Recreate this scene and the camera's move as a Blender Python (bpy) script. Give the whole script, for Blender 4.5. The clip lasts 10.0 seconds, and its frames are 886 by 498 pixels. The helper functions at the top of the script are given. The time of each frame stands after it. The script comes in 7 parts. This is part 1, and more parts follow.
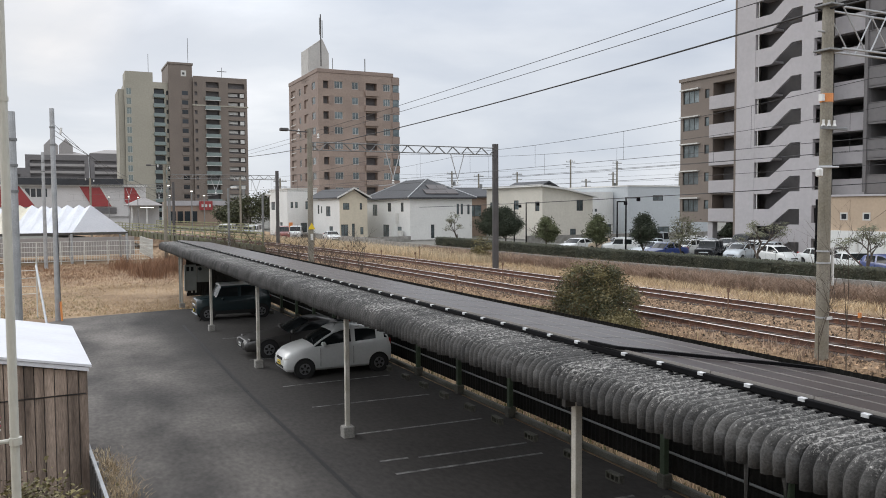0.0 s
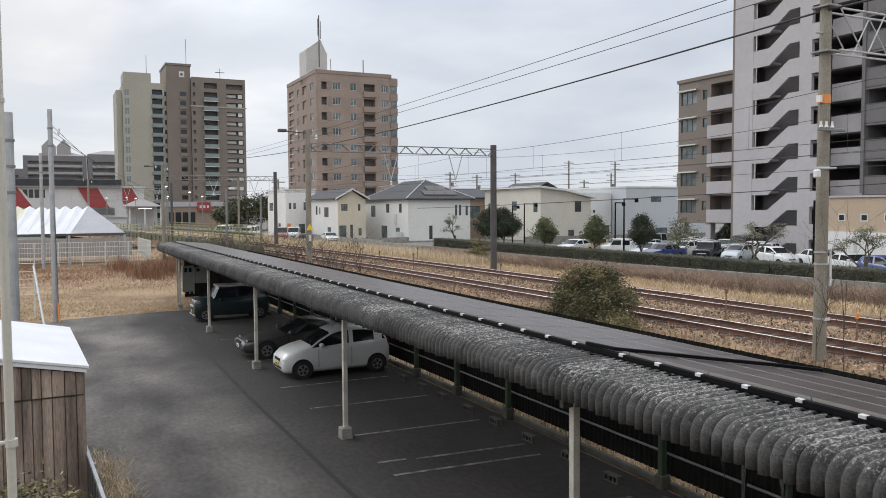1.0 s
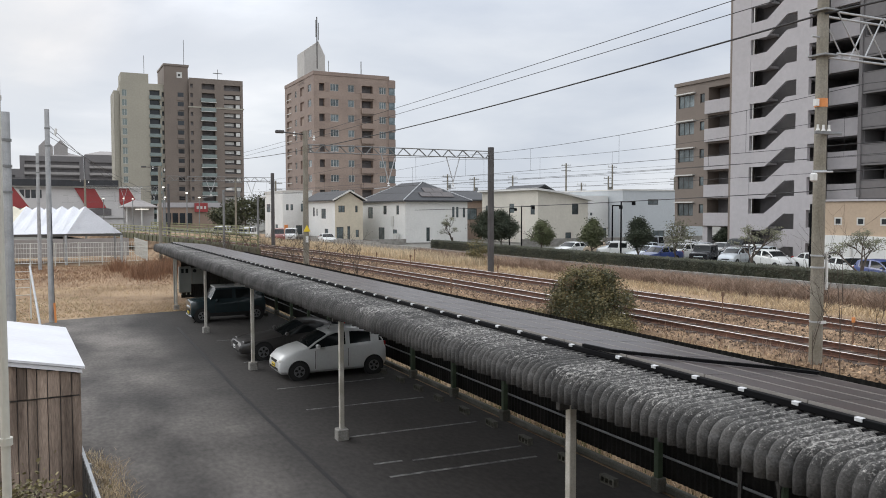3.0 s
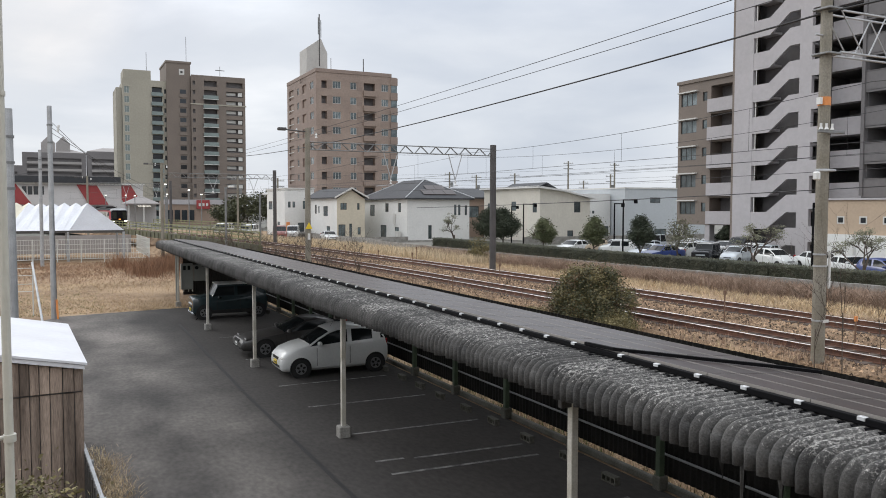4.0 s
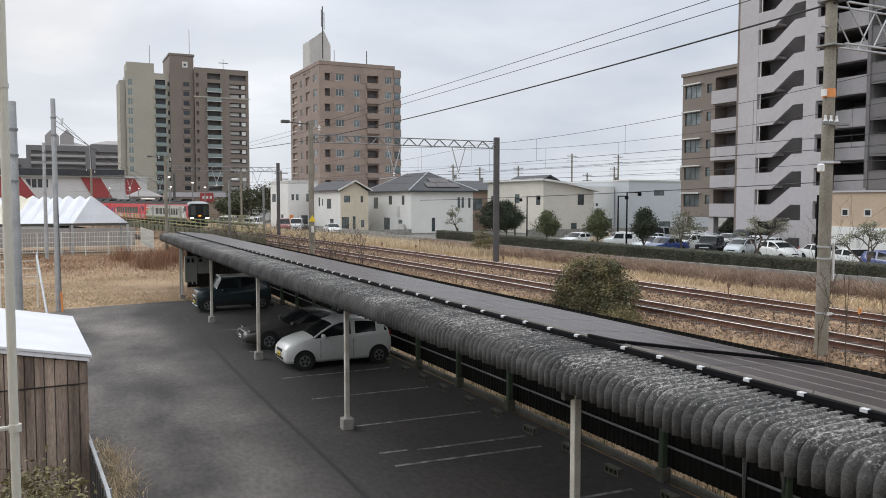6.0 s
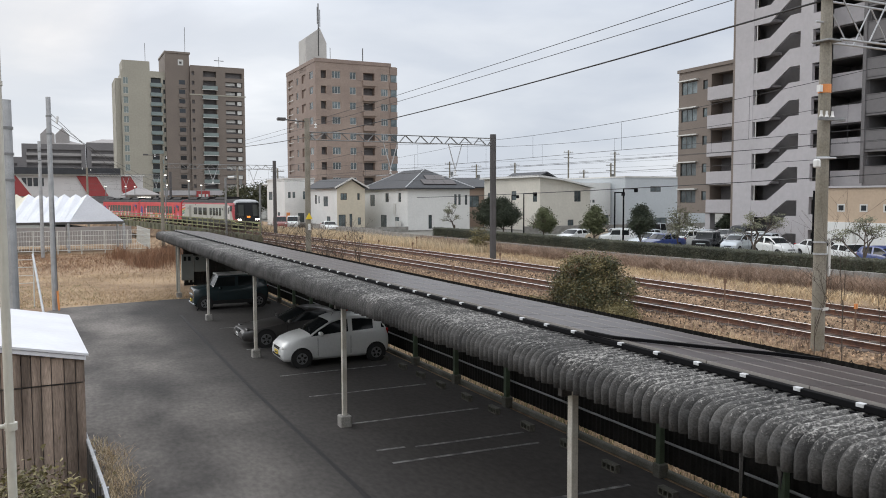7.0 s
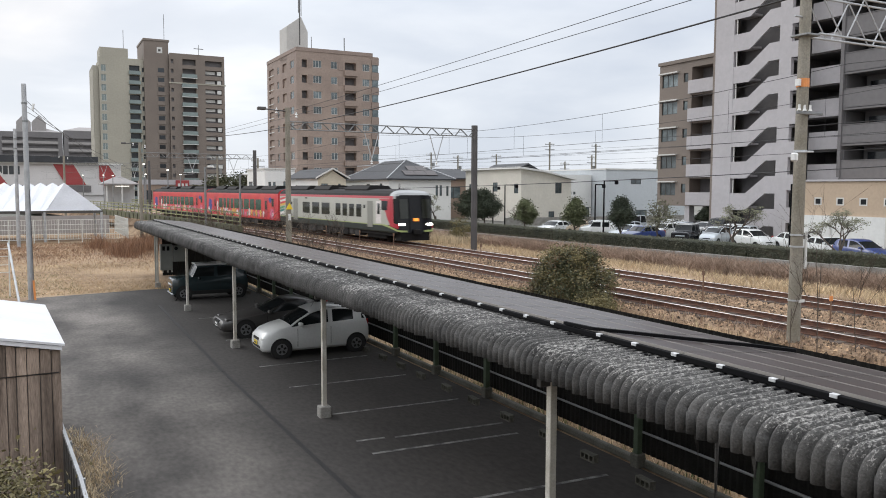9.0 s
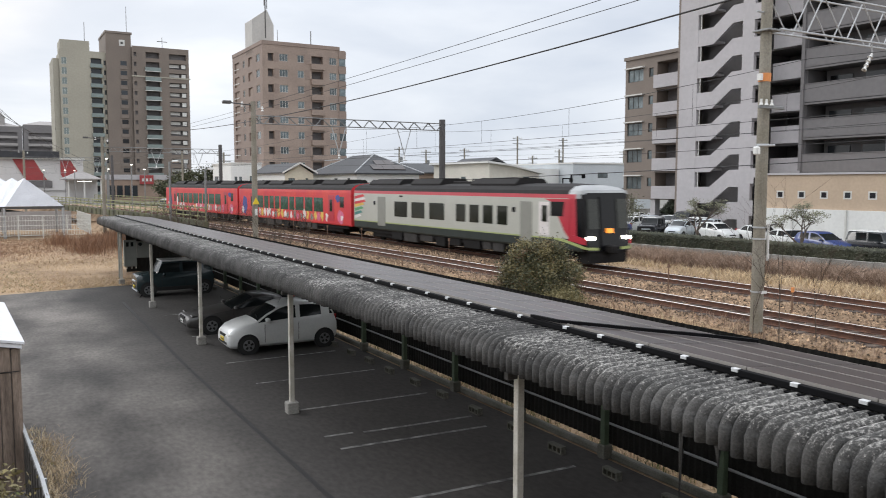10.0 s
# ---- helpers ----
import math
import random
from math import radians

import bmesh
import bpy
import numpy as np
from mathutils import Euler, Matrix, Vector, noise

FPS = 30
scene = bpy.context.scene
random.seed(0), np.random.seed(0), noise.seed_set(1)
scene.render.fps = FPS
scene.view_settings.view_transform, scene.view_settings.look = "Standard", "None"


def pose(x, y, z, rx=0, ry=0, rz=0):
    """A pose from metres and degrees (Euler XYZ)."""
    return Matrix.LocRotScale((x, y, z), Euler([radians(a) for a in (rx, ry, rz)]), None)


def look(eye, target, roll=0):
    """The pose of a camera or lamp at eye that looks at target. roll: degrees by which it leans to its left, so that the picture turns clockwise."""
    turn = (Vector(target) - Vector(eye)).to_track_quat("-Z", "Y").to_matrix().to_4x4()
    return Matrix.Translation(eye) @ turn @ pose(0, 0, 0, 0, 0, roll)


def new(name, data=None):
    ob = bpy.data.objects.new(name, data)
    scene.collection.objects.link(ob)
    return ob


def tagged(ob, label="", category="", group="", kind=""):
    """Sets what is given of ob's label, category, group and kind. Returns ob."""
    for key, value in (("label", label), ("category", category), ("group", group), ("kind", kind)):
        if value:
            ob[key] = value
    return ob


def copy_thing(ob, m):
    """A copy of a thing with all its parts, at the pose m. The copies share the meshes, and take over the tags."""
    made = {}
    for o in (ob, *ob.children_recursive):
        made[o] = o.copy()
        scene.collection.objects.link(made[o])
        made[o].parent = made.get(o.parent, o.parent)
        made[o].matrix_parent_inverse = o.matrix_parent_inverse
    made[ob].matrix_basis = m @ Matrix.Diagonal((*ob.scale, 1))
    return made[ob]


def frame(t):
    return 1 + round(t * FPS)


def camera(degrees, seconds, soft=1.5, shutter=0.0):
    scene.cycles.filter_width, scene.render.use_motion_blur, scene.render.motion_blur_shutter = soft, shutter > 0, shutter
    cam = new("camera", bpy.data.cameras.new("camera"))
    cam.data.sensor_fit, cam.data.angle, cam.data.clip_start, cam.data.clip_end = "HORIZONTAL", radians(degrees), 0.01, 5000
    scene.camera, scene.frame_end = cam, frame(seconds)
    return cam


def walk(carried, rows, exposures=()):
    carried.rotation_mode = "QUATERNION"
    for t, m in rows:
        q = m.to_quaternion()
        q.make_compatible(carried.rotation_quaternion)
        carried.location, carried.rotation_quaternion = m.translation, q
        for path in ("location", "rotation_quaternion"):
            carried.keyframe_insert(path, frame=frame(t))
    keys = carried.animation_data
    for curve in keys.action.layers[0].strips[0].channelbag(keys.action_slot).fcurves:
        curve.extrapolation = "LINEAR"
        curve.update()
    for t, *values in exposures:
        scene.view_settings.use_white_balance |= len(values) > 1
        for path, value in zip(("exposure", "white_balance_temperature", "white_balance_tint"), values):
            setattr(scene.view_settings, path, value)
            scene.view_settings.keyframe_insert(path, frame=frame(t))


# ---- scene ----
# the camera, held by hand at an upper window, and its slow pan
cam = camera(58.5, 10.0, soft=0.95, shutter=0.4)
PATH = [
    (0.0, pose(0.000, 0.000, 5.100, 87.011, 0.343, -26.012)),
    (0.5, pose(0.011, 0.004, 5.090, 87.013, 0.382, -26.029)),
    (1.0, pose(0.005, -0.001, 5.101, 87.085, 0.332, -26.139)),
    (1.5, pose(0.006, 0.003, 5.097, 87.156, 0.303, -26.223)),
    (2.0, pose(-0.005, -0.015, 5.100, 87.212, 0.196, -26.302)),
    (2.5, pose(0.007, -0.008, 5.095, 87.263, 0.118, -26.373)),
    (4.0, pose(0.001, 0.009, 5.093, 87.065, -0.082, -26.198)),
    (4.5, pose(0.002, 0.009, 5.092, 86.967, -0.103, -26.069)),
    (5.0, pose(0.001, 0.014, 5.092, 86.826, -0.168, -25.948)),
    (5.5, pose(0.001, 0.001, 5.091, 86.660, -0.140, -25.908)),
    (7.0, pose(0.006, -0.001, 5.086, 86.327, 0.180, -26.181)),
    (7.5, pose(0.008, -0.003, 5.087, 86.203, 0.068, -26.443)),
    (8.0, pose(0.014, 0.008, 5.082, 85.985, -0.124, -26.808)),
    (8.5, pose(0.019, 0.000, 5.083, 85.821, -0.153, -27.170)),
    (9.0, pose(0.021, -0.001, 5.083, 85.681, -0.185, -27.524)),
    (9.5, pose(0.032, 0.006, 5.075, 85.483, -0.219, -28.167)),
    (10.0, pose(0.049, 0.001, 5.075, 85.280, -0.035, -29.807)),
]
walk(cam, PATH, exposures=[(0.0, 0.17), (5.5, 0.17), (7.5, 0.18), (8.5, 0.22), (9.0, 0.33), (10.0, 0.36)])
# ---- light: an overcast winter afternoon, brighter low in the west ----
scene.view_settings.exposure = 0.0
world = bpy.data.worlds.new("world")
scene.world = world
world.use_nodes = True
wn, wl = world.node_tree.nodes, world.node_tree.links
wn.clear()
SUN_AZ, SUN_EL = radians(-35), radians(28)


def world_sky():
    out, bg = wn.new("ShaderNodeOutputWorld"), wn.new("ShaderNodeBackground")
    sky = wn.new("ShaderNodeTexSky")
    sky.sky_type, sky.sun_disc = "NISHITA", False
    sky.sun_elevation, sky.sun_rotation = SUN_EL, SUN_AZ
    co = wn.new("ShaderNodeTexCoord")
    mp = wn.new("ShaderNodeMapping")
    mp.inputs["Scale"].default_value = (1.0, 1.0, 3.6)
    mp.inputs["Location"].default_value = (0.3, 0.1, 0.7)
    big = wn.new("ShaderNodeTexNoise")
    big.inputs["Scale"].default_value, big.inputs["Detail"].default_value, big.inputs["Roughness"].default_value = 1.7, 7, 0.52
    big.inputs["Distortion"].default_value = 0.35
    ramp = wn.new("ShaderNodeValToRGB")
    e = ramp.color_ramp.elements
    e[0].position, e[0].color = 0.30, (5.5, 5.95, 6.75, 1)
    e[1].position, e[1].color = 0.66, (10.4, 10.4, 10.5, 1)
    m = e.new(0.50)
    m.color = (7.4, 7.7, 8.2, 1)
    mix = wn.new("ShaderNodeMix")
    mix.data_type = "RGBA"
    mix.inputs["Factor"].default_value = 0.93
    wl.new(co.outputs["Generated"], mp.inputs["Vector"])
    wl.new(mp.outputs["Vector"], big.inputs["Vector"])
    wl.new(big.outputs["Fac"], ramp.inputs["Fac"])
    wl.new(sky.outputs["Color"], mix.inputs["A"])
    # an overcast sky is far brighter overhead than at the horizon
    sep = wn.new("ShaderNodeSeparateXYZ")
    wl.new(co.outputs["Generated"], sep.inputs["Vector"])
    up = wn.new("ShaderNodeMapRange")
    up.inputs["From Min"].default_value, up.inputs["From Max"].default_value = 0.2, 1.0
    up.inputs["To Min"].default_value, up.inputs["To Max"].default_value = 1.0, 2.3
    wl.new(sep.outputs["Z"], up.inputs["Value"])
    lift = wn.new("ShaderNodeVectorMath")
    lift.operation = "SCALE"
    wl.new(ramp.outputs["Color"], lift.inputs[0])
    wl.new(up.outputs["Result"], lift.inputs["Scale"])
    wl.new(lift.outputs["Vector"], mix.inputs["B"])
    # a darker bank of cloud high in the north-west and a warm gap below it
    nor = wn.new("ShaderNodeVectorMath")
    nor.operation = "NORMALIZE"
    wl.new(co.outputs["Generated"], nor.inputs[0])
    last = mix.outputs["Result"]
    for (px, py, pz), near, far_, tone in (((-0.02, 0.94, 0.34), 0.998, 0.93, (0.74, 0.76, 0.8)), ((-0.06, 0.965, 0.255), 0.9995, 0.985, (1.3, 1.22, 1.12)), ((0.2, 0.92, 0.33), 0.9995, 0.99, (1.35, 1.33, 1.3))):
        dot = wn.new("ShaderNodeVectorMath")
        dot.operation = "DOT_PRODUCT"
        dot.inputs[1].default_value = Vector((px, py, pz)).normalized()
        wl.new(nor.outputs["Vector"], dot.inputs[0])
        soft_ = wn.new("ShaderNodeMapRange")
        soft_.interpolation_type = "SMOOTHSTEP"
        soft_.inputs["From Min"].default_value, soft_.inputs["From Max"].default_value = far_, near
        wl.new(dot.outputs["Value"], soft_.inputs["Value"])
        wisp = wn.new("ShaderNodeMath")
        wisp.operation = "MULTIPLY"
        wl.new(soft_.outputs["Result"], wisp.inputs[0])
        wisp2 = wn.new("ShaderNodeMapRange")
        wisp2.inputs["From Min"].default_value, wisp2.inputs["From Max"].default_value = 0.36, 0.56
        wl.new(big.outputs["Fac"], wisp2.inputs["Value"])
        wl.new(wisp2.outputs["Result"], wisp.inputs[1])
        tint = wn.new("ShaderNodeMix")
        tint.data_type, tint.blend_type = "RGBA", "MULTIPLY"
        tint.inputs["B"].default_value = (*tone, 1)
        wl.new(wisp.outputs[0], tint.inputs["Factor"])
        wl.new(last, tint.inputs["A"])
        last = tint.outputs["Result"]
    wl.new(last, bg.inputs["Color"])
    bg.inputs["Strength"].default_value = 0.1
    wl.new(bg.outputs["Background"], out.inputs["Surface"])


world_sky()
sun = new("sun", bpy.data.lights.new("sun", "SUN"))
sun.data.energy, sun.data.angle, sun.data.color = 0.6, radians(25), (1.0, 0.97, 0.93)
sun.matrix_world = look((math.sin(SUN_AZ) * 50, math.cos(SUN_AZ) * 50, math.tan(SUN_EL) * 50), (0, 0, 0))


# ---- materials ----
def mat(name, color, rough=0.8, var=0.25, scale=3.0, bump=0.15, metal=0.0, fine=None, tint=None, coat=0.0, rand=0.0, bdist=0.01, stretch=None, emit=None, spec=0.5, detail=5, span=(0.35, 0.65), fdetail=3):
    """A surface with broad stains and fine grain. tint: the colour of the stains; rand: how far pieces differ."""
    m = bpy.data.materials.new(name)
    m.use_nodes = True
    n, l = m.node_tree.nodes, m.node_tree.links
    b = n["Principled BSDF"]
    b.inputs["Roughness"].default_value, b.inputs["Metallic"].default_value = rough, metal
    b.inputs["Coat Weight"].default_value = coat
    b.inputs["Specular IOR Level"].default_value = spec
    co = n.new("ShaderNodeTexCoord")
    src = co.outputs["Object"]
    if stretch:
        mp = n.new("ShaderNodeMapping")
        mp.inputs["Scale"].default_value = stretch
        l.new(src, mp.inputs["Vector"])
        src = mp.outputs["Vector"]
    a, f = n.new("ShaderNodeTexNoise"), n.new("ShaderNodeTexNoise")
    a.inputs["Scale"].default_value, a.inputs["Detail"].default_value = scale, detail
    f.inputs["Scale"].default_value, f.inputs["Detail"].default_value = fine or scale * 14, fdetail
    l.new(src, a.inputs["Vector"])
    l.new(src, f.inputs["Vector"])
    dark = tint or tuple(c * (1 - var) for c in color)
    mr = n.new("ShaderNodeMapRange")
    mr.inputs["From Min"].default_value, mr.inputs["From Max"].default_value = span
    l.new(a.outputs["Fac"], mr.inputs["Value"])
    mix = n.new("ShaderNodeMix")
    mix.data_type = "RGBA"
    mix.inputs["A"].default_value, mix.inputs["B"].default_value = (*dark, 1), (*color, 1)
    l.new(mr.outputs["Result"], mix.inputs["Factor"])
    hsv = n.new("ShaderNodeHueSaturation")
    val = n.new("ShaderNodeMapRange")
    val.inputs["To Min"].default_value, val.inputs["To Max"].default_value = 1 - var * 0.8, 1 + var * 0.8
    val.inputs["From Min"].default_value, val.inputs["From Max"].default_value = 0.25, 0.75
    l.new(f.outputs["Fac"], val.inputs["Value"])
    v = val.outputs["Result"]
    if rand:
        oi, ge = n.new("ShaderNodeObjectInfo"), n.new("ShaderNodeNewGeometry")
        ad = n.new("ShaderNodeMath")
        ad.operation = "ADD"
        l.new(oi.outputs["Random"], ad.inputs[0])
        l.new(ge.outputs["Random Per Island"], ad.inputs[1])
        fr = n.new("ShaderNodeMath")
        fr.operation = "FRACT"
        l.new(ad.outputs[0], fr.inputs[0])
        rr = n.new("ShaderNodeMapRange")
        rr.inputs["To Min"].default_value, rr.inputs["To Max"].default_value = 1 - rand, 1 + rand
        l.new(fr.outputs[0], rr.inputs["Value"])
        mu = n.new("ShaderNodeMath")
        mu.operation = "MULTIPLY"
        l.new(v, mu.inputs[0])
        l.new(rr.outputs["Result"], mu.inputs[1])
        v = mu.outputs[0]
    l.new(v, hsv.inputs["Value"])
    l.new(mix.outputs["Result"], hsv.inputs["Color"])
    l.new(hsv.outputs["Color"], b.inputs["Base Color"])
    if bump:
        bp = n.new("ShaderNodeBump")
        bp.inputs["Strength"].default_value, bp.inputs["Distance"].default_value = bump, bdist
        l.new(f.outputs["Fac"], bp.inputs["Height"])
        l.new(bp.outputs["Normal"], b.inputs["Normal"])
    if emit:
        b.inputs["Emission Color"].default_value = (*emit[0], 1)
        b.inputs["Emission Strength"].default_value = emit[1]
    return m


M = dict(
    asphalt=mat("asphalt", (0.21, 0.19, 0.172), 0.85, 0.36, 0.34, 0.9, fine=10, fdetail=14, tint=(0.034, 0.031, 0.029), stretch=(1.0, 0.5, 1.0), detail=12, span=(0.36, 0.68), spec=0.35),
    line=mat("worn line paint", (0.24, 0.24, 0.23), 0.8, 0.5, 5, 0.2, tint=(0.05, 0.05, 0.05)),
    soil=mat("dry soil", (0.38, 0.27, 0.165), 0.95, 0.35, 0.22, 0.8, fine=14, tint=(0.19, 0.12, 0.068), bdist=0.05, detail=9),
    far=mat("far ground", (0.2, 0.19, 0.17), 0.95, 0.25, 0.05, 0.2, tint=(0.13, 0.13, 0.11)),
    ballast=mat("ballast", (0.36, 0.25, 0.155), 0.95, 0.45, 0.6, 1.0, fine=22, tint=(0.18, 0.115, 0.07), bdist=0.06),
    slate=mat("weathered slate", (0.088, 0.085, 0.081), 0.95, 0.45, 2.2, 0.8, fine=55, tint=(0.04, 0.039, 0.038), bdist=0.012, rand=0.15),
    panel=mat("solar glass", (0.05, 0.036, 0.034), 0.36, 0.1, 1.5, 0.0, tint=(0.042, 0.034, 0.033)),
    blackmetal=mat("black metal", (0.006, 0.006, 0.007), 0.7, 0.2, 5, 0.05, spec=0.1),
    alu=mat("bright clip", (0.7, 0.71, 0.72), 0.4, 0.1, 5, 0.05, metal=0.3),
    postpaint=mat("worn cream paint", (0.55, 0.53, 0.48), 0.6, 0.2, 3, 0.15, tint=(0.4, 0.37, 0.31)),
    concrete=mat("old concrete", (0.3, 0.29, 0.27), 0.9, 0.3, 2, 0.4, tint=(0.2, 0.19, 0.17)),
    poleconc=mat("pole concrete", (0.26, 0.24, 0.2), 0.85, 0.25, 1.5, 0.3, tint=(0.2, 0.18, 0.14)),
    steel=mat("galvanised steel", (0.45, 0.46, 0.47), 0.5, 0.2, 3, 0.1, metal=0.5),
    darksteel=mat("dark steel", (0.09, 0.085, 0.08), 0.6, 0.25, 3, 0.15, metal=0.3),
    rust=mat("rust", (0.12, 0.065, 0.04), 0.85, 0.4, 6, 0.4, tint=(0.07, 0.035, 0.02)),
    railtop=mat("rail head", (0.86, 0.83, 0.8), 0.33, 0.15, 4, 0.05, metal=0.9),
    sleeper=mat("sleeper", (0.1, 0.075, 0.06), 0.9, 0.35, 3, 0.4, rand=0.25),
    white=mat("white paint", (0.76, 0.76, 0.74), 0.6, 0.08, 1.2, 0.05),
)


def add_lichen(m):
    """Pale crusts of lichen on the weathered upper part of the sheets."""
    n, l = m.node_tree.nodes, m.node_tree.links
    b = n["Principled BSDF"]
    src = b.inputs["Base Color"].links[0].from_socket
    co = n.new("ShaderNodeTexCoord")
    spots, patch = n.new("ShaderNodeTexNoise"), n.new("ShaderNodeTexNoise")
    spots.inputs["Scale"].default_value, spots.inputs["Detail"].default_value, spots.inputs["Roughness"].default_value = 42, 8, 0.8
    patch.inputs["Scale"].default_value, patch.inputs["Detail"].default_value = 1.3, 3
    sep = n.new("ShaderNodeSeparateXYZ")
    high = n.new("ShaderNodeMapRange")
    high.inputs["From Min"].default_value, high.inputs["From Max"].default_value = 2.97, 3.24
    high.inputs["To Min"].default_value, high.inputs["To Max"].default_value = -0.17, 0.02
    add = n.new("ShaderNodeMath")
    add.operation = "ADD"
    mul = n.new("ShaderNodeMath")
    mul.operation = "MULTIPLY_ADD"
    mul.inputs[1].default_value, mul.inputs[2].default_value = 0.2, -0.1
    cut = n.new("ShaderNodeMapRange")
    cut.inputs["From Min"].default_value, cut.inputs["From Max"].default_value = 0.488, 0.64
    add2 = n.new("ShaderNodeMath")
    add2.operation = "ADD"
    mix = n.new("ShaderNodeMix")
    mix.data_type = "RGBA"
    mix.inputs["B"].default_value = (0.52, 0.5, 0.47, 1)
    along = n.new("ShaderNodeMapping")
    along.inputs["Scale"].default_value = (0.45, 1.1, 0.6)
    l.new(co.outputs["Object"], along.inputs["Vector"])
    for t in (spots, patch):
        l.new(along.outputs["Vector"], t.inputs["Vector"])
    l.new(co.outputs["Object"], sep.inputs["Vector"])
    l.new(sep.outputs["Z"], high.inputs["Value"])
    l.new(patch.outputs["Fac"], mul.inputs[0])
    l.new(spots.outputs["Fac"], add.inputs[0])
    l.new(high.outputs["Result"], add.inputs[1])
    l.new(add.outputs[0], add2.inputs[0])
    l.new(mul.outputs[0], add2.inputs[1])
    l.new(add2.outputs[0], cut.inputs["Value"])
    l.new(cut.outputs["Result"], mix.inputs["Factor"])
    l.new(src, mix.inputs["A"])
    l.new(mix.outputs["Result"], b.inputs["Base Color"])


add_lichen(M["slate"])


def add_wear_and_shade(m):
    """Worn pale driveway, and the carport roof's shade painted dark into the bays."""
    n, l = m.node_tree.nodes, m.node_tree.links
    mix = next(x for x in n if x.bl_idname == "ShaderNodeMix")
    src = mix.inputs["Factor"].links[0].from_socket
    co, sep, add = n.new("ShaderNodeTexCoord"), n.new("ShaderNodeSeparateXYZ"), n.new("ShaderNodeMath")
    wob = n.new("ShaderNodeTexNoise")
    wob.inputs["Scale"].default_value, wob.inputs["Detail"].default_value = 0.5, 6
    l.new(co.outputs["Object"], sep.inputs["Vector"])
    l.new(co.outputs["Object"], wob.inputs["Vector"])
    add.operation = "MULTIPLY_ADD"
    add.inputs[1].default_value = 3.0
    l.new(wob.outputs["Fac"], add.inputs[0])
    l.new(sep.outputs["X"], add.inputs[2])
    # pale wear on the driveway fades into painted roof shade over the bays
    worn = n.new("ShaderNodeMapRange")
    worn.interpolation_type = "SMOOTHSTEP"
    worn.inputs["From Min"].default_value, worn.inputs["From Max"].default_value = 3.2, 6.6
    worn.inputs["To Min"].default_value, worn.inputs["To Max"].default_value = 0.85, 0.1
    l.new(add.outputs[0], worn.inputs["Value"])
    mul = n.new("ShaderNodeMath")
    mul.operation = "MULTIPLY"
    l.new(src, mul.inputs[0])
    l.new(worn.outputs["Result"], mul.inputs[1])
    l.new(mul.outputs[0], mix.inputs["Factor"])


add_wear_and_shade(M["asphalt"])


# ---- building tools ----
def obj(name, bm, material=None, parent=None, smooth=False):
    me = bpy.data.meshes.new(name)
    bm.to_mesh(me)
    bm.free()
    for m in (material if isinstance(material, (list, tuple)) else [material]):
        if m:
            me.materials.append(m)
    if smooth:
        for p in me.polygons:
            p.use_smooth = True
    ob = new(name, me)
    if parent:
        ob.parent = parent
    return ob


def part(name, bm, material, parent, label="", smooth=False):
    ob = obj(name, bm, material, parent, smooth)
    return tagged(ob, label) if label else ob


def empty(name, m=None, label="", category="", group="", kind=""):
    ob = new(name)
    ob.empty_display_size = 0.2
    if m:
        ob.matrix_basis = m
    return tagged(ob, label, category, group, kind)


def box(bm, x0, x1, y0, y1, z0, z1, mi=0, bev=0.0):
    r = bmesh.ops.create_cube(bm, size=1.0, matrix=Matrix.LocRotScale(((x0 + x1) / 2, (y0 + y1) / 2, (z0 + z1) / 2), None, (abs(x1 - x0), abs(y1 - y0), abs(z1 - z0))))
    fs = {f for v in r["verts"] for f in v.link_faces}
    for f in fs:
        f.material_index = mi
    if bev:
        es = list({e for f in fs for e in f.edges})
        g = bmesh.ops.bevel(bm, geom=es, offset=bev, segments=1, affect="EDGES")
        for f in g["faces"]:
            f.material_index = mi
    return bm


def cube(x0, x1, y0, y1, z0, z1, bev=0.0):
    return box(bmesh.new(), x0, x1, y0, y1, z0, z1, 0, bev)


def rod(bm, a, b, r, r2=None, n=8, mi=0):
    a, b = Vector(a), Vector(b)
    d = b - a
    m = Matrix.Translation((a + b) / 2) @ d.to_track_quat("Z", "Y").to_matrix().to_4x4()
    g = bmesh.ops.create_cone(bm, cap_ends=True, segments=n, radius1=r, radius2=r if r2 is None else r2, depth=d.length, matrix=m)
    for f in {f for v in g["verts"] for f in v.link_faces}:
        f.material_index = mi
    return bm


def extrude(points, x0, x1, axis="x", bm=None, mi=0):
    """A solid with the outline points (u, v), drawn out along an axis: x takes (y, z), y takes (x, z), z takes (x, y)."""
    bm = bm or bmesh.new()
    put = {"x": lambda w, u, v: (w, u, v), "y": lambda w, u, v: (u, w, v), "z": lambda w, u, v: (u, v, w)}[axis]
    a = [bm.verts.new(put(x0, u, v)) for u, v in points]
    b = [bm.verts.new(put(x1, u, v)) for u, v in points]
    n = len(a)
    fs = [bm.faces.new(a), bm.faces.new(list(reversed(b)))]
    for i in range(n):
        fs.append(bm.faces.new((a[i], b[i], b[(i + 1) % n], a[(i + 1) % n])))
    for f in fs:
        f.material_index = mi
    bmesh.ops.recalc_face_normals(bm, faces=fs)
    return bm


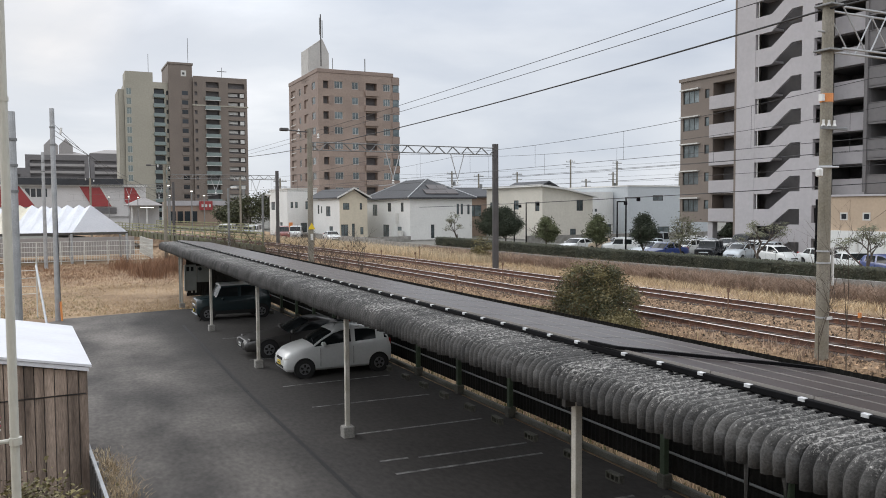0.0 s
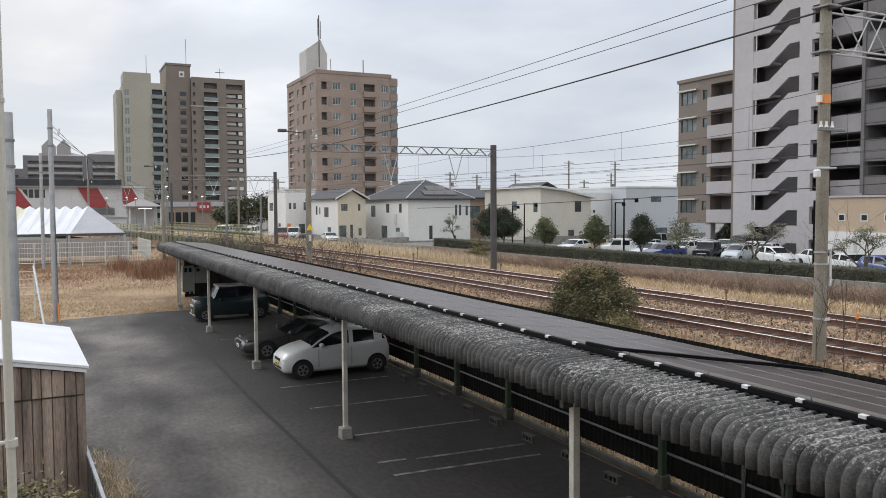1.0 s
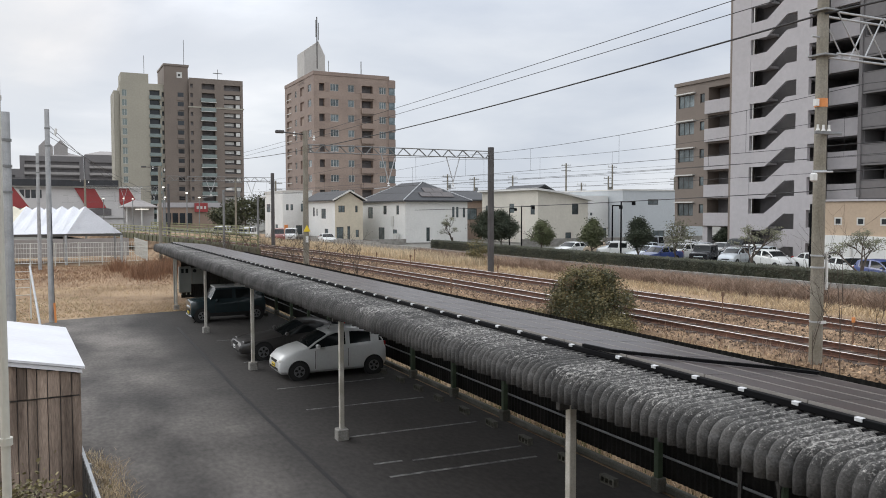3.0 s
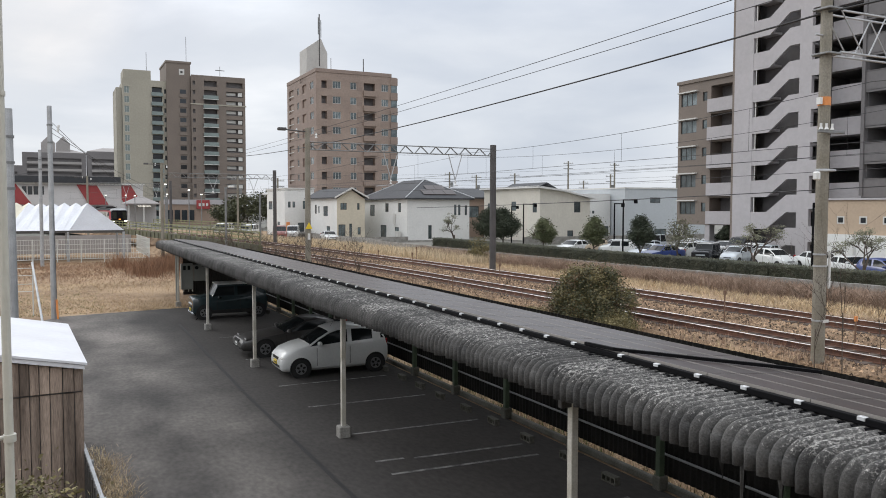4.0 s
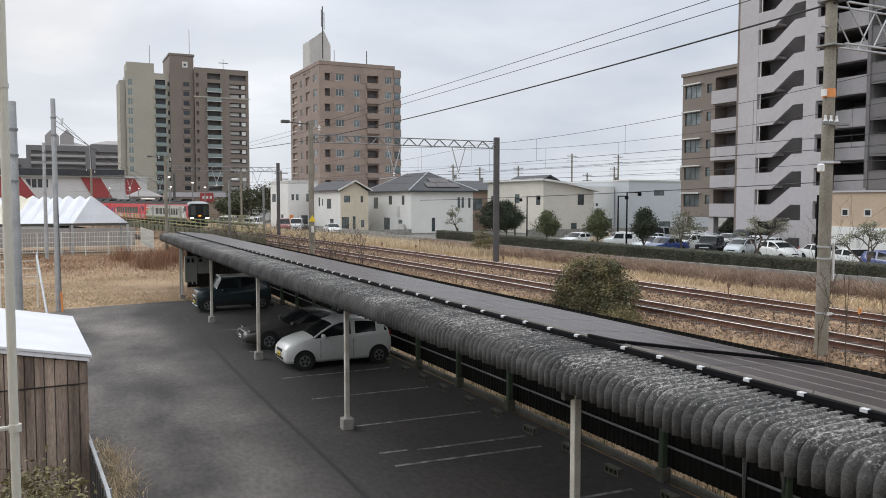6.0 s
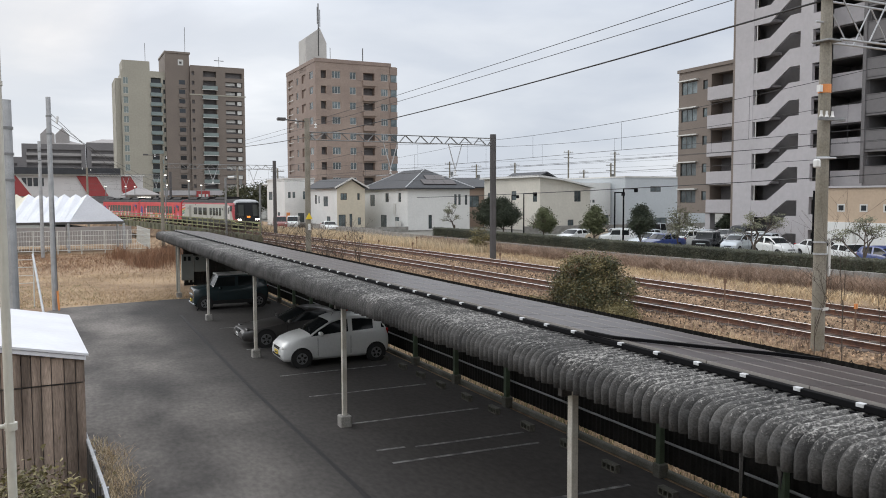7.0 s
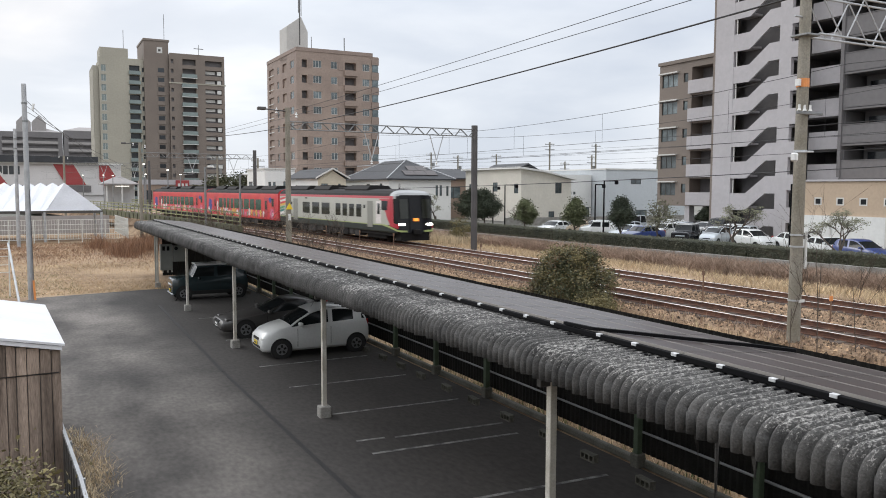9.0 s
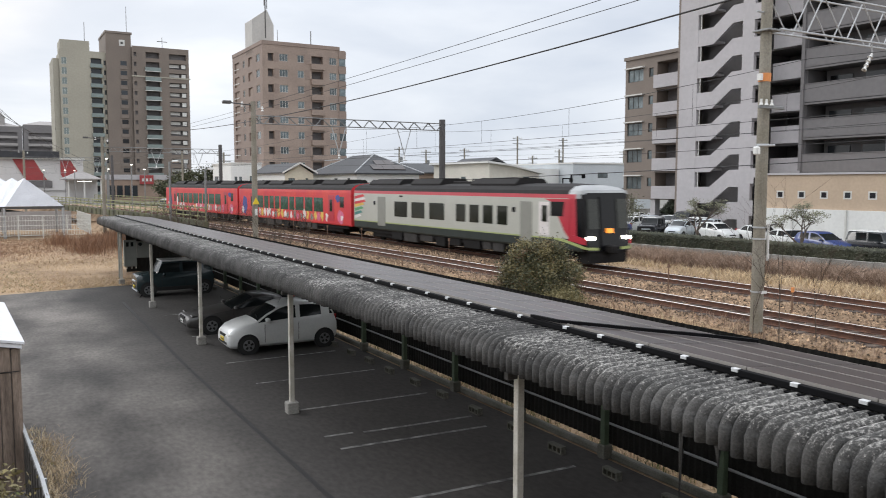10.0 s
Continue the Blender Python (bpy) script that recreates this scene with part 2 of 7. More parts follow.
def sweep(path, profile, bm=None, mi=0):
    """A bar along a path of (x, y, z), with a closed profile of (side, up)."""
    bm = bm or bmesh.new()
    rings = []
    for i, p in enumerate(path):
        d = Vector(path[min(i + 1, len(path) - 1)]) - Vector(path[max(i - 1, 0)])
        s = Vector((d.y, -d.x, 0)).normalized()
        rings.append([bm.verts.new(Vector(p) + s * u + Vector((0, 0, v))) for u, v in profile])
    fs = []
    for r0, r1 in zip(rings, rings[1:]):
        for k in range(len(profile)):
            fs.append(bm.faces.new((r0[k], r1[k], r1[(k + 1) % len(profile)], r0[(k + 1) % len(profile)])))
    fs += [bm.faces.new(rings[0]), bm.faces.new(list(reversed(rings[-1])))]
    for f in fs:
        f.material_index = mi
    bmesh.ops.recalc_face_normals(bm, faces=fs)
    return bm


# ---- the plan: x to the east of the line, y along the line towards the station, z = 0 on the car park ----
RAIL_Z, FAR_X, NEAR_X, BEND, BEND_Y = 1.6, 22.2, 18.0, 680.0, 20.0


def bend(y):
    return -max(0.0, y - BEND_Y) ** 2 / (2 * BEND)


def along(s):
    """The y at the arc length s beyond the bend's start (or before it)."""
    return BEND_Y + s - max(0.0, s) ** 3 / (6 * BEND * BEND)


def track_pose(s, x0, z=RAIL_Z):
    y = along(s)
    return pose(x0 + bend(y), y, z, 0, 0, math.degrees(max(0.0, y - BEND_Y) / BEND))


# ---- ground ----
def ground_z(x, y):
    """Flat car park, low embankment under the line, then the flat town."""
    pts = [(-4000, 0), (10.2, 0), (11.5, 0.25), (15.6, 1.3), (24.3, 1.3), (27.5, 1.15), (31, 1.0), (33, 0.9), (36, 0.78), (5000, 0.78)]
    b = bend(min(y, 140)) if y > 60 else bend(y)
    u = x - b if x > 10.2 else x
    for (x0, z0), (x1, z1) in zip(pts, pts[1:]):
        if x0 <= u <= x1:
            return z0 + (z1 - z0) * (u - x0) / (x1 - x0)
    return 0.0


def make_ground():
    xs = [-4000, -600, -120, -40, -20, -10, -6, -3, 0, 3, 6, 9, 10.2, 11.5, 13, 15.6, 17, 18, 20, 22.2, 24.3, 26, 27.5, 29, 31, 33, 36, 38, 45, 60, 120, 600, 4000]
    ys = [-4000, -600, -120, -40] + [-20 + 4 * i for i in range(46)] + [180, 220, 300, 600, 1500, 4500]
    bm = bmesh.new()
    g = [[bm.verts.new((x, y, ground_z(x, y) - 0.02)) for x in xs] for y in ys]
    for j in range(len(ys) - 1):
        for i in range(len(xs) - 1):
            f = bm.faces.new((g[j][i], g[j][i + 1], g[j + 1][i + 1], g[j + 1][i]))
            near = ys[j] >= -40 and ys[j + 1] <= 160 and xs[i] >= -20 and xs[i + 1] <= 36
            f.material_index = 0 if near else 1
    tagged(obj("ground", bm, [M["soil"], M["far"]]), "dry winter earth and town ground reaching the horizon", "ground", kind="structure")
    bm = bmesh.new()
    extrude([(-3.0, -14), (9.75, -14), (9.75, 41.6), (5.2, 41.9), (0.2, 40.9), (-1.3, 38.6), (-3.0, 38.2)], -0.015, 0.012, "z", bm)
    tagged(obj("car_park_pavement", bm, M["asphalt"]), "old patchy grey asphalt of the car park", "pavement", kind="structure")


make_ground()


# ---- the long carport with its slate roof and solar panels ----
EAVE_X, ROOF_Y0, ROOF_Y1, PITCH = 5.42, -3.0, 49.0, 0.133


def slate_profile():
    """The sheet's section across the roof: hanging edge, rounded shoulder, then a gentle fall to the back."""
    pts = [(EAVE_X, 2.77), (EAVE_X - 0.005, 2.89), (EAVE_X, 2.97)]
    for k in range(1, 7):
        a = radians(90) * k / 6
        pts.append((EAVE_X + 0.17 * (1 - math.cos(a)), 2.97 + 0.145 * math.sin(a)))
    pts += [(6.1, 3.125), (6.36, 3.12), (6.6, 3.07), (7.6, 2.95), (9.3, 2.72)]
    return pts


def slate_sheet(y0, waves, seed):
    """One corrugated sheet: waves run from the hanging edge to the back."""
    rnd = random.Random(seed)
    prof = slate_profile()
    bm = bmesh.new()
    per, dy = 10, rnd.uniform(-0.006, 0.006)
    # the hem hangs a little lower towards the far end
    dz = rnd.uniform(-0.012, 0.012) + 0.045 * min(1.0, max(0.0, (22.0 - y0) / 14.0))
    cols = []
    for j in range(waves * per + 1):
        a = j / per
        lift = 0.078 * abs(math.sin(math.pi * a)) ** 0.62
        wob = 0.011 * math.sin(seed * 3.1 + int(a) * 2.3)
        ring = []
        for i, (x, z) in enumerate(prof):
            if i <= 2:
                nx, nz = -1.0, 0.0
            elif i <= 8:
                t = radians(90) * (i - 2) / 6
                nx, nz = -math.cos(t), math.sin(t)
            else:
                nx, nz = 0.0, 1.0
            low = (dz + wob) if i < 3 else 0.0
            ring.append(bm.verts.new((x + nx * lift, y0 + a * PITCH + dy, z + nz * lift + low)))
        cols.append(ring)
    for c0, c1 in zip(cols, cols[1:]):
        for i in range(len(prof) - 1):
            bm.faces.new((c0[i], c0[i + 1], c1[i + 1], c1[i])).smooth = True
    bmesh.ops.recalc_face_normals(bm, faces=bm.faces[:])
    bmesh.ops.solidify(bm, geom=bm.faces[:], thickness=0.008)
    return bm


def make_carport():
    port = empty("carport", pose(0, 0, 0), "long open carport with a mossy grey corrugated slate roof", "carport")
    waves = 7
    y, k = ROOF_Y0, 0
    while y < ROOF_Y1:
        part("roof_sheet", slate_sheet(y, waves, k), M["slate"], port, smooth=False)
        y += waves * PITCH
        k += 1
    for y in (-0.6, 7.95, 16.6, 25.25, 33.85, 42.5):
        post = part("post", cube(5.65, 5.75, y - 0.05, y + 0.05, 0.0, 2.9, 0.008), M["postpaint"], port, "cream painted square steel post")
        part("footing", cube(5.57, 5.83, y - 0.13, y + 0.13, -0.01, 0.26, 0.02), M["concrete"], port)
        part("rafter", cube(5.5, 8.4, y - 0.04, y + 0.04, 2.66, 2.8, 0.006), M["darksteel"], port)
    y = -2.65
    while y < 48:
        part("rear_post", cube(9.72, 9.84, y - 0.06, y + 0.06, 0.0, 2.68, 0.01), M["greenpost"], port, "dull green steel rear post")
        part("rear_footing", cube(9.68, 9.9, y - 0.1, y + 0.1, -0.01, 0.26, 0.02), M["kerbdark"], port)
        part("brace", rod(bmesh.new(), (9.74, y, 1.9), (9.0, y, 2.66), 0.03), M["darksteel"], port)
        y += 2.72
    for x, z in ((5.75, 2.82), (7.0, 2.83), (8.3, 2.78), (9.6, 2.68)):
        part("purlin", cube(x - 0.04, x + 0.04, ROOF_Y0, ROOF_Y1, z - 0.1, z, 0.006), M["darksteel"], port)
    # the slats and rails of the rear screen
    screen = empty("screen_fence", pose(0, 0, 0), "dark corrugated screen fence along the back of the carport", "fence")
    y = -2.65
    while y < 45:
        bm = bmesh.new()
        n = 38
        a = [bm.verts.new((10.0 + (0.012 if i % 2 else -0.012), y + 2.72 * i / n, 0.2)) for i in range(n + 1)]
        b = [bm.verts.new((v.co.x, v.co.y, 2.76)) for v in a]
        for i in range(n):
            bm.faces.new((a[i], a[i + 1], b[i + 1], b[i]))
        bmesh.ops.solidify(bm, geom=bm.faces[:], thickness=0.01)
        part("screen_panel", bm, M["screen"], screen)
        y += 2.72
    for z in (0.62, 1.5):
        part("screen_rail", rod(bmesh.new(), (9.93, -3, z), (9.93, 45, z), 0.025), M["steelgrey"], screen)
    bm = bmesh.new()
    n = 60
    a = [bm.verts.new((6.75 + 3.1 * i / n, 48.3 + (0.015 if i % 2 else -0.015), 0.0)) for i in range(n + 1)]
    b = [bm.verts.new((v.co.x, v.co.y, 2.7)) for v in a]
    for i in range(n):
        bm.faces.new((a[i], a[i + 1], b[i + 1], b[i]))
    bmesh.ops.solidify(bm, geom=bm.faces[:], thickness=0.01)
    part("end_panel", bm, M["screen"], screen)
    part("kerb", cube(9.86, 10.0, -6, 46, -0.02, 0.11, 0.02), M["kerbdark"], screen)
    # wheel stops: hollow blocks in pairs
    st = empty("wheel_stop", pose(9.2, 21.45, 0.012), "hollow grey concrete block used as a wheel stop", "concrete block", "wheel stops")
    bm = bmesh.new()
    box(bm, -0.06, 0.06, -0.195, 0.195, 0.0, 0.03)
    box(bm, -0.06, 0.06, -0.195, 0.195, 0.12, 0.15)
    for c in (-0.18, -0.06, 0.06, 0.18):
        box(bm, -0.06, 0.06, c - 0.015, c + 0.015, 0.03, 0.12)
    part("block", bm, M["kerbdark"], st)
    for y in (20.2, 18.85, 17.38, 16.03, 14.52, 13.05, 11.61, 10.1, 8.7, 7.2, 24.3, 22.9, 27.6, 29.0, 38.0, 39.4):
        copy_thing(st, pose(9.2 + random.uniform(-0.03, 0.03), y, 0.012, 0, 0, random.uniform(-5, 5)))


def make_panels():
    """Four rows of dark panels on the slates; each panel has a frame; white clips hold the front edge."""
    tilt = math.degrees(math.atan2(-0.1, 1.0))
    pw, pl = 0.445, 1.31
    src = empty("solar_panel", None, "dark brownish-black solar panel lying on the slate roof", "solar panel", "solar panels on the roof")
    part("glass", cube(0.012, pw - 0.012, 0.004, pl - 0.004, 0.03, 0.047), M["panel"], src)
    bm = bmesh.new()
    for x0, x1, y0, y1 in ((0, pw, 0, 0.004), (0, pw, pl - 0.004, pl)):
        box(bm, x0, x1, y0, y1, 0.012, 0.044)
    for x0, x1 in ((0, 0.012), (pw - 0.012, pw)):
        box(bm, x0, x1, 0.004, pl - 0.004, 0.012, 0.05)
    part("panel_frame", bm, M["panelframe"], src)
    first = True
    for r in range(4):
        for k in range(int((ROOF_Y1 - ROOF_Y0 - 0.4) / (pl + 0.012))):
            x = 6.4 + r * (pw + 0.014)
            m = pose(x, ROOF_Y0 + 0.2 + k * (pl + 0.012), 3.245 - 0.1 * (x - 6.4), 0, -tilt, 0)
            if first:
                src.matrix_basis = m
                first = False
            else:
                copy_thing(src, m)
    rail = empty("panel_edge_rail", pose(0, 0, 0), "black edge rail with a cable along the solar panels", "rail")
    part("rail_bar", cube(6.325, 6.385, ROOF_Y0, ROOF_Y1, 3.2, 3.268, 0.006), M["blackmetal"], rail)
    part("rail_foot", cube(6.28, 6.324, ROOF_Y0, ROOF_Y1, 3.165, 3.19), M["blackmetal"], rail)
    clip = cube(6.314, 6.37, -0.038, 0.038, 3.238, 3.274, 0.003)
    me = obj("panel_clip", clip, M["alu"], rail)
    ys = [-2.06 + 0.66 * i for i in range(16)] + [8.84 + 0.665 * i for i in range(60)]
    me.location.y = ys[0]
    for y in ys[1:]:
        if y < ROOF_Y1:
            c = new("panel_clip", me.data)
            c.parent, c.location = rail, (0, y, 0)
    # the bolts that hold the rail
    bolt = obj("rail_bolt", rod(bmesh.new(), (6.25, 0, 3.13), (6.25, 0, 3.2), 0.032, n=6), M["blackmetal"], rail)
    bolt.location.y = 4.0
    for i in range(1, 30):
        c = new("rail_bolt", bolt.data)
        c.parent, c.location = rail, (0, 4.0 + i * 1.45, 0)
    # a loose black cable across the panels
    path = [(6.36, 8.6, 3.275), (6.36, 8.0, 3.29), (6.55, 7.72, 3.285), (7.11, 7.23, 3.235), (7.82, 6.75, 3.165), (8.18, 6.4, 3.13)]
    part("cable", sweep(path, [(-0.022, 0), (0.022, 0), (0.022, 0.04), (-0.022, 0.04)]), M["blackmetal"], rail)


M.update(
    kerbdark=mat("mossy kerb", (0.12, 0.115, 0.1), 0.9, 0.35, 2, 0.4, tint=(0.07, 0.07, 0.055)),
    seam=mat("tar seam", (0.014, 0.013, 0.013), 0.7, 0.3, 4, 0.2),
    greenpost=mat("green post", (0.07, 0.1, 0.06), 0.6, 0.3, 4, 0.1),
    screen=mat("screen sheet", (0.032, 0.03, 0.028), 0.85, 0.3, 2, 0.15, tint=(0.02, 0.02, 0.018), spec=0.2),
    steelgrey=mat("grey steel", (0.24, 0.245, 0.245), 0.5, 0.2, 5, 0.1, metal=0.4),
    panelframe=mat("panel frame", (0.3, 0.28, 0.26), 0.4, 0.1, 5, 0.05, metal=0.5),
)
make_carport()
make_panels()


# ---- painted lines, a dark seam and patches on the car park ----
def make_lines():
    def strip(name, x0, x1, y0, y1, w, label, m="line"):
        d = Vector((x1 - x0, y1 - y0, 0))
        s = Vector((-d.y, d.x, 0)).normalized() * w / 2
        bm = bmesh.new()
        a, b = Vector((x0, y0, 0)), Vector((x1, y1, 0))
        q = [a - s, b - s, b + s, a + s]
        lo, hi = [bm.verts.new((p.x, p.y, 0.012)) for p in q], [bm.verts.new((p.x, p.y, 0.0165)) for p in q]
        bm.faces.new(hi)
        for i in range(4):
            bm.faces.new((lo[i], lo[(i + 1) % 4], hi[(i + 1) % 4], hi[i]))
        tagged(obj(name, bm, M[m]), label, "line", kind="structure")
    strip("asphalt_seam", 4.85, 4.62, 36.0, 22.0, 0.12, "dark tar seam in the asphalt", "seam")
    strip("asphalt_seam", 4.62, 4.66, 21.9, 8.0, 0.1, "dark tar seam in the asphalt", "seam")
    for x0, x1, y0, y1 in ((5.68, 9.0, 22.15, 22.2), (5.75, 9.0, 19.48, 19.4), (5.9, 9.1, 16.68, 16.55), (5.7, 6.3, 14.64, 14.6), (6.5, 9.0, 14.52, 14.38), (5.7, 8.9, 13.8, 13.62), (5.7, 9.0, 11.0, 10.85), (5.7, 9.0, 26.6, 26.6), (5.7, 9.0, 31.5, 31.5), (5.7, 9.0, 8.2, 8.1)):
        strip("parking_line", x0, x1, y0, y1, 0.08, "faded white parking line on the asphalt")


make_lines()


# ---- the double-track line ----
M.update(
    stone=mat("ballast stone", (0.36, 0.25, 0.16), 0.95, 0.3, 4, 0.4, rand=0.9, tint=(0.12, 0.078, 0.052)),
    railweb=mat("rusty rail", (0.15, 0.07, 0.042), 0.8, 0.35, 5, 0.3, tint=(0.08, 0.04, 0.03)),
    oilbed=mat("oil-stained ballast", (0.12, 0.08, 0.058), 0.9, 0.6, 1.2, 1.0, fine=18, tint=(0.06, 0.042, 0.035), bdist=0.05),
    postrust=mat("marker post", (0.2, 0.12, 0.08), 0.8, 0.3, 6, 0.2),
    orange=mat("orange plastic", (0.72, 0.27, 0.08), 0.5, 0.1, 5, 0.05),
)


def make_track():
    ys = [-60 + 2.5 * i for i in range(112)]
    mid = (NEAR_X + FAR_X) / 2
    prof = [(-4.6, -0.9), (4.6, -0.9), (3.9, -0.16), (0.6, -0.16), (0, -0.24), (-0.6, -0.16), (-3.9, -0.16)]
    bm = sweep([(mid + bend(y), y, RAIL_Z - 0.02) for y in ys], prof)
    tagged(obj("ballast_bed", bm, M["ballast"]), "rusty brown ballast bed of the double track", "railway", kind="structure")
    # loose stones, too many to count
    rnd = random.Random(4)
    vs, fs = [], []
    for _ in range(52000):
        y = rnd.uniform(5, 62) if rnd.random() < 0.8 else rnd.uniform(62, 90)
        u = rnd.uniform(-4.9, 4.6)
        if min(abs(u - 2.1), abs(u + 2.1)) < 0.8 and rnd.random() < 0.85:
            continue
        z = RAIL_Z - 0.17 if abs(u) < 3.9 else RAIL_Z - 0.17 - (abs(u) - 3.9) * 1.0
        r = rnd.uniform(0.022, 0.062)
        x = mid + bend(y) + u
        n = len(vs)
        for dx, dy, dz in ((1, 0, 0), (-0.5, 0.85, 0), (-0.5, -0.85, 0), (0, 0, 1)):
            vs.append((x + dx * r * rnd.uniform(0.7, 1.2), y + dy * r * rnd.uniform(0.7, 1.2), z + dz * r * rnd.uniform(0.7, 1.3)))
        fs += [(n, n + 1, n + 3), (n + 1, n + 2, n + 3), (n + 2, n, n + 3)]
    me = bpy.data.meshes.new("ballast_stone")
    me.from_pydata(vs, [], fs)
    me.materials.append(M["stone"])
    tagged(new("ballast_stones", me), "loose brown ballast stones between the rails", "stones", kind="stuff")
    foot = [(-0.065, -0.153), (0.065, -0.153), (0.065, -0.14), (0.01, -0.125), (0.01, -0.045), (0.033, -0.035), (0.033, -0.004), (-0.033, -0.004), (-0.033, -0.035), (-0.01, -0.045), (-0.01, -0.125), (-0.065, -0.14)]
    head = [(-0.031, -0.005), (0.031, -0.005), (0.028, 0.0), (-0.028, 0.0)]
    for x0, name in ((NEAR_X, "near"), (FAR_X, "far")):
        tr = empty("railway_track", pose(0, 0, 0), "rusty railway track with shiny rail heads on dark sleepers", "railway track", "railway tracks")
        for s in (-0.565, 0.565):
            path = [(x0 + s + bend(y), y, RAIL_Z) for y in ys]
            rail = part("rail", sweep(path, foot), M["railweb"], tr)
            part("rail_head", sweep(path, head), M["railtop"], rail, "shiny worn rail head")
        part("track_bed", sweep([(x0 + bend(y), y, RAIL_Z) for y in ys], [(-0.85, -0.2), (0.85, -0.2), (0.8, -0.165), (-0.8, -0.165)]), M["oilbed"], tr, "dark oil-stained ballast")
        sl = cube(-1.0, 1.0, -0.11, 0.11, -0.3, -0.145, 0.015)
        me = None
        for k in range(170):
            y = 3 + k * 0.62
            a = math.degrees(max(0.0, y - BEND_Y) / BEND)
            if me is None:
                ob = part("sleeper", sl, M["sleeper"], tr)
                me = ob.data
            else:
                ob = new("sleeper", me)
                ob.parent = tr
            ob.matrix_basis = pose(x0 + bend(y), y, RAIL_Z, 0, 0, a)
    # marker posts between and beside the tracks
    src = None
    for x, y, h, c in ((19.7, 19.1, 1.0, 0), (19.6, 14.3, 0.75, 1), (19.6, 33.3, 1.0, 0), (19.9, 43.8, 1.0, 0), (19.3, 47.5, 1.0, 0), (24.2, 52, 0.9, 0), (20, 55, 1.0, 0), (15.3, 30, 0.8, 0)):
        p = empty("marker_post", pose(x + bend(y), y, RAIL_Z - 0.2), "short rusty marker post beside the track" if not c else "short orange marker post beside the track", "post", "trackside markers")
        part("stake", rod(bmesh.new(), (0, 0, 0), (0, 0, h), 0.022), M["postrust"], p)
        part("cap", cube(-0.05, 0.05, -0.02, 0.02, h - 0.12, h + 0.02), M["orange" if c else "postrust"], p)


make_track()


# ---- masts, gantries and wires over the line ----
def tube(name, pts, r, material, parent, n=5):
    bm = bmesh.new()
    rings = []
    for i, p in enumerate(pts):
        d = (Vector(pts[min(i + 1, len(pts) - 1)]) - Vector(pts[max(i - 1, 0)])).normalized()
        s = d.cross(Vector((0, 0, 1)))
        s = s.normalized() if s.length > 1e-4 else Vector((1, 0, 0))
        u = s.cross(d)
        rings.append([bm.verts.new(Vector(p) + (s * math.cos(2 * math.pi * k / n) + u * math.sin(2 * math.pi * k / n)) * r) for k in range(n)])
    for a, b in zip(rings, rings[1:]):
        for k in range(n):
            bm.faces.new((a[k], a[(k + 1) % n], b[(k + 1) % n], b[k]))
    bmesh.ops.recalc_face_normals(bm, faces=bm.faces[:])
    return part(name, bm, material, parent, smooth=True)


def hang(a, b, sag, n=14):
    a, b = Vector(a), Vector(b)
    return [tuple(a.lerp(b, i / n) - Vector((0, 0, sag * 4 * (i / n) * (1 - i / n)))) for i in range(n + 1)]


def truss(parent, x0, x1, y, z_top, z_bot, bays, material, r=0.05, gap=0.5):
    for dy in (-gap / 2, gap / 2):
        part("top_chord", rod(bmesh.new(), (x0, y + dy, z_top), (x1, y + dy, z_top), r, n=6), material, parent)
        part("bottom_chord", rod(bmesh.new(), (x0, y + dy, z_bot), (x1, y + dy, z_bot), r, n=6), material, parent)
        w = (x1 - x0) / bays
        for k in range(bays):
            xa = x0 + k * w
            part("web_bar", rod(bmesh.new(), (xa, y + dy, z_top), (xa + w * 0.5, y + dy, z_bot), r * 0.7, n=5), material, parent)
            part("web_bar", rod(bmesh.new(), (xa + w * 0.62, y + dy, z_bot), (xa + w, y + dy, z_top), r * 0.7, n=5), material, parent)


def insulators(parent, p, d=(0, 0, 1), n=3, r=0.09):
    bm = bmesh.new()
    p, d = Vector(p), Vector(d)
    for k in range(n):
        rod(bm, p + d * 0.14 * k, p + d * (0.14 * k + 0.06), r, r * 0.55, 8)
    rod(bm, p, p + d * 0.14 * n, 0.03, None, 6)
    return part("insulator", bm, M["porcelain"], parent, "white porcelain insulator")


M.update(
    porcelain=mat("porcelain", (0.7, 0.7, 0.68), 0.25, 0.06, 4, 0.0),
    wire=mat("dark wire", (0.03, 0.03, 0.032), 0.6, 0.1, 4, 0.0),
    mastdark=mat("dark mast", (0.085, 0.08, 0.08), 0.65, 0.2, 1.5, 0.1),
    galv=mat("pale galvanised truss", (0.45, 0.46, 0.47), 0.5, 0.12, 3, 0.05, metal=0.2),
    yellow=mat("yellow sign", (0.75, 0.55, 0.03), 0.5, 0.1, 3, 0.0),
)


def v_dropper(parent, x, y, z0, z1):
    for s in (-1, 1):
        part("dropper_arm", rod(bmesh.new(), (x + s * 0.45, y, z0), (x, y, z1), 0.03, n=5), M["galv"], parent)
    insulators(parent, (x, y, z1 - 0.3), (0, 0, 1), 2)
    part("steady_arm", rod(bmesh.new(), (x - 0.9, y, z1 - 0.45), (x + 0.2, y, z1 - 0.35), 0.02, n=5), M["galv"], parent)


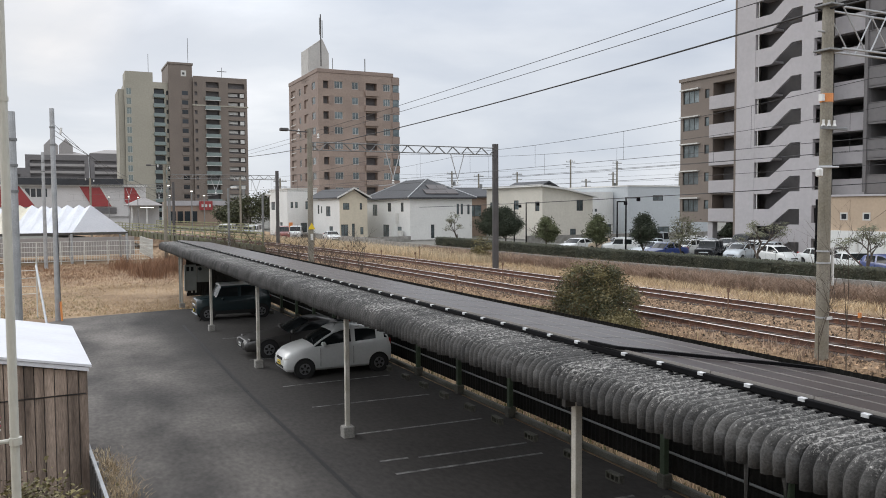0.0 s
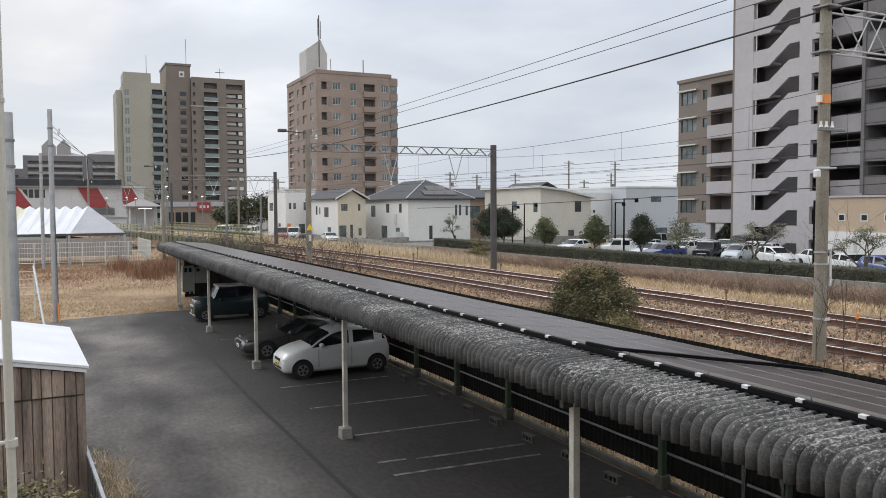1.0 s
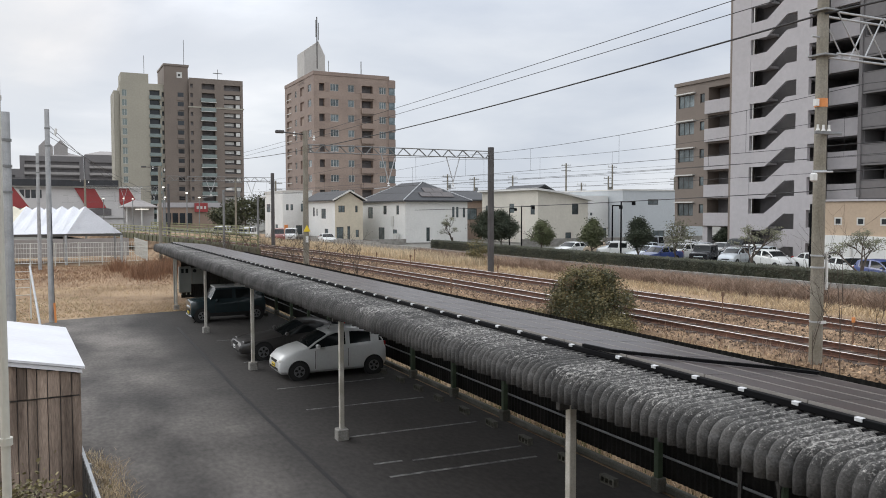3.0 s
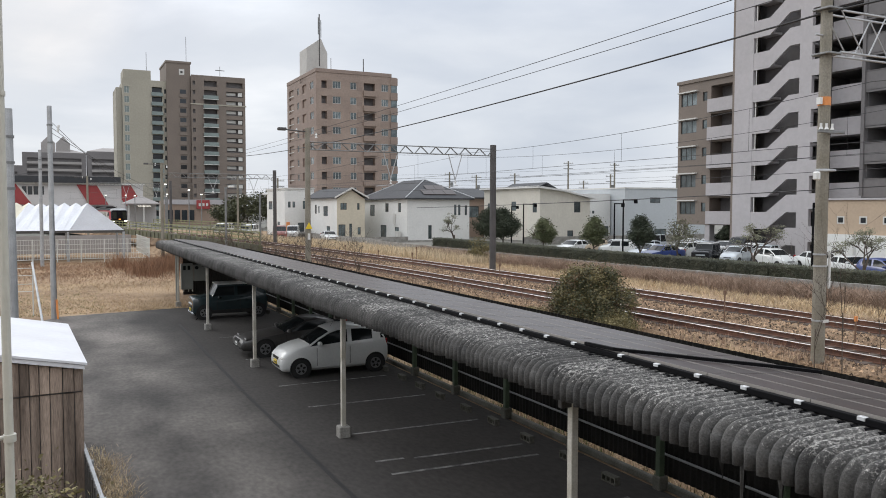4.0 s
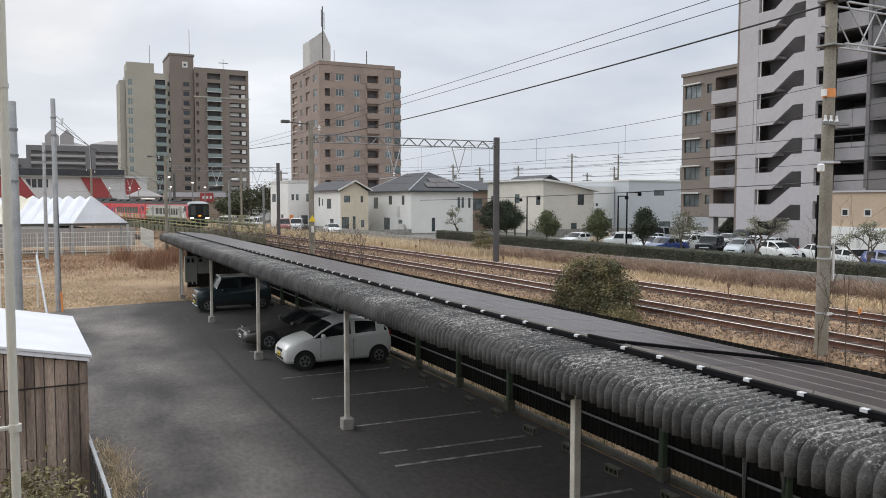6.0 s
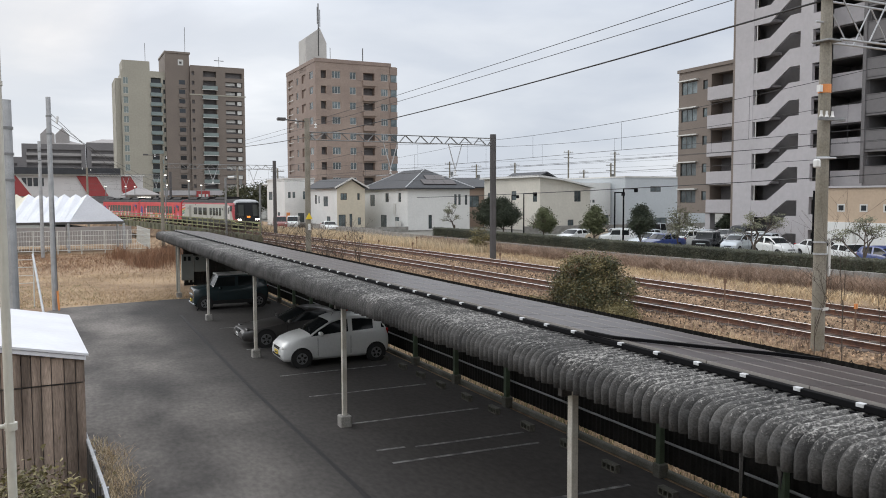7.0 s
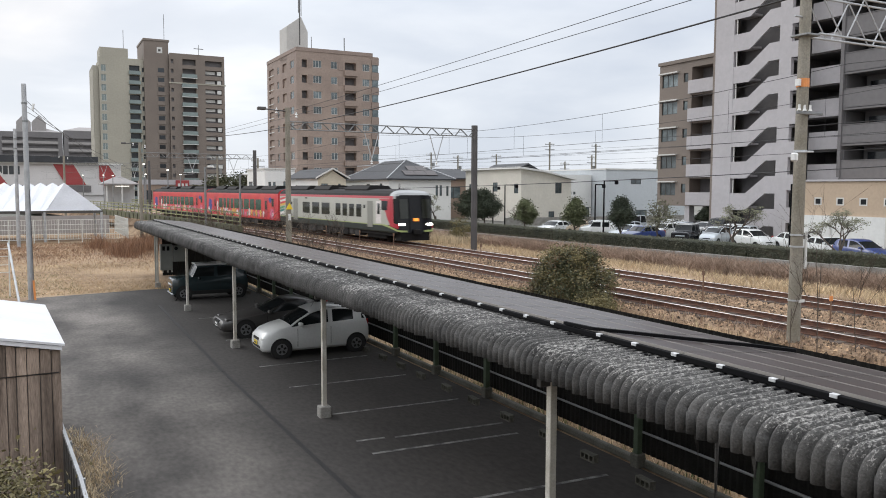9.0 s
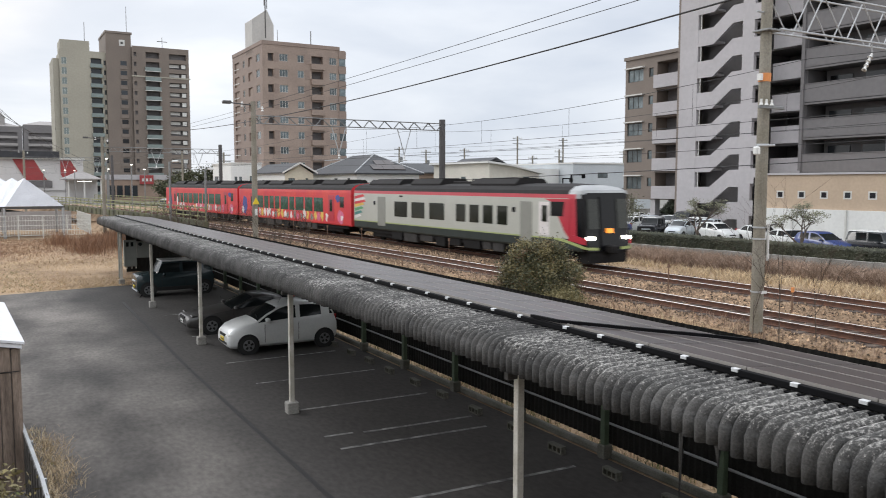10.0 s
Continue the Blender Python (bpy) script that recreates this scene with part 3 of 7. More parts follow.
def make_overhead():
    # the concrete mast close by, with its truss over both tracks
    g = empty("catenary_gantry", pose(0, 0, 0), "weathered concrete mast with a pale steel truss over the tracks", "gantry", "gantries over the line")
    x, y = 16.34, 12.9
    part("mast", rod(bmesh.new(), (x, y, 0.9), (x + 0.02, y, 10.9), 0.155, 0.125, 16), M["poleconc"], g, "stained concrete mast", smooth=False)
    part("mast", rod(bmesh.new(), (x + 11.6, y, 0.9), (x + 11.6, y, 10.4), 0.185, 0.155, 16), M["poleconc"], g)
    truss(g, x + 0.25, x + 11.4, y, 9.72, 8.76, 7, M["galv"], 0.027, 0.42)
    for z in (9.76, 8.72):
        part("truss_clamp", cube(x - 0.19, x + 0.26, y - 0.24, y + 0.24, z - 0.025, z + 0.025, 0.01), M["steelgrey"], g)
    part("clamp_bar", rod(bmesh.new(), (x - 0.35, y, 9.15), (x, y, 9.15), 0.025), M["galv"], g)
    band = part("orange_marker", rod(bmesh.new(), (x + 0.01, y, 7.52), (x + 0.01, y, 7.72), 0.147, n=16), M["orange"], g, "orange and white marker band")
    part("white_marker", cube(x - 0.24, x - 0.15, y - 0.08, y + 0.02, 7.54, 7.7), M["porcelain"], g)
    part("crossarm", cube(x - 0.42, x + 0.46, y - 0.24, y - 0.17, 6.86, 6.93, 0.01), M["steelgrey"], g)
    for k in range(3):
        insulators(g, (x - 0.36 + 0.19 * k, y - 0.22, 6.94), (0, 0, 1), 1, 0.05)
    part("lamp_arm", rod(bmesh.new(), (x - 0.45, y - 0.2, 5.98), (x + 0.2, y - 0.2, 6.0), 0.025), M["galv"], g)
    part("floodlight", cube(x - 0.5, x - 0.37, y - 0.27, y - 0.12, 5.76, 5.96, 0.03), M["porcelain"], g, "small white floodlight")
    for z in (6.0, 4.0, 3.72, 2.42):
        part("mast_strap", rod(bmesh.new(), (x, y, z), (x, y, z + 0.04), 0.16, n=16), M["galv"], g)
    part("number_plate", cube(x - 0.1, x + 0.12, y - 0.185, y - 0.165, 2.4, 2.47), M["porcelain"], g)
    part("step_bolt", rod(bmesh.new(), (x, y, 4.0), (x + 0.45, y - 0.15, 4.1), 0.02), M["darksteel"], g)
    part("cable_duct", rod(bmesh.new(), (x + 0.2, y - 0.1, 3.2), (x + 0.2, y - 0.1, 4.1), 0.035), M["porcelain"], g)
    insulators(g, (20.27, y, 8.08), (0.58, 0, 0.81), 4, 0.07)
    part("hanger", rod(bmesh.new(), (20.6, y, 8.53), (20.55, y, 8.76), 0.02, n=5), M["galv"], g)
    # gantries further along
    for i, (yy, xl, xr, zt, zb, zp) in enumerate(((42.7, 12.66, 24.45, 8.75, 7.92, 9.3), (84.5, 9.9, 21.4, 8.65, 8.05, 9.45), (126.0, 4.5, 16.0, 8.8, 8.1, 9.5))):
        g = empty("catenary_gantry", pose(0, 0, 0), "dark round mast and steel lattice gantry across both tracks", "gantry", "gantries over the line")
        part("mast", rod(bmesh.new(), (xl, yy, 0.0), (xl, yy, zp + 0.2), 0.17, 0.14, 12), M["poleconc"], g)
        part("mast", rod(bmesh.new(), (xr, yy, 0.6), (xr, yy, zp - 0.3), 0.2, 0.19, 12), M["mastdark"], g, "dark steel mast")
        truss(g, xl, xr, yy, zt, zt - 0.42, 12, M["steelgrey"], 0.026, 0.1)
        for xx in (NEAR_X + bend(yy), FAR_X + bend(yy)):
            v_dropper(g, xx, yy, zt - 0.42, zb - 1.1)
        part("lamp_arm", rod(bmesh.new(), (xl, yy, zp), (xl - 1.5, yy - 0.4, zp + 0.05), 0.035), M["mastdark"], g)
        part("lamp_head", cube(xl - 1.75, xl - 1.3, yy - 0.55, yy - 0.25, zp - 0.02, zp + 0.14, 0.03), M["mastdark"], g)
        insulators(g, (xl - 0.6, yy, zp - 0.1), (0, 0, 1), 2)
        insulators(g, (xl + 0.5, yy, zp - 0.3), (0, 0, 1), 2)
        if i == 0:
            part("warning_sign", extrude([(xl - 0.2, 3.95), (xl + 0.2, 3.95), (xl, 4.32)], yy - 0.2, yy - 0.17, "y"), M["yellow"], g, "yellow triangular warning sign")
            part("small_plate", cube(xl - 0.07, xl + 0.07, yy - 0.2, yy - 0.17, 3.35, 3.7), M["porcelain"], g)
    # wires
    w = empty("overhead_wires", pose(0, 0, 0), "dark contact wires and cables strung between the masts", "wires")
    stops = [-30.0, 12.9, 42.7, 84.5, 126.0, 168.0]
    for x0 in (NEAR_X, FAR_X):
        for a, b in zip(stops, stops[1:]):
            pa, pb = (x0 + bend(a), a, 8.2), (x0 + bend(b), b, 8.2)
            up = hang(pa, pb, 0.55, 16)
            tube("messenger_wire", up, 0.008, M["wire"], w)
            lo = [(p[0], p[1], 6.75) for p in up]
            tube("contact_wire", lo, 0.008, M["wire"], w)
            for p in up[2:-1:3]:
                tube("dropper", [(p[0], p[1], 6.75), p], 0.006, M["wire"], w, 4)
    for z, s in ((10.62, 0.2), (10.28, 0.2)):
        tube("feeder_wire", hang((16.3, -25, z + 0.2), (16.3, 12.9, z + 0.05), 0.3), 0.012, M["wire"], w)
        tube("feeder_wire", hang((16.3, 12.9, z + 0.05), (16.3, 82, z), s, 30), 0.012, M["wire"], w)
    tube("thick_cable", hang((16.3, -25, 10.2), (16.3, 12.9, 9.68), 0.4), 0.026, M["wire"], w)
    tube("thick_cable", hang((16.3, 12.9, 9.68), (16.3, 75, 9.98), 0.5, 30), 0.026, M["wire"], w)
    tube("street_cable", hang((28, 62, 5.15), (28, 16, 6.05), 0.12, 20), 0.02, M["wire"], w)
    for k, (z, xx) in enumerate(((7.1, 24.2), (6.6, 24.4))):
        tube("line_wire", hang((xx + bend(84), 84, z + 0.4), (xx, 5, z), 0.5, 20), 0.009, M["wire"], w)
    for k in range(6):
        tube("town_wire", hang((60 + 6 * k, 170, 12.5 - 0.6 * k), (105 + 3 * k, 75, 13.5 - 0.9 * k), 0.9, 12), 0.017, M["wire"], w)


make_overhead()


# ---- the three-car diesel train ----
M.update(
    t_cream=mat("cream car paint", (0.45, 0.45, 0.4), 0.35, 0.06, 1.0, 0.02, coat=0.2),
    t_dark=mat("dark green-grey paint", (0.036, 0.044, 0.04), 0.4, 0.15, 1.5, 0.03, spec=0.2),
    t_lime=mat("lime stripe", (0.36, 0.42, 0.16), 0.4, 0.1, 3, 0.02),
    t_red=mat("red car paint", (0.46, 0.025, 0.045), 0.35, 0.08, 1.0, 0.02, coat=0.2),
    t_bright=mat("bright red wrap", (0.55, 0.025, 0.04), 0.4, 0.12, 0.8, 0.02, tint=(0.62, 0.05, 0.04)),
    t_roof=mat("sooty roof", (0.02, 0.018, 0.018), 0.7, 0.3, 2, 0.1, spec=0.2),
    t_grey=mat("grey door", (0.25, 0.25, 0.22), 0.45, 0.12, 2, 0.03),
    t_silver=mat("pale cab roof", (0.33, 0.34, 0.345), 0.4, 0.1, 2, 0.03),
    t_glass=mat("train glass", (0.02, 0.022, 0.016), 0.08, 0.2, 2, 0.0),
    t_green=mat("greenish window", (0.03, 0.1, 0.06), 0.1, 0.5, 2, 0.0, tint=(0.02, 0.05, 0.035)),
    t_black=mat("black front mask", (0.005, 0.005, 0.006), 0.15, 0.1, 3, 0.0, spec=0.3),
    t_under=mat("sooty underframe", (0.014, 0.013, 0.013), 0.8, 0.4, 3, 0.2, spec=0.2),
    t_box=mat("dusty equipment box", (0.05, 0.047, 0.045), 0.8, 0.3, 3, 0.15, spec=0.2),
    t_lamp=mat("headlight", (0.9, 0.9, 0.8), 0.2, 0.0, 3, 0.0, emit=((1.0, 0.93, 0.8), 12.0)),
    t_led=mat("destination lamps", (0.8, 0.3, 0.05), 0.4, 0.0, 3, 0.0, emit=((1.0, 0.3, 0.03), 0.8)),
    t_teal=mat("teal print", (0.05, 0.22, 0.2), 0.5, 0.2, 4, 0.0),
    d_white=mat("white print", (0.75, 0.7, 0.68), 0.5, 0.15, 4, 0.0),
    d_blue=mat("blue print", (0.06, 0.08, 0.32), 0.5, 0.3, 4, 0.0),
    d_pink=mat("pink print", (0.7, 0.16, 0.28), 0.5, 0.3, 4, 0.0),
    d_yellow=mat("yellow print", (0.75, 0.5, 0.1), 0.5, 0.3, 4, 0.0),
    d_green=mat("green print", (0.1, 0.35, 0.15), 0.5, 0.3, 4, 0.0),
)
HALF, GAP = 10.95, 22.4


def car_section():
    """Half-outline of the body from sill to roof crown, with the paint of each stretch."""
    pts = [(1.36, 0.7), (1.40, 0.78), (1.40, 1.13), (1.40, 1.19), (1.40, 2.87), (1.385, 3.04), (1.30, 3.2), (1.05, 3.36), (0.6, 3.46), (0, 3.49)]
    return pts


def car_body(paints, y0, y1):
    pts = car_section()
    full = pts + [(-x, z) for x, z in reversed(pts[:-1])]
    idx = paints + list(reversed(paints))
    bm = bmesh.new()
    a = [bm.verts.new((x, y0, z)) for x, z in full]
    b = [bm.verts.new((x, y1, z)) for x, z in full]
    for i in range(len(full) - 1):
        f = bm.faces.new((a[i], b[i], b[i + 1], a[i + 1]))
        f.material_index = idx[i]
    f = bm.faces.new((a[0], a[-1], b[-1], b[0]))
    f.material_index = 0
    for r in (a, b):
        bm.faces.new(r).material_index = idx[3]
    bmesh.ops.recalc_face_normals(bm, faces=bm.faces[:])
    return bm


def side_panel(car, name, y0, y1, z0, z1, material, out=1.412, bev=0.0, label=""):
    for s in (-1, 1):
        x0, x1 = (s * 1.37, s * out)
        part(name, cube(min(x0, x1), max(x0, x1), y0, y1, z0, z1, bev), M[material], car, label)


def underframe(car):
    for yb in (-7.6, 7.4):
        bogie = part("bogie", cube(-1.1, 1.1, yb - 1.5, yb + 1.5, 0.22, 0.62, 0.05), M["t_under"], car, "sooty bogie frame")
        for dy in (-1.05, 1.05):
            for s in (-1, 1):
                part("wheel", rod(bmesh.new(), (s * 0.5, yb + dy, 0.43), (s * 0.64, yb + dy, 0.43), 0.43, n=20), M["t_under"], bogie)
    rnd = random.Random(3)
    y = -5.4
    while y < 5.2:
        w = rnd.uniform(0.7, 1.6)
        for s in (-1, 1):
            part("equipment_box", cube(s * 1.32 if s < 0 else 0.75, s * 0.75 if s < 0 else 1.32, y, y + w, rnd.uniform(0.18, 0.34), 0.72, 0.03), M["t_box" if rnd.random() < 0.4 else "t_under"], car)
        y += w + rnd.uniform(0.1, 0.4)
    part("floor_frame", cube(-1.25, 1.25, -10.3, 10.6, 0.5, 0.85), M["t_under"], car)
    part("coupler", cube(-0.18, 0.18, 10.8, 11.3, 0.55, 0.95, 0.04), M["t_under"], car)


def roof_gear(car, blocks):
    for y0, y1, h in blocks:
        bm = extrude([(-0.95, 3.3), (0.95, 3.3), (0.95, 3.48), (0.7, h), (-0.7, h), (-0.95, 3.48)], y0, y1, "y")
        part("roof_unit", bm, M["t_roof"], car, "sooty rooftop cooling unit")
        part("roof_grille", cube(-0.5, 0.5, y0 + 0.3, y1 - 0.3, h, h + 0.03), M["t_under"], car)


def front_car():
    car = empty("train_car", None, "cream and dark green diesel railcar with a black front", "train car", "cars of the train")
    paints = [0, 0, 1, 2, 3, 4, 4, 4, 4]
    mats = [M["t_dark"], M["t_lime"], M["t_cream"], M["t_red"], M["t_roof"]]
    part("body", car_body(paints, -9.3, HALF), mats, car)
    # the cab: its front leans back, with rounded corners
    bm = bmesh.new()
    pts = car_section()
    rings = []
    for k, (y, f, dz) in enumerate(((-9.3, 1.0, 0.0), (-10.15, 0.995, 0.0), (-10.62, 0.975, 0.0), (-10.92, 0.92, 0.0), (-11.06, 0.82, 0.0))):
        ring = []
        for x, z in pts + [(-x, z) for x, z in reversed(pts[:-1])]:
            lean = (min(z, (3.6, 3.42, 3.32, 3.22, 3.1)[k]) - 0.7) * 0.1 * (k / 4)
            ring.append(bm.verts.new((x * f, y + lean, min(z, (3.6, 3.42, 3.32, 3.22, 3.1)[k]))))
        rings.append(ring)
    seg = [0, 0, 1, 2, 3, 4, 4, 4, 4]
    seg = seg + list(reversed(seg))
    for k, (r0, r1) in enumerate(zip(rings, rings[1:])):
        for i in range(len(r0) - 1):
            f = bm.faces.new((r0[i], r1[i], r1[i + 1], r0[i + 1]))
            f.material_index = (seg[i] if seg[i] != 1 else 0) if k == 0 else ({0: 0, 1: 0, 2: 3, 3: 3, 4: 5}[seg[i]] if k == 1 else {0: 6 if k == 3 else 0, 1: 6, 2: 6, 3: 6 if k == 3 else 5, 4: 5}[seg[i]])
    bm.faces.new(rings[-1]).material_index = 6
    bm.faces.new([r for ring in rings for r in (ring[0],)] + [ring[-1] for ring in reversed(rings)]).material_index = 0
    bmesh.ops.recalc_face_normals(bm, faces=bm.faces[:])
    part("cab", bm, mats + [M["t_silver"], M["t_black"]], car, "rounded cab with black mask and red flank")
    # black mask and gangway door on the front, windscreens
    part("front_door", extrude([(-11.12, 0.75), (-11.0, 0.75), (-10.8, 2.95), (-10.89, 2.95)], -0.42, 0.42, "x"), M["t_black"], car)
    for s in (-1, 1):
        x0, x1 = sorted((s * 0.5, s * 1.1))
        part("windscreen", extrude([(-11.02, 1.62), (-10.9, 1.62), (-10.78, 2.85), (-10.885, 2.85)], x0, x1, "x"), M["t_glass"], car, "dark windscreen")
        x0, x1 = sorted((s * 0.8, s * 1.17))
        part("headlight", extrude([(-11.1, 1.18), (-10.9, 1.18), (-10.9, 1.31), (-11.08, 1.31)], x0, x1, "x"), M["t_lamp"], car, "lit warm white headlight")
        path = [(s * 1.398, -10.14, 1.22), (s * 1.372, -10.62, 1.16), (s * 1.3, -10.9, 1.1), (s * 1.22, -11.02, 1.07)]
        part("red_corner", sweep(path, [(-0.02, -0.1), (0.02, -0.1), (0.02, 0.17), (-0.02, 0.17)]), M["t_red"], car, "red corner below the windscreen")
        # the lime stripe runs down round the corner of the cab
        path = [(s * 1.405, -9.3, 1.15), (s * 1.405, -9.8, 1.11), (s * 1.4, -10.2, 1.04), (s * 1.37, -10.64, 0.95), (s * 1.3, -10.93, 0.87), (s * 1.15, -11.08, 0.82), (s * 0.62, -11.1, 0.8)]
        part("lime_stripe", sweep(path, [(-0.02, -0.05), (0.02, -0.05), (0.02, 0.06), (-0.02, 0.06)]), M["t_lime"], car, "lime green stripe")
        # red flank that sweeps from the roof edge down to the headlight, with the side window in it
        x0, x1 = sorted((s * 1.34, s * 1.406))
        part("red_flank", extrude([(-8.5, 2.84), (-8.95, 2.72), (-9.3, 2.4), (-9.55, 1.95), (-9.85, 1.5), (-10.2, 1.2), (-10.2, 2.84)], x0, x1, "x"), M["t_red"], car, "red painted flank of the cab")
        x0, x1 = sorted((s * 1.34, s * 1.412))
        part("cab_side_window", extrude([(-8.95, 2.12), (-9.75, 2.12), (-9.85, 2.72), (-8.95, 2.72)], x0, x1, "x"), M["t_black"], car)
    part("destination_sign", extrude([(-11.13, 1.45), (-11.0, 1.45), (-10.97, 1.64), (-11.1, 1.64)], -0.17, 0.17, "x"), M["t_led"], car, "lit orange destination sign")
    part("skirt", extrude([(-11.0, 0.2), (-10.2, 0.2), (-10.2, 0.9), (-11.0, 0.9)], -1.05, 1.05, "x"), M["t_under"], car, "dark snow plough skirt")
    part("front_coupler", cube(-0.2, 0.2, -11.45, -10.9, 0.6, 0.95, 0.05), M["t_under"], car)
    for y0, y1 in ((3.85, 5.4), (1.88, 3.34), (-0.19, 1.36), (-2.24, -1.35), (-3.43, -2.6), (-4.62, -3.79), (-5.8, -4.98)):
        side_panel(car, "window", y0, y1, 1.58, 2.45, "t_glass", 1.41, 0.0)
    for y0, y1 in ((6.55, 7.55), (-7.65, -6.8)):
        side_panel(car, "door", y0, y1, 0.95, 2.7, "t_grey", 1.42, 0.01, "grey sliding door")
    side_panel(car, "cab_door", -8.85, -8.15, 1.25, 2.7, "d_white", 1.415, 0.01)
    side_panel(car, "cab_door_window", -8.73, -8.36, 1.85, 2.55, "t_glass", 1.425)
    for y in (8.0, -6.3):
        side_panel(car, "side_display", y - 0.12, y + 0.12, 2.2, 2.42, "t_black", 1.418)
    side_panel(car, "side_vent", 4.4, 4.75, 2.72, 2.8, "t_black", 1.42)
    # the coloured emblem at the rear end
    for s in (-1, 1):
        # slanting bands of red, white, yellow and green, pointed towards the middle of the car
        for i, (z, m) in enumerate(((2.62, "t_bright"), (2.44, "d_white"), (2.28, "t_bright"), (2.1, "d_yellow"), (1.86, "d_green"), (1.6, "t_teal"), (1.38, "d_white"))):
            x0, x1 = sorted((s * 1.39, s * (1.404 + 0.0015 * i)))
            tip = 9.15 + abs(i - 1.5) * 0.16
            part("stripe_mark", extrude([(tip, z + 0.08), (10.85, z - 0.12), (10.85, z + 0.06), (tip + 0.25, z + 0.2)], x0, x1, "x"), M[m], car)
    underframe(car)
    roof_gear(car, ((5.6, 9.6, 3.72), (1.0, 4.2, 3.74), (-5.8, -2.0, 3.72)))
    part("roof_rail", cube(-0.3, 0.3, -1.6, 0.7, 3.44, 3.6, 0.03), M["t_roof"], car)
    part("antenna", rod(bmesh.new(), (0.2, -8.4, 3.4), (0.2, -8.4, 3.85), 0.03), M["t_under"], car)
    return car


def red_car(seed):
    car = empty("train_car", None, "bright red railcar wrapped in colourful printed pictures", "train car", "cars of the train")
    rnd = random.Random(seed)
    paints = [0, 0, 0, 0, 0, 1, 1, 1, 1]
    part("body", car_body(paints, -HALF, HALF), [M["t_bright"], M["t_roof"]], car)
    part("gangway", cube(-0.6, 0.6, -11.25, -10.94, 0.9, 2.9, 0.03), M["t_under"], car)
    y = -6.6
    while y < 6.2:
        w = rnd.choice((1.5, 0.9, 1.3))
        side_panel(car, "window", y, y + w, 1.52, 2.5, "t_green", 1.41, label="green tinted window")
        y += w + 0.28
    for y0, y1 in ((-8.4, -7.5), (7.2, 8.1)):
        side_panel(car, "door", y0, y1, 0.95, 2.7, "t_red", 1.42, 0.01)
        side_panel(car, "door_window", y0 + 0.25, y1 - 0.25, 1.6, 2.4, "t_glass", 1.43)
    side_panel(car, "end_window", -9.9, -9.3, 1.9, 2.6, "t_glass", 1.41)
    # printed shapes along the sill and at the ends
    k = 0
    for y in np.arange(-7.2, 6.4, 0.62):
        h = rnd.uniform(0.45, 0.95)
        m = rnd.choice(("d_white", "d_white", "d_white", "d_yellow", "d_pink", "t_grey"))
        y0 = y + rnd.uniform(0, 0.2)
        bm = bmesh.new()
        for s in (-1, 1):
            n = 9
            pts = [(y0 + 0.3 * math.cos(a) * rnd.uniform(0.3, 1.2), 0.85 + h / 2 + h / 2 * math.sin(a) * rnd.uniform(0.8, 1.1)) for a in [2 * math.pi * i / n for i in range(n)]]
            x0, x1 = sorted((s * 1.39, s * (1.405 + 0.0012 * (k % 5))))
            extrude(pts, x0, x1, "x", bm)
        part("printed_shape", bm, M[m], car)
        k += 1
    for y0, m, z0, z1, w in ((9.4, "d_blue", 0.8, 2.6, 0.7), (9.9, "d_white", 0.9, 1.6, 0.35), (-9.4, "d_pink", 0.7, 1.8, 0.6), (-9.0, "d_blue", 2.2, 2.75, 0.4), (-9.6, "d_white", 1.0, 1.4, 0.25), (6.8, "d_white", 0.9, 2.3, 0.3)):
        bm = bmesh.new()
        for s in (-1, 1):
            pts = [(y0 + w * math.cos(a) * rnd.uniform(0.6, 1.0), (z0 + z1) / 2 + (z1 - z0) / 2 * math.sin(a) * rnd.uniform(0.7, 1.0)) for a in [2 * math.pi * i / 11 for i in range(11)]]
            x0, x1 = sorted((s * 1.39, s * (1.413 + 0.001 * (k % 4))))
            extrude(pts, x0, x1, "x", bm)
        part("printed_shape", bm, M[m], car)
        k += 1
    underframe(car)
    roof_gear(car, ((-9.0, -5.4, 3.72), (-4.0, 0.2, 3.74), (2.0, 5.0, 3.7), (6.0, 9.0, 3.72)))
    return car


cars = [front_car(), red_car(1), red_car(2)]


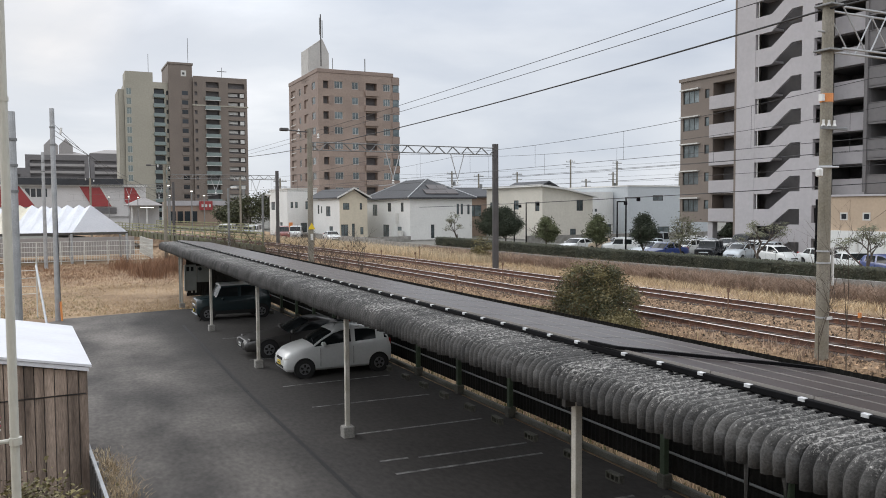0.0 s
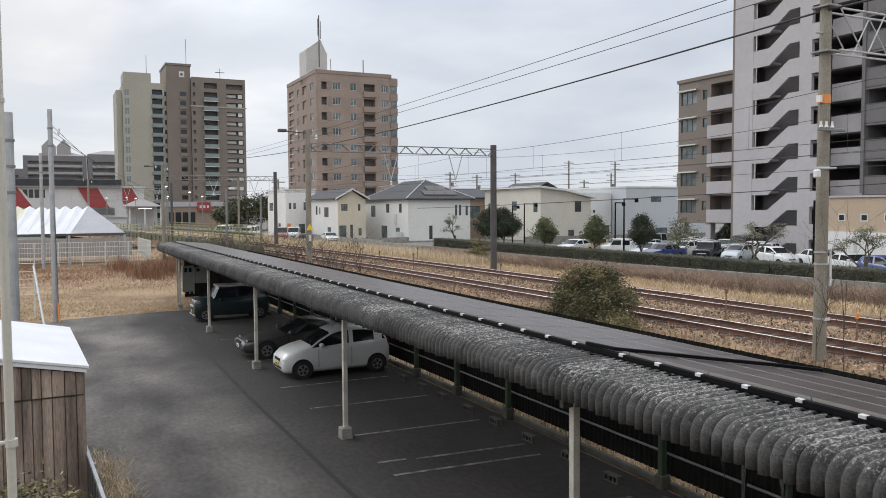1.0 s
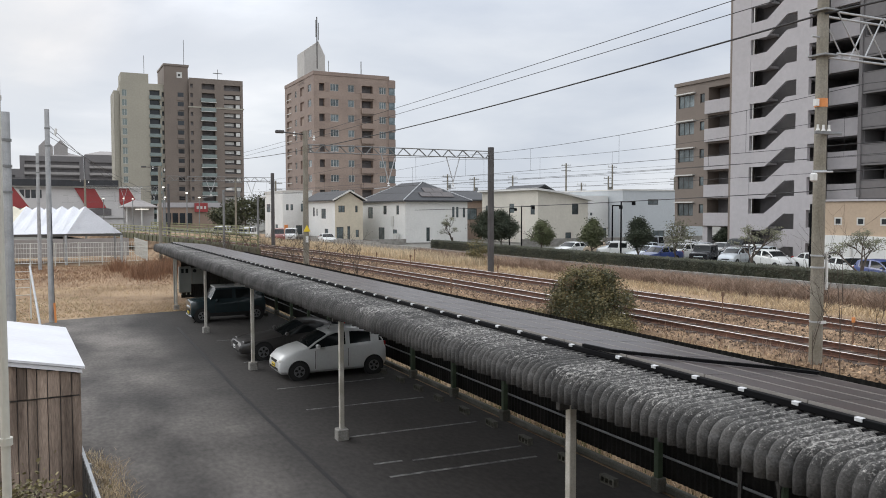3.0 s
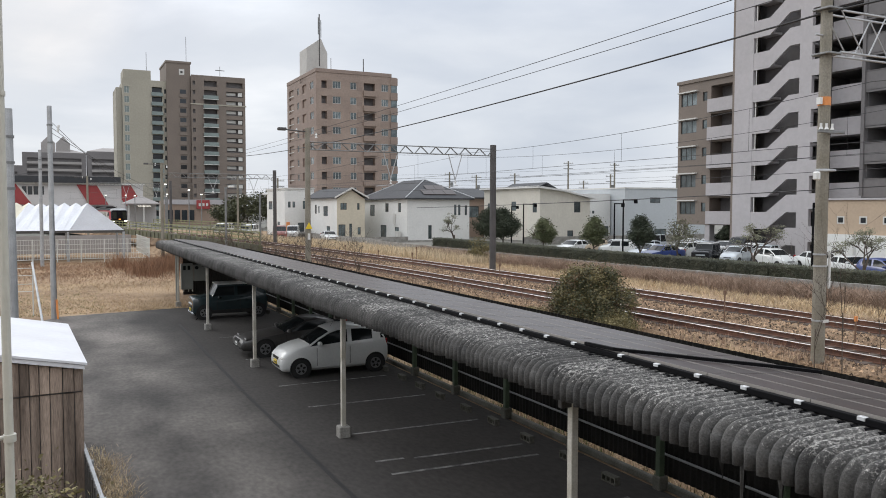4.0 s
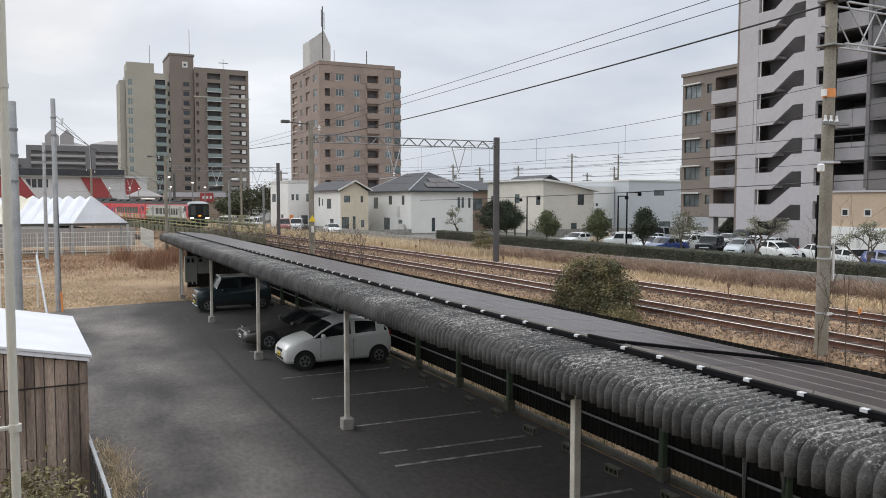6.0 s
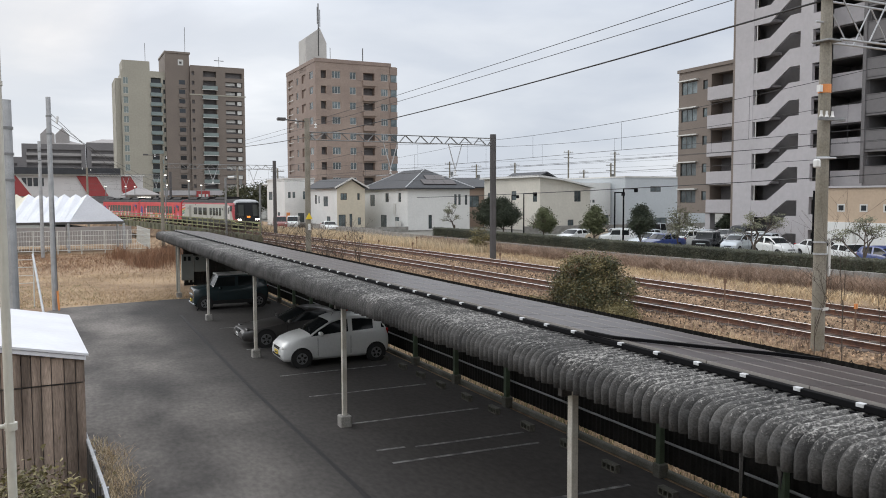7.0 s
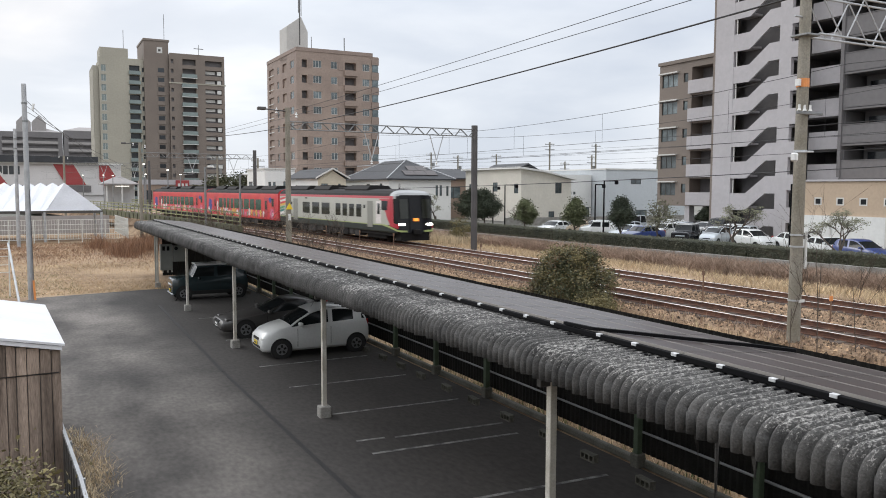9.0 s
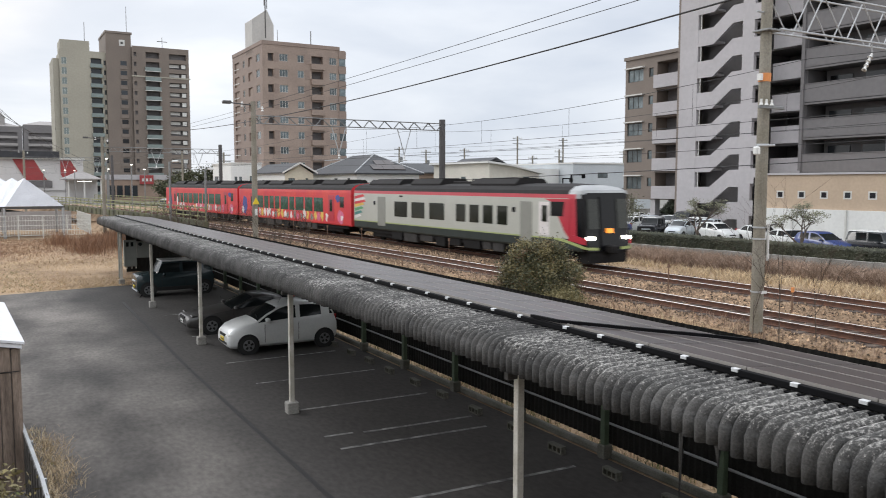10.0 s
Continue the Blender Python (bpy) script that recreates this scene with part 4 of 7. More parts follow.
# ---- cars: length along x, front at -x, near side at -y, wheels on z = 0 ----
M.update(
    tyre=mat("tyre rubber", (0.02, 0.02, 0.02), 0.85, 0.2, 8, 0.1),
    rim=mat("wheel rim", (0.25, 0.255, 0.26), 0.35, 0.15, 8, 0.05, metal=0.6),
    carglass=mat("car glass", (0.014, 0.017, 0.018), 0.12, 0.2, 2, 0.0, spec=0.3),
    arch=mat("wheel arch", (0.012, 0.012, 0.012), 0.9, 0.1, 5, 0.0),
    lens=mat("clear lamp lens", (0.62, 0.62, 0.58), 0.15, 0.1, 5, 0.0, coat=0.5),
    tail=mat("red lamp lens", (0.35, 0.02, 0.02), 0.2, 0.1, 5, 0.0, coat=0.5),
    plate_y=mat("yellow plate", (0.75, 0.55, 0.05), 0.5, 0.1, 8, 0.0),
    plate_w=mat("white plate", (0.7, 0.7, 0.68), 0.5, 0.1, 8, 0.0),
    bar=mat("plate bars", (0.03, 0.05, 0.04), 0.6, 0.1, 8, 0.0),
    c_white=mat("white car paint", (0.66, 0.67, 0.66), 0.3, 0.06, 1.2, 0.0, coat=0.5),
    c_cream=mat("cream car paint body", (0.55, 0.45, 0.33), 0.3, 0.06, 1.2, 0.0, coat=0.5),
    c_silver=mat("silver car paint", (0.5, 0.54, 0.57), 0.3, 0.06, 1.2, 0.0, metal=0.2, coat=0.5),
    c_black=mat("black car paint", (0.012, 0.014, 0.018), 0.22, 0.06, 1.2, 0.0, coat=0.6),
    c_blue=mat("blue car paint", (0.035, 0.06, 0.2), 0.28, 0.06, 1.2, 0.0, coat=0.5),
    c_teal=mat("dark blue-grey paint", (0.024, 0.038, 0.042), 0.25, 0.06, 1.2, 0.0, coat=0.5),
    c_red=mat("dull red paint", (0.26, 0.09, 0.08), 0.3, 0.06, 1.2, 0.0, coat=0.5),
    c_grey=mat("dusty grey-brown paint", (0.045, 0.042, 0.04), 0.4, 0.15, 1.2, 0.0, coat=0.3),
)
# stations: x, low, belt, top, half-width factor; s: what the strip behind it is (b body, w windscreen, g glass sides, p pillar, r rear glass)
STYLES = {
    "hatch": dict(L=3.4, W=1.47, wheel=(-1.12, 1.26, 0.275), st=[(-1.70, 0.30, 0.50, 0.55, 0.78, "b"), (-1.64, 0.21, 0.62, 0.68, 0.88, "b"), (-1.48, 0.19, 0.74, 0.81, 0.95, "b"), (-1.15, 0.19, 0.84, 0.92, 0.99, "b"), (-0.86, 0.19, 0.88, 0.98, 1.0, "w"), (-0.55, 0.19, 0.9, 1.17, 1.0, "w"), (-0.2, 0.19, 0.92, 1.36, 1.0, "g"), (0.05, 0.19, 0.94, 1.43, 1.0, "g"), (0.40, 0.19, 0.95, 1.455, 1.0, "p"), (0.46, 0.19, 0.95, 1.455, 1.0, "g"), (0.85, 0.19, 0.97, 1.44, 1.0, "g"), (1.22, 0.19, 0.99, 1.40, 1.0, "p"), (1.42, 0.19, 1.0, 1.36, 0.985, "r"), (1.60, 0.21, 0.98, 1.1, 0.96, "b"), (1.70, 0.30, 0.8, 0.86, 0.9, "b")]),
    "coupe": dict(L=4.3, W=1.69, wheel=(-1.36, 1.1, 0.3), st=[(-2.15, 0.34, 0.5, 0.54, 0.84, "b"), (-2.08, 0.26, 0.58, 0.62, 0.93, "b"), (-1.6, 0.2, 0.66, 0.71, 1.0, "b"), (-0.72, 0.2, 0.78, 0.83, 1.0, "w"), (-0.62, 0.2, 0.79, 0.88, 1.0, "w"), (0.1, 0.2, 0.82, 1.2, 1.0, "g"), (0.5, 0.2, 0.84, 1.23, 1.0, "g"), (0.85, 0.2, 0.86, 1.2, 1.0, "p"), (1.1, 0.2, 0.88, 1.14, 1.0, "r"), (1.75, 0.22, 0.88, 0.95, 0.98, "b"), (2.15, 0.34, 0.7, 0.76, 0.88, "b")]),
    "sedan": dict(L=4.4, W=1.69, wheel=(-1.36, 1.24, 0.3), st=[(-2.2, 0.36, 0.55, 0.6, 0.84, "b"), (-2.1, 0.24, 0.66, 0.7, 0.93, "b"), (-1.6, 0.2, 0.78, 0.83, 1.0, "b"), (-0.85, 0.2, 0.86, 0.91, 1.0, "w"), (-0.78, 0.2, 0.87, 0.95, 1.0, "w"), (-0.15, 0.2, 0.89, 1.32, 1.0, "g"), (0.42, 0.2, 0.9, 1.36, 1.0, "p"), (0.48, 0.2, 0.9, 1.36, 1.0, "g"), (1.0, 0.2, 0.92, 1.32, 1.0, "r"), (1.5, 0.2, 0.93, 1.0, 1.0, "b"), (2.08, 0.24, 0.9, 0.95, 0.95, "b"), (2.2, 0.36, 0.7, 0.74, 0.88, "b")]),
    "suv": dict(L=3.4, W=1.475, wheel=(-1.2, 1.25, 0.31), st=[(-1.70, 0.36, 0.86, 0.9, 0.95, "b"), (-1.66, 0.26, 0.94, 0.99, 0.985, "b"), (-1.3, 0.25, 0.98, 1.04, 1.0, "b"), (-0.84, 0.25, 1.0, 1.07, 1.0, "w"), (-0.78, 0.25, 1.0, 1.16, 1.0, "w"), (-0.6, 0.25, 1.02, 1.54, 1.0, "g"), (0.2, 0.25, 1.02, 1.57, 1.0, "p"), (0.27, 0.25, 1.02, 1.57, 1.0, "g"), (1.0, 0.25, 1.03, 1.56, 1.0, "p"), (1.5, 0.25, 1.04, 1.54, 0.99, "r"), (1.64, 0.28, 1.06, 1.14, 0.98, "b"), (1.70, 0.4, 0.9, 0.95, 0.95, "b")]),
    "van": dict(L=4.5, W=1.7, wheel=(-1.5, 1.35, 0.3), st=[(-2.25, 0.4, 0.7, 0.76, 0.90, "b"), (-2.15, 0.26, 0.9, 0.97, 0.97, "b"), (-1.75, 0.22, 1.0, 1.1, 1.0, "w"), (-1.68, 0.22, 1.02, 1.18, 1.0, "w"), (-1.1, 0.22, 1.05, 1.78, 1.0, "g"), (-0.2, 0.22, 1.06, 1.88, 1.0, "p"), (-0.12, 0.22, 1.06, 1.88, 1.0, "g"), (1.0, 0.22, 1.07, 1.86, 1.0, "p"), (1.08, 0.22, 1.07, 1.86, 1.0, "g"), (1.9, 0.22, 1.08, 1.82, 1.0, "r"), (2.15, 0.24, 1.06, 1.2, 0.98, "b"), (2.25, 0.4, 0.8, 0.86, 0.92, "b")]),
}


def car_shell(style):
    d = STYLES[style]
    W = d["W"] / 2
    bm = bmesh.new()
    rings = []
    st = d["st"]
    for x, lo, belt, top, f, s in st:
        tum = (0.9 if style in ("suv", "van") else 0.82) if top - belt > 0.25 else 0.92
        w = W * f
        half = [(0, lo), (w * 0.86, lo), (w * 0.97, lo + 0.08), (w, (lo + belt) / 2), (w * 0.985, belt - 0.06), (w * 0.95, belt), (w * tum, top - 0.045), (w * (tum - 0.14), top), (0, top + 0.012)]
        ring = [bm.verts.new((x, -y, z)) for y, z in half] + [bm.verts.new((x, y, z)) for y, z in reversed(half[1:-1])]
        rings.append(ring)
    n = len(rings[0])
    for k, (a, b) in enumerate(zip(rings, rings[1:])):
        s = st[k][5]
        for i in range(n):
            f = bm.faces.new((a[i], b[i], b[(i + 1) % n], a[(i + 1) % n]))
            j = i if i < 8 else n - 1 - i
            side, topf = j == 5, j in (6, 7)
            f.material_index = 1 if (s == "g" and side) or (s in "wr" and (topf or side)) else 0
            f.smooth = True
    bm.faces.new(rings[0])
    bm.faces.new(list(reversed(rings[-1])))
    bmesh.ops.recalc_face_normals(bm, faces=bm.faces[:])
    # pillars and frames: each run of glass is drawn in from its edges and sunk a little
    for near_side in (-1, 1):
        run = [f for f in bm.faces if f.material_index == 1 and abs(f.normal.y) > 0.6 and f.normal.y * near_side > 0]
        frame_window(bm, run, 0.04)
    for front in (-1, 1):
        frame_window(bm, [f for f in bm.faces if f.material_index == 1 and abs(f.normal.y) <= 0.6 and f.normal.x * front > 0.0], 0.035)
    return bm


def frame_window(bm, run, t):
    if not run:
        return
    g = bmesh.ops.inset_region(bm, faces=run, thickness=t, depth=-0.008, use_even_offset=True, use_boundary=True)
    for f in g["faces"]:
        f.material_index = 0


def make_car(style, paint, m, label, yellow=False, near=False, group="parked cars"):
    d = STYLES[style]
    L, W = d["L"] / 2, d["W"] / 2
    car = empty("car", m, label, "car", group)
    body = part("body", car_shell(style), [M[paint], M["carglass"]], car)
    body.modifiers.new("bevel", "BEVEL").width = 0.012
    xf, xr, r = d["wheel"]
    for x in (xf, xr):
        for s in (-1, 1):
            y1 = s * (W + 0.006)
            part("wheel_arch", rod(bmesh.new(), (x, s * (W - 0.2), r + 0.01), (x, y1, r + 0.01), r + 0.05, n=24), M["arch"], car)
            wh = part("wheel", rod(bmesh.new(), (x, s * (W - 0.17), r), (x, s * (W + 0.012), r), r, n=24), M["tyre"], car)
            rimb = rod(bmesh.new(), (x, s * (W - 0.1), r), (x, s * (W + 0.02), r), r * 0.62, n=20)
            rim = part("rim", rimb, M["rim"], wh)
            if near:
                for k in range(5):
                    a = 2 * math.pi * k / 5
                    bm = cube(-0.03, 0.03, -0.004, 0.004, r * 0.2, r * 0.5)
                    bm.transform(Matrix.Translation((x, s * (W + 0.024), r)) @ Matrix.Rotation(a, 4, "Y"))
                    part("rim_slot", bm, M["arch"], wh)
    st = d["st"]
    zb = st[1][2]
    for s in (-1, 1):
        y0, y1 = sorted((s * W * 0.52, s * W * 0.86))
        bm = bmesh.new()
        bmesh.ops.create_uvsphere(bm, u_segments=16, v_segments=10, radius=1.0, matrix=Matrix.LocRotScale((-L + 0.16, (y0 + y1) / 2 + s * 0.02, zb - 0.03), None, (0.15, (y1 - y0) * 0.55, 0.075)))
        if style == "coupe":
            bm.free()
            part("pop_up_lid", cube(-L + 0.16, -L + 0.42, y0, y1, zb + 0.03, zb + 0.09, 0.02), M[paint], car)
        else:
            part("headlight", bm, M["lens"], car, "clear headlight", smooth=True)
        part("tail_light", cube(L - 0.13, L - 0.0, *sorted((s * W * 0.7, s * W * 0.88)), 0.72, 1.0, 0.02), M["tail"], car, "red tail light")
        low = -0.13 if style == "coupe" else 0.0
        part("door_mirror", cube(-0.6, -0.48, *sorted((s * (W - 0.06), s * (W + 0.13))), 0.93 + low, 1.05 + low, 0.03), M[paint], car)
        for x in (-0.62, 0.43):
            part("door_gap", cube(x - 0.005, x + 0.005, *sorted((s * (W - 0.03), s * (W + 0.003))), 0.32, 0.86 + low), M["arch"], car)
        part("door_handle", cube(0.2, 0.34, *sorted((s * (W - 0.03), s * (W + 0.02))), 0.8 + low, 0.83 + low, 0.006), M[paint], car)
    part("grille", cube(-L - 0.012, -L + 0.1, -W * 0.4, W * 0.4, 0.52, 0.6, 0.01), M["arch"], car)
    part("bumper_slot", cube(-L - 0.012, -L + 0.1, -W * 0.6, W * 0.6, 0.3, 0.37, 0.01), M["arch"], car)
    pl = part("number_plate", cube(-L - 0.03, -L - 0.014, -0.165, 0.165, 0.38, 0.5), M["plate_y" if yellow else "plate_w"], car)
    part("plate_bar", cube(-L - 0.034, -L - 0.03, -0.12, 0.12, 0.41, 0.45), M["bar"], pl)
    if style == "suv":
        part("grille_bar", cube(-L - 0.03, -L + 0.06, -W * 0.5, W * 0.5, 0.66, 0.74, 0.015), M["c_silver"], car, "bright grille bar")
        part("roof_panel", cube(-0.62, 1.52, -W * 0.84, W * 0.84, 1.54, 1.61, 0.03), M["c_white"], car, "white roof")
        for s in (-1, 1):
            part("sill_trim", cube(-0.85, 0.9, *sorted((s * (W - 0.04), s * (W + 0.012))), 0.26, 0.42, 0.01), M["arch"], car)
        part("front_trim", cube(-L - 0.02, -L + 0.1, -W * 0.88, W * 0.88, 0.26, 0.34, 0.02), M["c_silver"], car)
    if near:
        for s in (-1, 1):
            part("wiper", rod(bmesh.new(), (-0.8, s * 0.3 - 0.2, 1.05), (-0.72, s * 0.3 + 0.2, 1.1), 0.008), M["arch"], car)
        part("aerial", rod(bmesh.new(), (-0.1, -0.4, 1.45 if style != "suv" else 1.66), (0.1, -0.4, 1.8), 0.005), M["arch"], car)
    return car


make_car("hatch", "c_white", pose(7.68, 23.68, 0.012), "small white hatchback parked nose out under the carport", True, True)
make_car("coupe", "c_grey", pose(7.73, 27.45, 0.012), "old low dusty dark grey coupe under the carport", False, True)
make_car("suv", "c_teal", pose(7.28, 37.7, 0.012), "dark blue-grey boxy small car with a white roof", True, True)
for style, paint, x, y, rz, lab in (
    ("sedan", "c_white", 44.5, 62.3, 15, "white saloon in the open car park"), ("hatch", "c_cream", 46.9, 62.6, 10, "cream hatchback in the open car park"),
    ("suv", "c_white", 45.1, 55.9, -60, "white van in the open car park"), ("van", "c_black", 49.5, 58.5, 15, "black people carrier in the open car park"),
    ("hatch", "c_silver", 48.5, 56.6, 10, "silver hatchback in the open car park"), ("sedan", "c_silver", 45.6, 52.9, 5, "pale silver saloon in the open car park"),
    ("sedan", "c_blue", 44.9, 50.6, 5, "blue saloon in the open car park"), ("hatch", "c_white", 49.5, 52.8, 10, "white hatchback in the open car park"),
    ("suv", "c_black", 47.0, 47.6, 30, "black estate car in the open car park"), ("hatch", "c_silver", 48.2, 45.6, 20, "silver hatchback in the open car park"),
    ("hatch", "c_white", 53.0, 48.6, 0, "white hatchback before the stairway"), ("hatch", "c_white", 47.4, 41.2, 80, "white estate car in the open car park"),
    ("sedan", "c_white", 48.2, 38.0, 70, "white saloon in the open car park"), ("sedan", "c_white", 45.4, 33.4, 75, "white saloon beside the hedge"),
    ("hatch", "c_blue", 43.6, 29.9, 80, "violet-blue hatchback beside the hedge"), ("suv", "c_black", 44.5, 27.0, 85, "black boxy small car beside the hedge"),
    ("sedan", "c_silver", 49.5, 62.0, 20, "silver saloon in the open car park"), ("hatch", "c_white", 53.5, 57.0, 10, "white hatchback in the open car park"),
    ("van", "c_silver", 52.0, 60.5, 15, "silver people carrier in the open car park"), ("hatch", "c_white", 56.5, 60.0, 10, "white hatchback in the open car park"),
    ("sedan", "c_white", 56.0, 54.5, 10, "white saloon in the open car park"), ("van", "c_black", 55.5, 51.5, 10, "black people carrier in the open car park"),
    ("hatch", "c_silver", 51.5, 45.8, 20, "pale blue-silver hatchback before the stairway"), ("hatch", "c_black", 50.3, 47.5, 20, "black hatchback before the stairway"),
    ("van", "c_white", 27.0, 121, 60, "white van beside the line"), ("suv", "c_silver", 25.2, 117, 70, "silver car beside the line"),
    ("van", "c_red", 28.0, 108, 80, "dull red people carrier beside the line"), ("van", "c_white", 31.0, 112, 70, "white van beside the line"),
    ("sedan", "c_white", 32.5, 100, 85, "white saloon before the houses"), ("hatch", "c_white", 66, 66, 10, "white car under the brown block"), ("hatch", "c_silver", 65, 62, 10, "silver car under the brown block"),
    ("van", "c_white", 22.5, 119, 60, "white estate car beside the line"), ("hatch", "c_silver", 52.5, 54, 10, "silver hatchback in the open car park"),
):
    make_car(style, paint, pose(x, y, ground_z(x, y) - 0.02, 0, 0, rz), lab)


# ---- buildings ----
M.update(
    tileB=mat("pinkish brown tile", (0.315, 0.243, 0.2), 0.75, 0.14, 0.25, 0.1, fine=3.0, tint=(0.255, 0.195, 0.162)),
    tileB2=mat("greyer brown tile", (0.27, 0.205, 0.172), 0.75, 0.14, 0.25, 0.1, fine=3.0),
    greyA=mat("grey-brown tile", (0.19, 0.155, 0.13), 0.75, 0.14, 0.15, 0.1, fine=3.0),
    beigeA=mat("beige render", (0.36, 0.335, 0.275), 0.8, 0.1, 0.12, 0.1, fine=2.0),
    paleB=mat("pale roof tower", (0.5, 0.485, 0.46), 0.8, 0.1, 0.3, 0.1),
    greyD=mat("pale grey render", (0.44, 0.42, 0.43), 0.8, 0.07, 0.3, 0.08, fine=3.0),
    darkD=mat("mid grey render", (0.155, 0.148, 0.15), 0.8, 0.1, 0.3, 0.08, fine=3.0),
    brownC=mat("brown tile wall", (0.2, 0.165, 0.14), 0.75, 0.12, 0.4, 0.1, fine=8.0),
    # grey for recess backs, darkened to hold the shade of the passages
    inner=mat("dark grey with passage shade painted in", (0.16, 0.15, 0.15), 0.9, 0.2, 0.5, 0.05),
    pane=mat("window pane", (0.16, 0.19, 0.2), 0.12, 0.4, 0.7, 0.0, rand=0.5, tint=(0.05, 0.07, 0.075)),
    paledark=mat("dark pane", (0.03, 0.035, 0.04), 0.12, 0.3, 0.7, 0.0, rand=0.4),
    frame_w=mat("pale window frame", (0.6, 0.59, 0.56), 0.5, 0.1, 2, 0.02),
    frame_d=mat("dark window frame", (0.05, 0.048, 0.045), 0.5, 0.1, 2, 0.02),
    glassA=mat("greenish balcony glass", (0.2, 0.24, 0.23), 0.2, 0.15, 0.5, 0.0),
    beige=mat("warm beige render", (0.48, 0.37, 0.27), 0.8, 0.08, 0.4, 0.08, fine=5.0),
    house=mat("cream house render", (0.62, 0.59, 0.52), 0.8, 0.08, 0.4, 0.08, fine=4.0),
    house_y=mat("yellowish house render", (0.6, 0.545, 0.435), 0.8, 0.08, 0.4, 0.08, fine=4.0),
    house_w=mat("white house siding", (0.7, 0.7, 0.68), 0.75, 0.07, 0.4, 0.08, fine=4.0),
    house_b=mat("pale blue-grey siding", (0.5, 0.53, 0.55), 0.75, 0.07, 0.4, 0.08, fine=4.0),
    house_br=mat("brown house siding", (0.3, 0.22, 0.17), 0.75, 0.1, 0.4, 0.08, fine=4.0),
    roof_d=mat("dark roof tiles", (0.034, 0.036, 0.041), 0.6, 0.25, 1.2, 0.4, fine=7.0, bdist=0.03),
)
cells = {}


def shared(key, make, material, name, parent, m):
    """One more piece on a mesh that alike pieces share."""
    if key not in cells:
        ob = obj(name, make(), material, parent)
        cells[key] = ob.data
    else:
        ob = new(name, cells[key])
        ob.parent = parent
    ob.matrix_basis = m
    return ob


def facade(parent, F, w, h, holes, material, deep=0.25, back=None, name="wall"):
    """A wall with real openings. F: its frame (u to the side, inward, up); holes: (u0, u1, v0, v1)."""
    us = sorted({0.0, w, *[a for q in holes for a in q[:2]]})
    vs = sorted({0.0, h, *[a for q in holes for a in q[2:4]]})
    bm = bmesh.new()
    grid = {}

    def vert(u, d, v):
        k = (round(u, 3), round(d, 3), round(v, 3))
        if k not in grid:
            grid[k] = bm.verts.new(F @ Vector(k))
        return grid[k]
    for u0, u1 in zip(us, us[1:]):
        for v0, v1 in zip(vs, vs[1:]):
            cu, cv = (u0 + u1) / 2, (v0 + v1) / 2
            if any(q[0] < cu < q[1] and q[2] < cv < q[3] for q in holes):
                continue
            bm.faces.new((vert(u0, 0, v0), vert(u1, 0, v0), vert(u1, 0, v1), vert(u0, 0, v1)))
    for u0, u1, v0, v1, *o in holes:
        d = o[0] if o else deep
        c = [(u0, v0), (u1, v0), (u1, v1), (u0, v1)]
        for (a, b), (e, f) in zip(c, c[1:] + c[:1]):
            bm.faces.new((bm.verts.new(F @ Vector((a, 0, b))), bm.verts.new(F @ Vector((a, d, b))), bm.verts.new(F @ Vector((e, d, f))), bm.verts.new(F @ Vector((e, 0, f)))))
        # the default back is a grey with the recess shade painted in
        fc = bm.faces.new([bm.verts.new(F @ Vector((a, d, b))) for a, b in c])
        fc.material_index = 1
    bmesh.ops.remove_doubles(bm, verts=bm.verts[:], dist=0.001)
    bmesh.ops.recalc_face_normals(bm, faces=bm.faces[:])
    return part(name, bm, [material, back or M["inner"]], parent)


def win_mesh(w, h, n, bar):
    """One connected frame with n lights."""
    us = [0.0, bar] + [w * i / n + e for i in range(1, n) for e in (-bar / 2, bar / 2)] + [w - bar, w]
    vs = [0.0, bar, h - bar, h]
    solid = {(i, j) for i in range(len(us) - 1) for j in range(3) if i % 2 == 0 or j != 1}
    bm = bmesh.new()
    grid = {(i, d, j): bm.verts.new((us[i], 0.08 * d, vs[j])) for i in range(len(us)) for j in range(4) for d in (0, 1)}
    for i, j in solid:
        c = [(i, j), (i + 1, j), (i + 1, j + 1), (i, j + 1)]
        bm.faces.new([grid[(a, 0, b)] for a, b in c])
        bm.faces.new([grid[(a, 1, b)] for a, b in reversed(c)])
        for (p, q), (di, dj) in zip(zip(c, c[1:] + c[:1]), ((0, -1), (1, 0), (0, 1), (-1, 0))):
            if (i + di, j + dj) not in solid:
                bm.faces.new((grid[(p[0], 0, p[1])], grid[(p[0], 1, p[1])], grid[(q[0], 1, q[1])], grid[(q[0], 0, q[1])]))
    bmesh.ops.recalc_face_normals(bm, faces=bm.faces[:])
    return bm


def window(parent, F, u0, u1, v0, v1, deep=0.18, n=2, frame_mat="frame_w", pane="pane", bar=0.06):
    w, h = round(u1 - u0, 2), round(v1 - v0, 2)
    win = shared(("win", w, h, n, frame_mat, bar), lambda: win_mesh(w, h, n, bar), M[frame_mat], "window", parent, F @ Matrix.Translation((u0, deep - 0.08, v0)))
    shared(("pane", w, h, pane), lambda: cube(0.01, w - 0.01, 0.03, 0.05, 0.01, h - 0.01), M[pane], "pane", win, Matrix())


def slab(parent, F, name, u0, u1, d0, d1, v0, v1, material):
    w, t, h = round(u1 - u0, 2), round(d1 - d0, 2), round(v1 - v0, 2)
    shared((name, w, t, h, material), lambda: cube(0, w, 0, t, 0, h), M[material], name, parent, F @ Matrix.Translation((u0, d0, v0)))


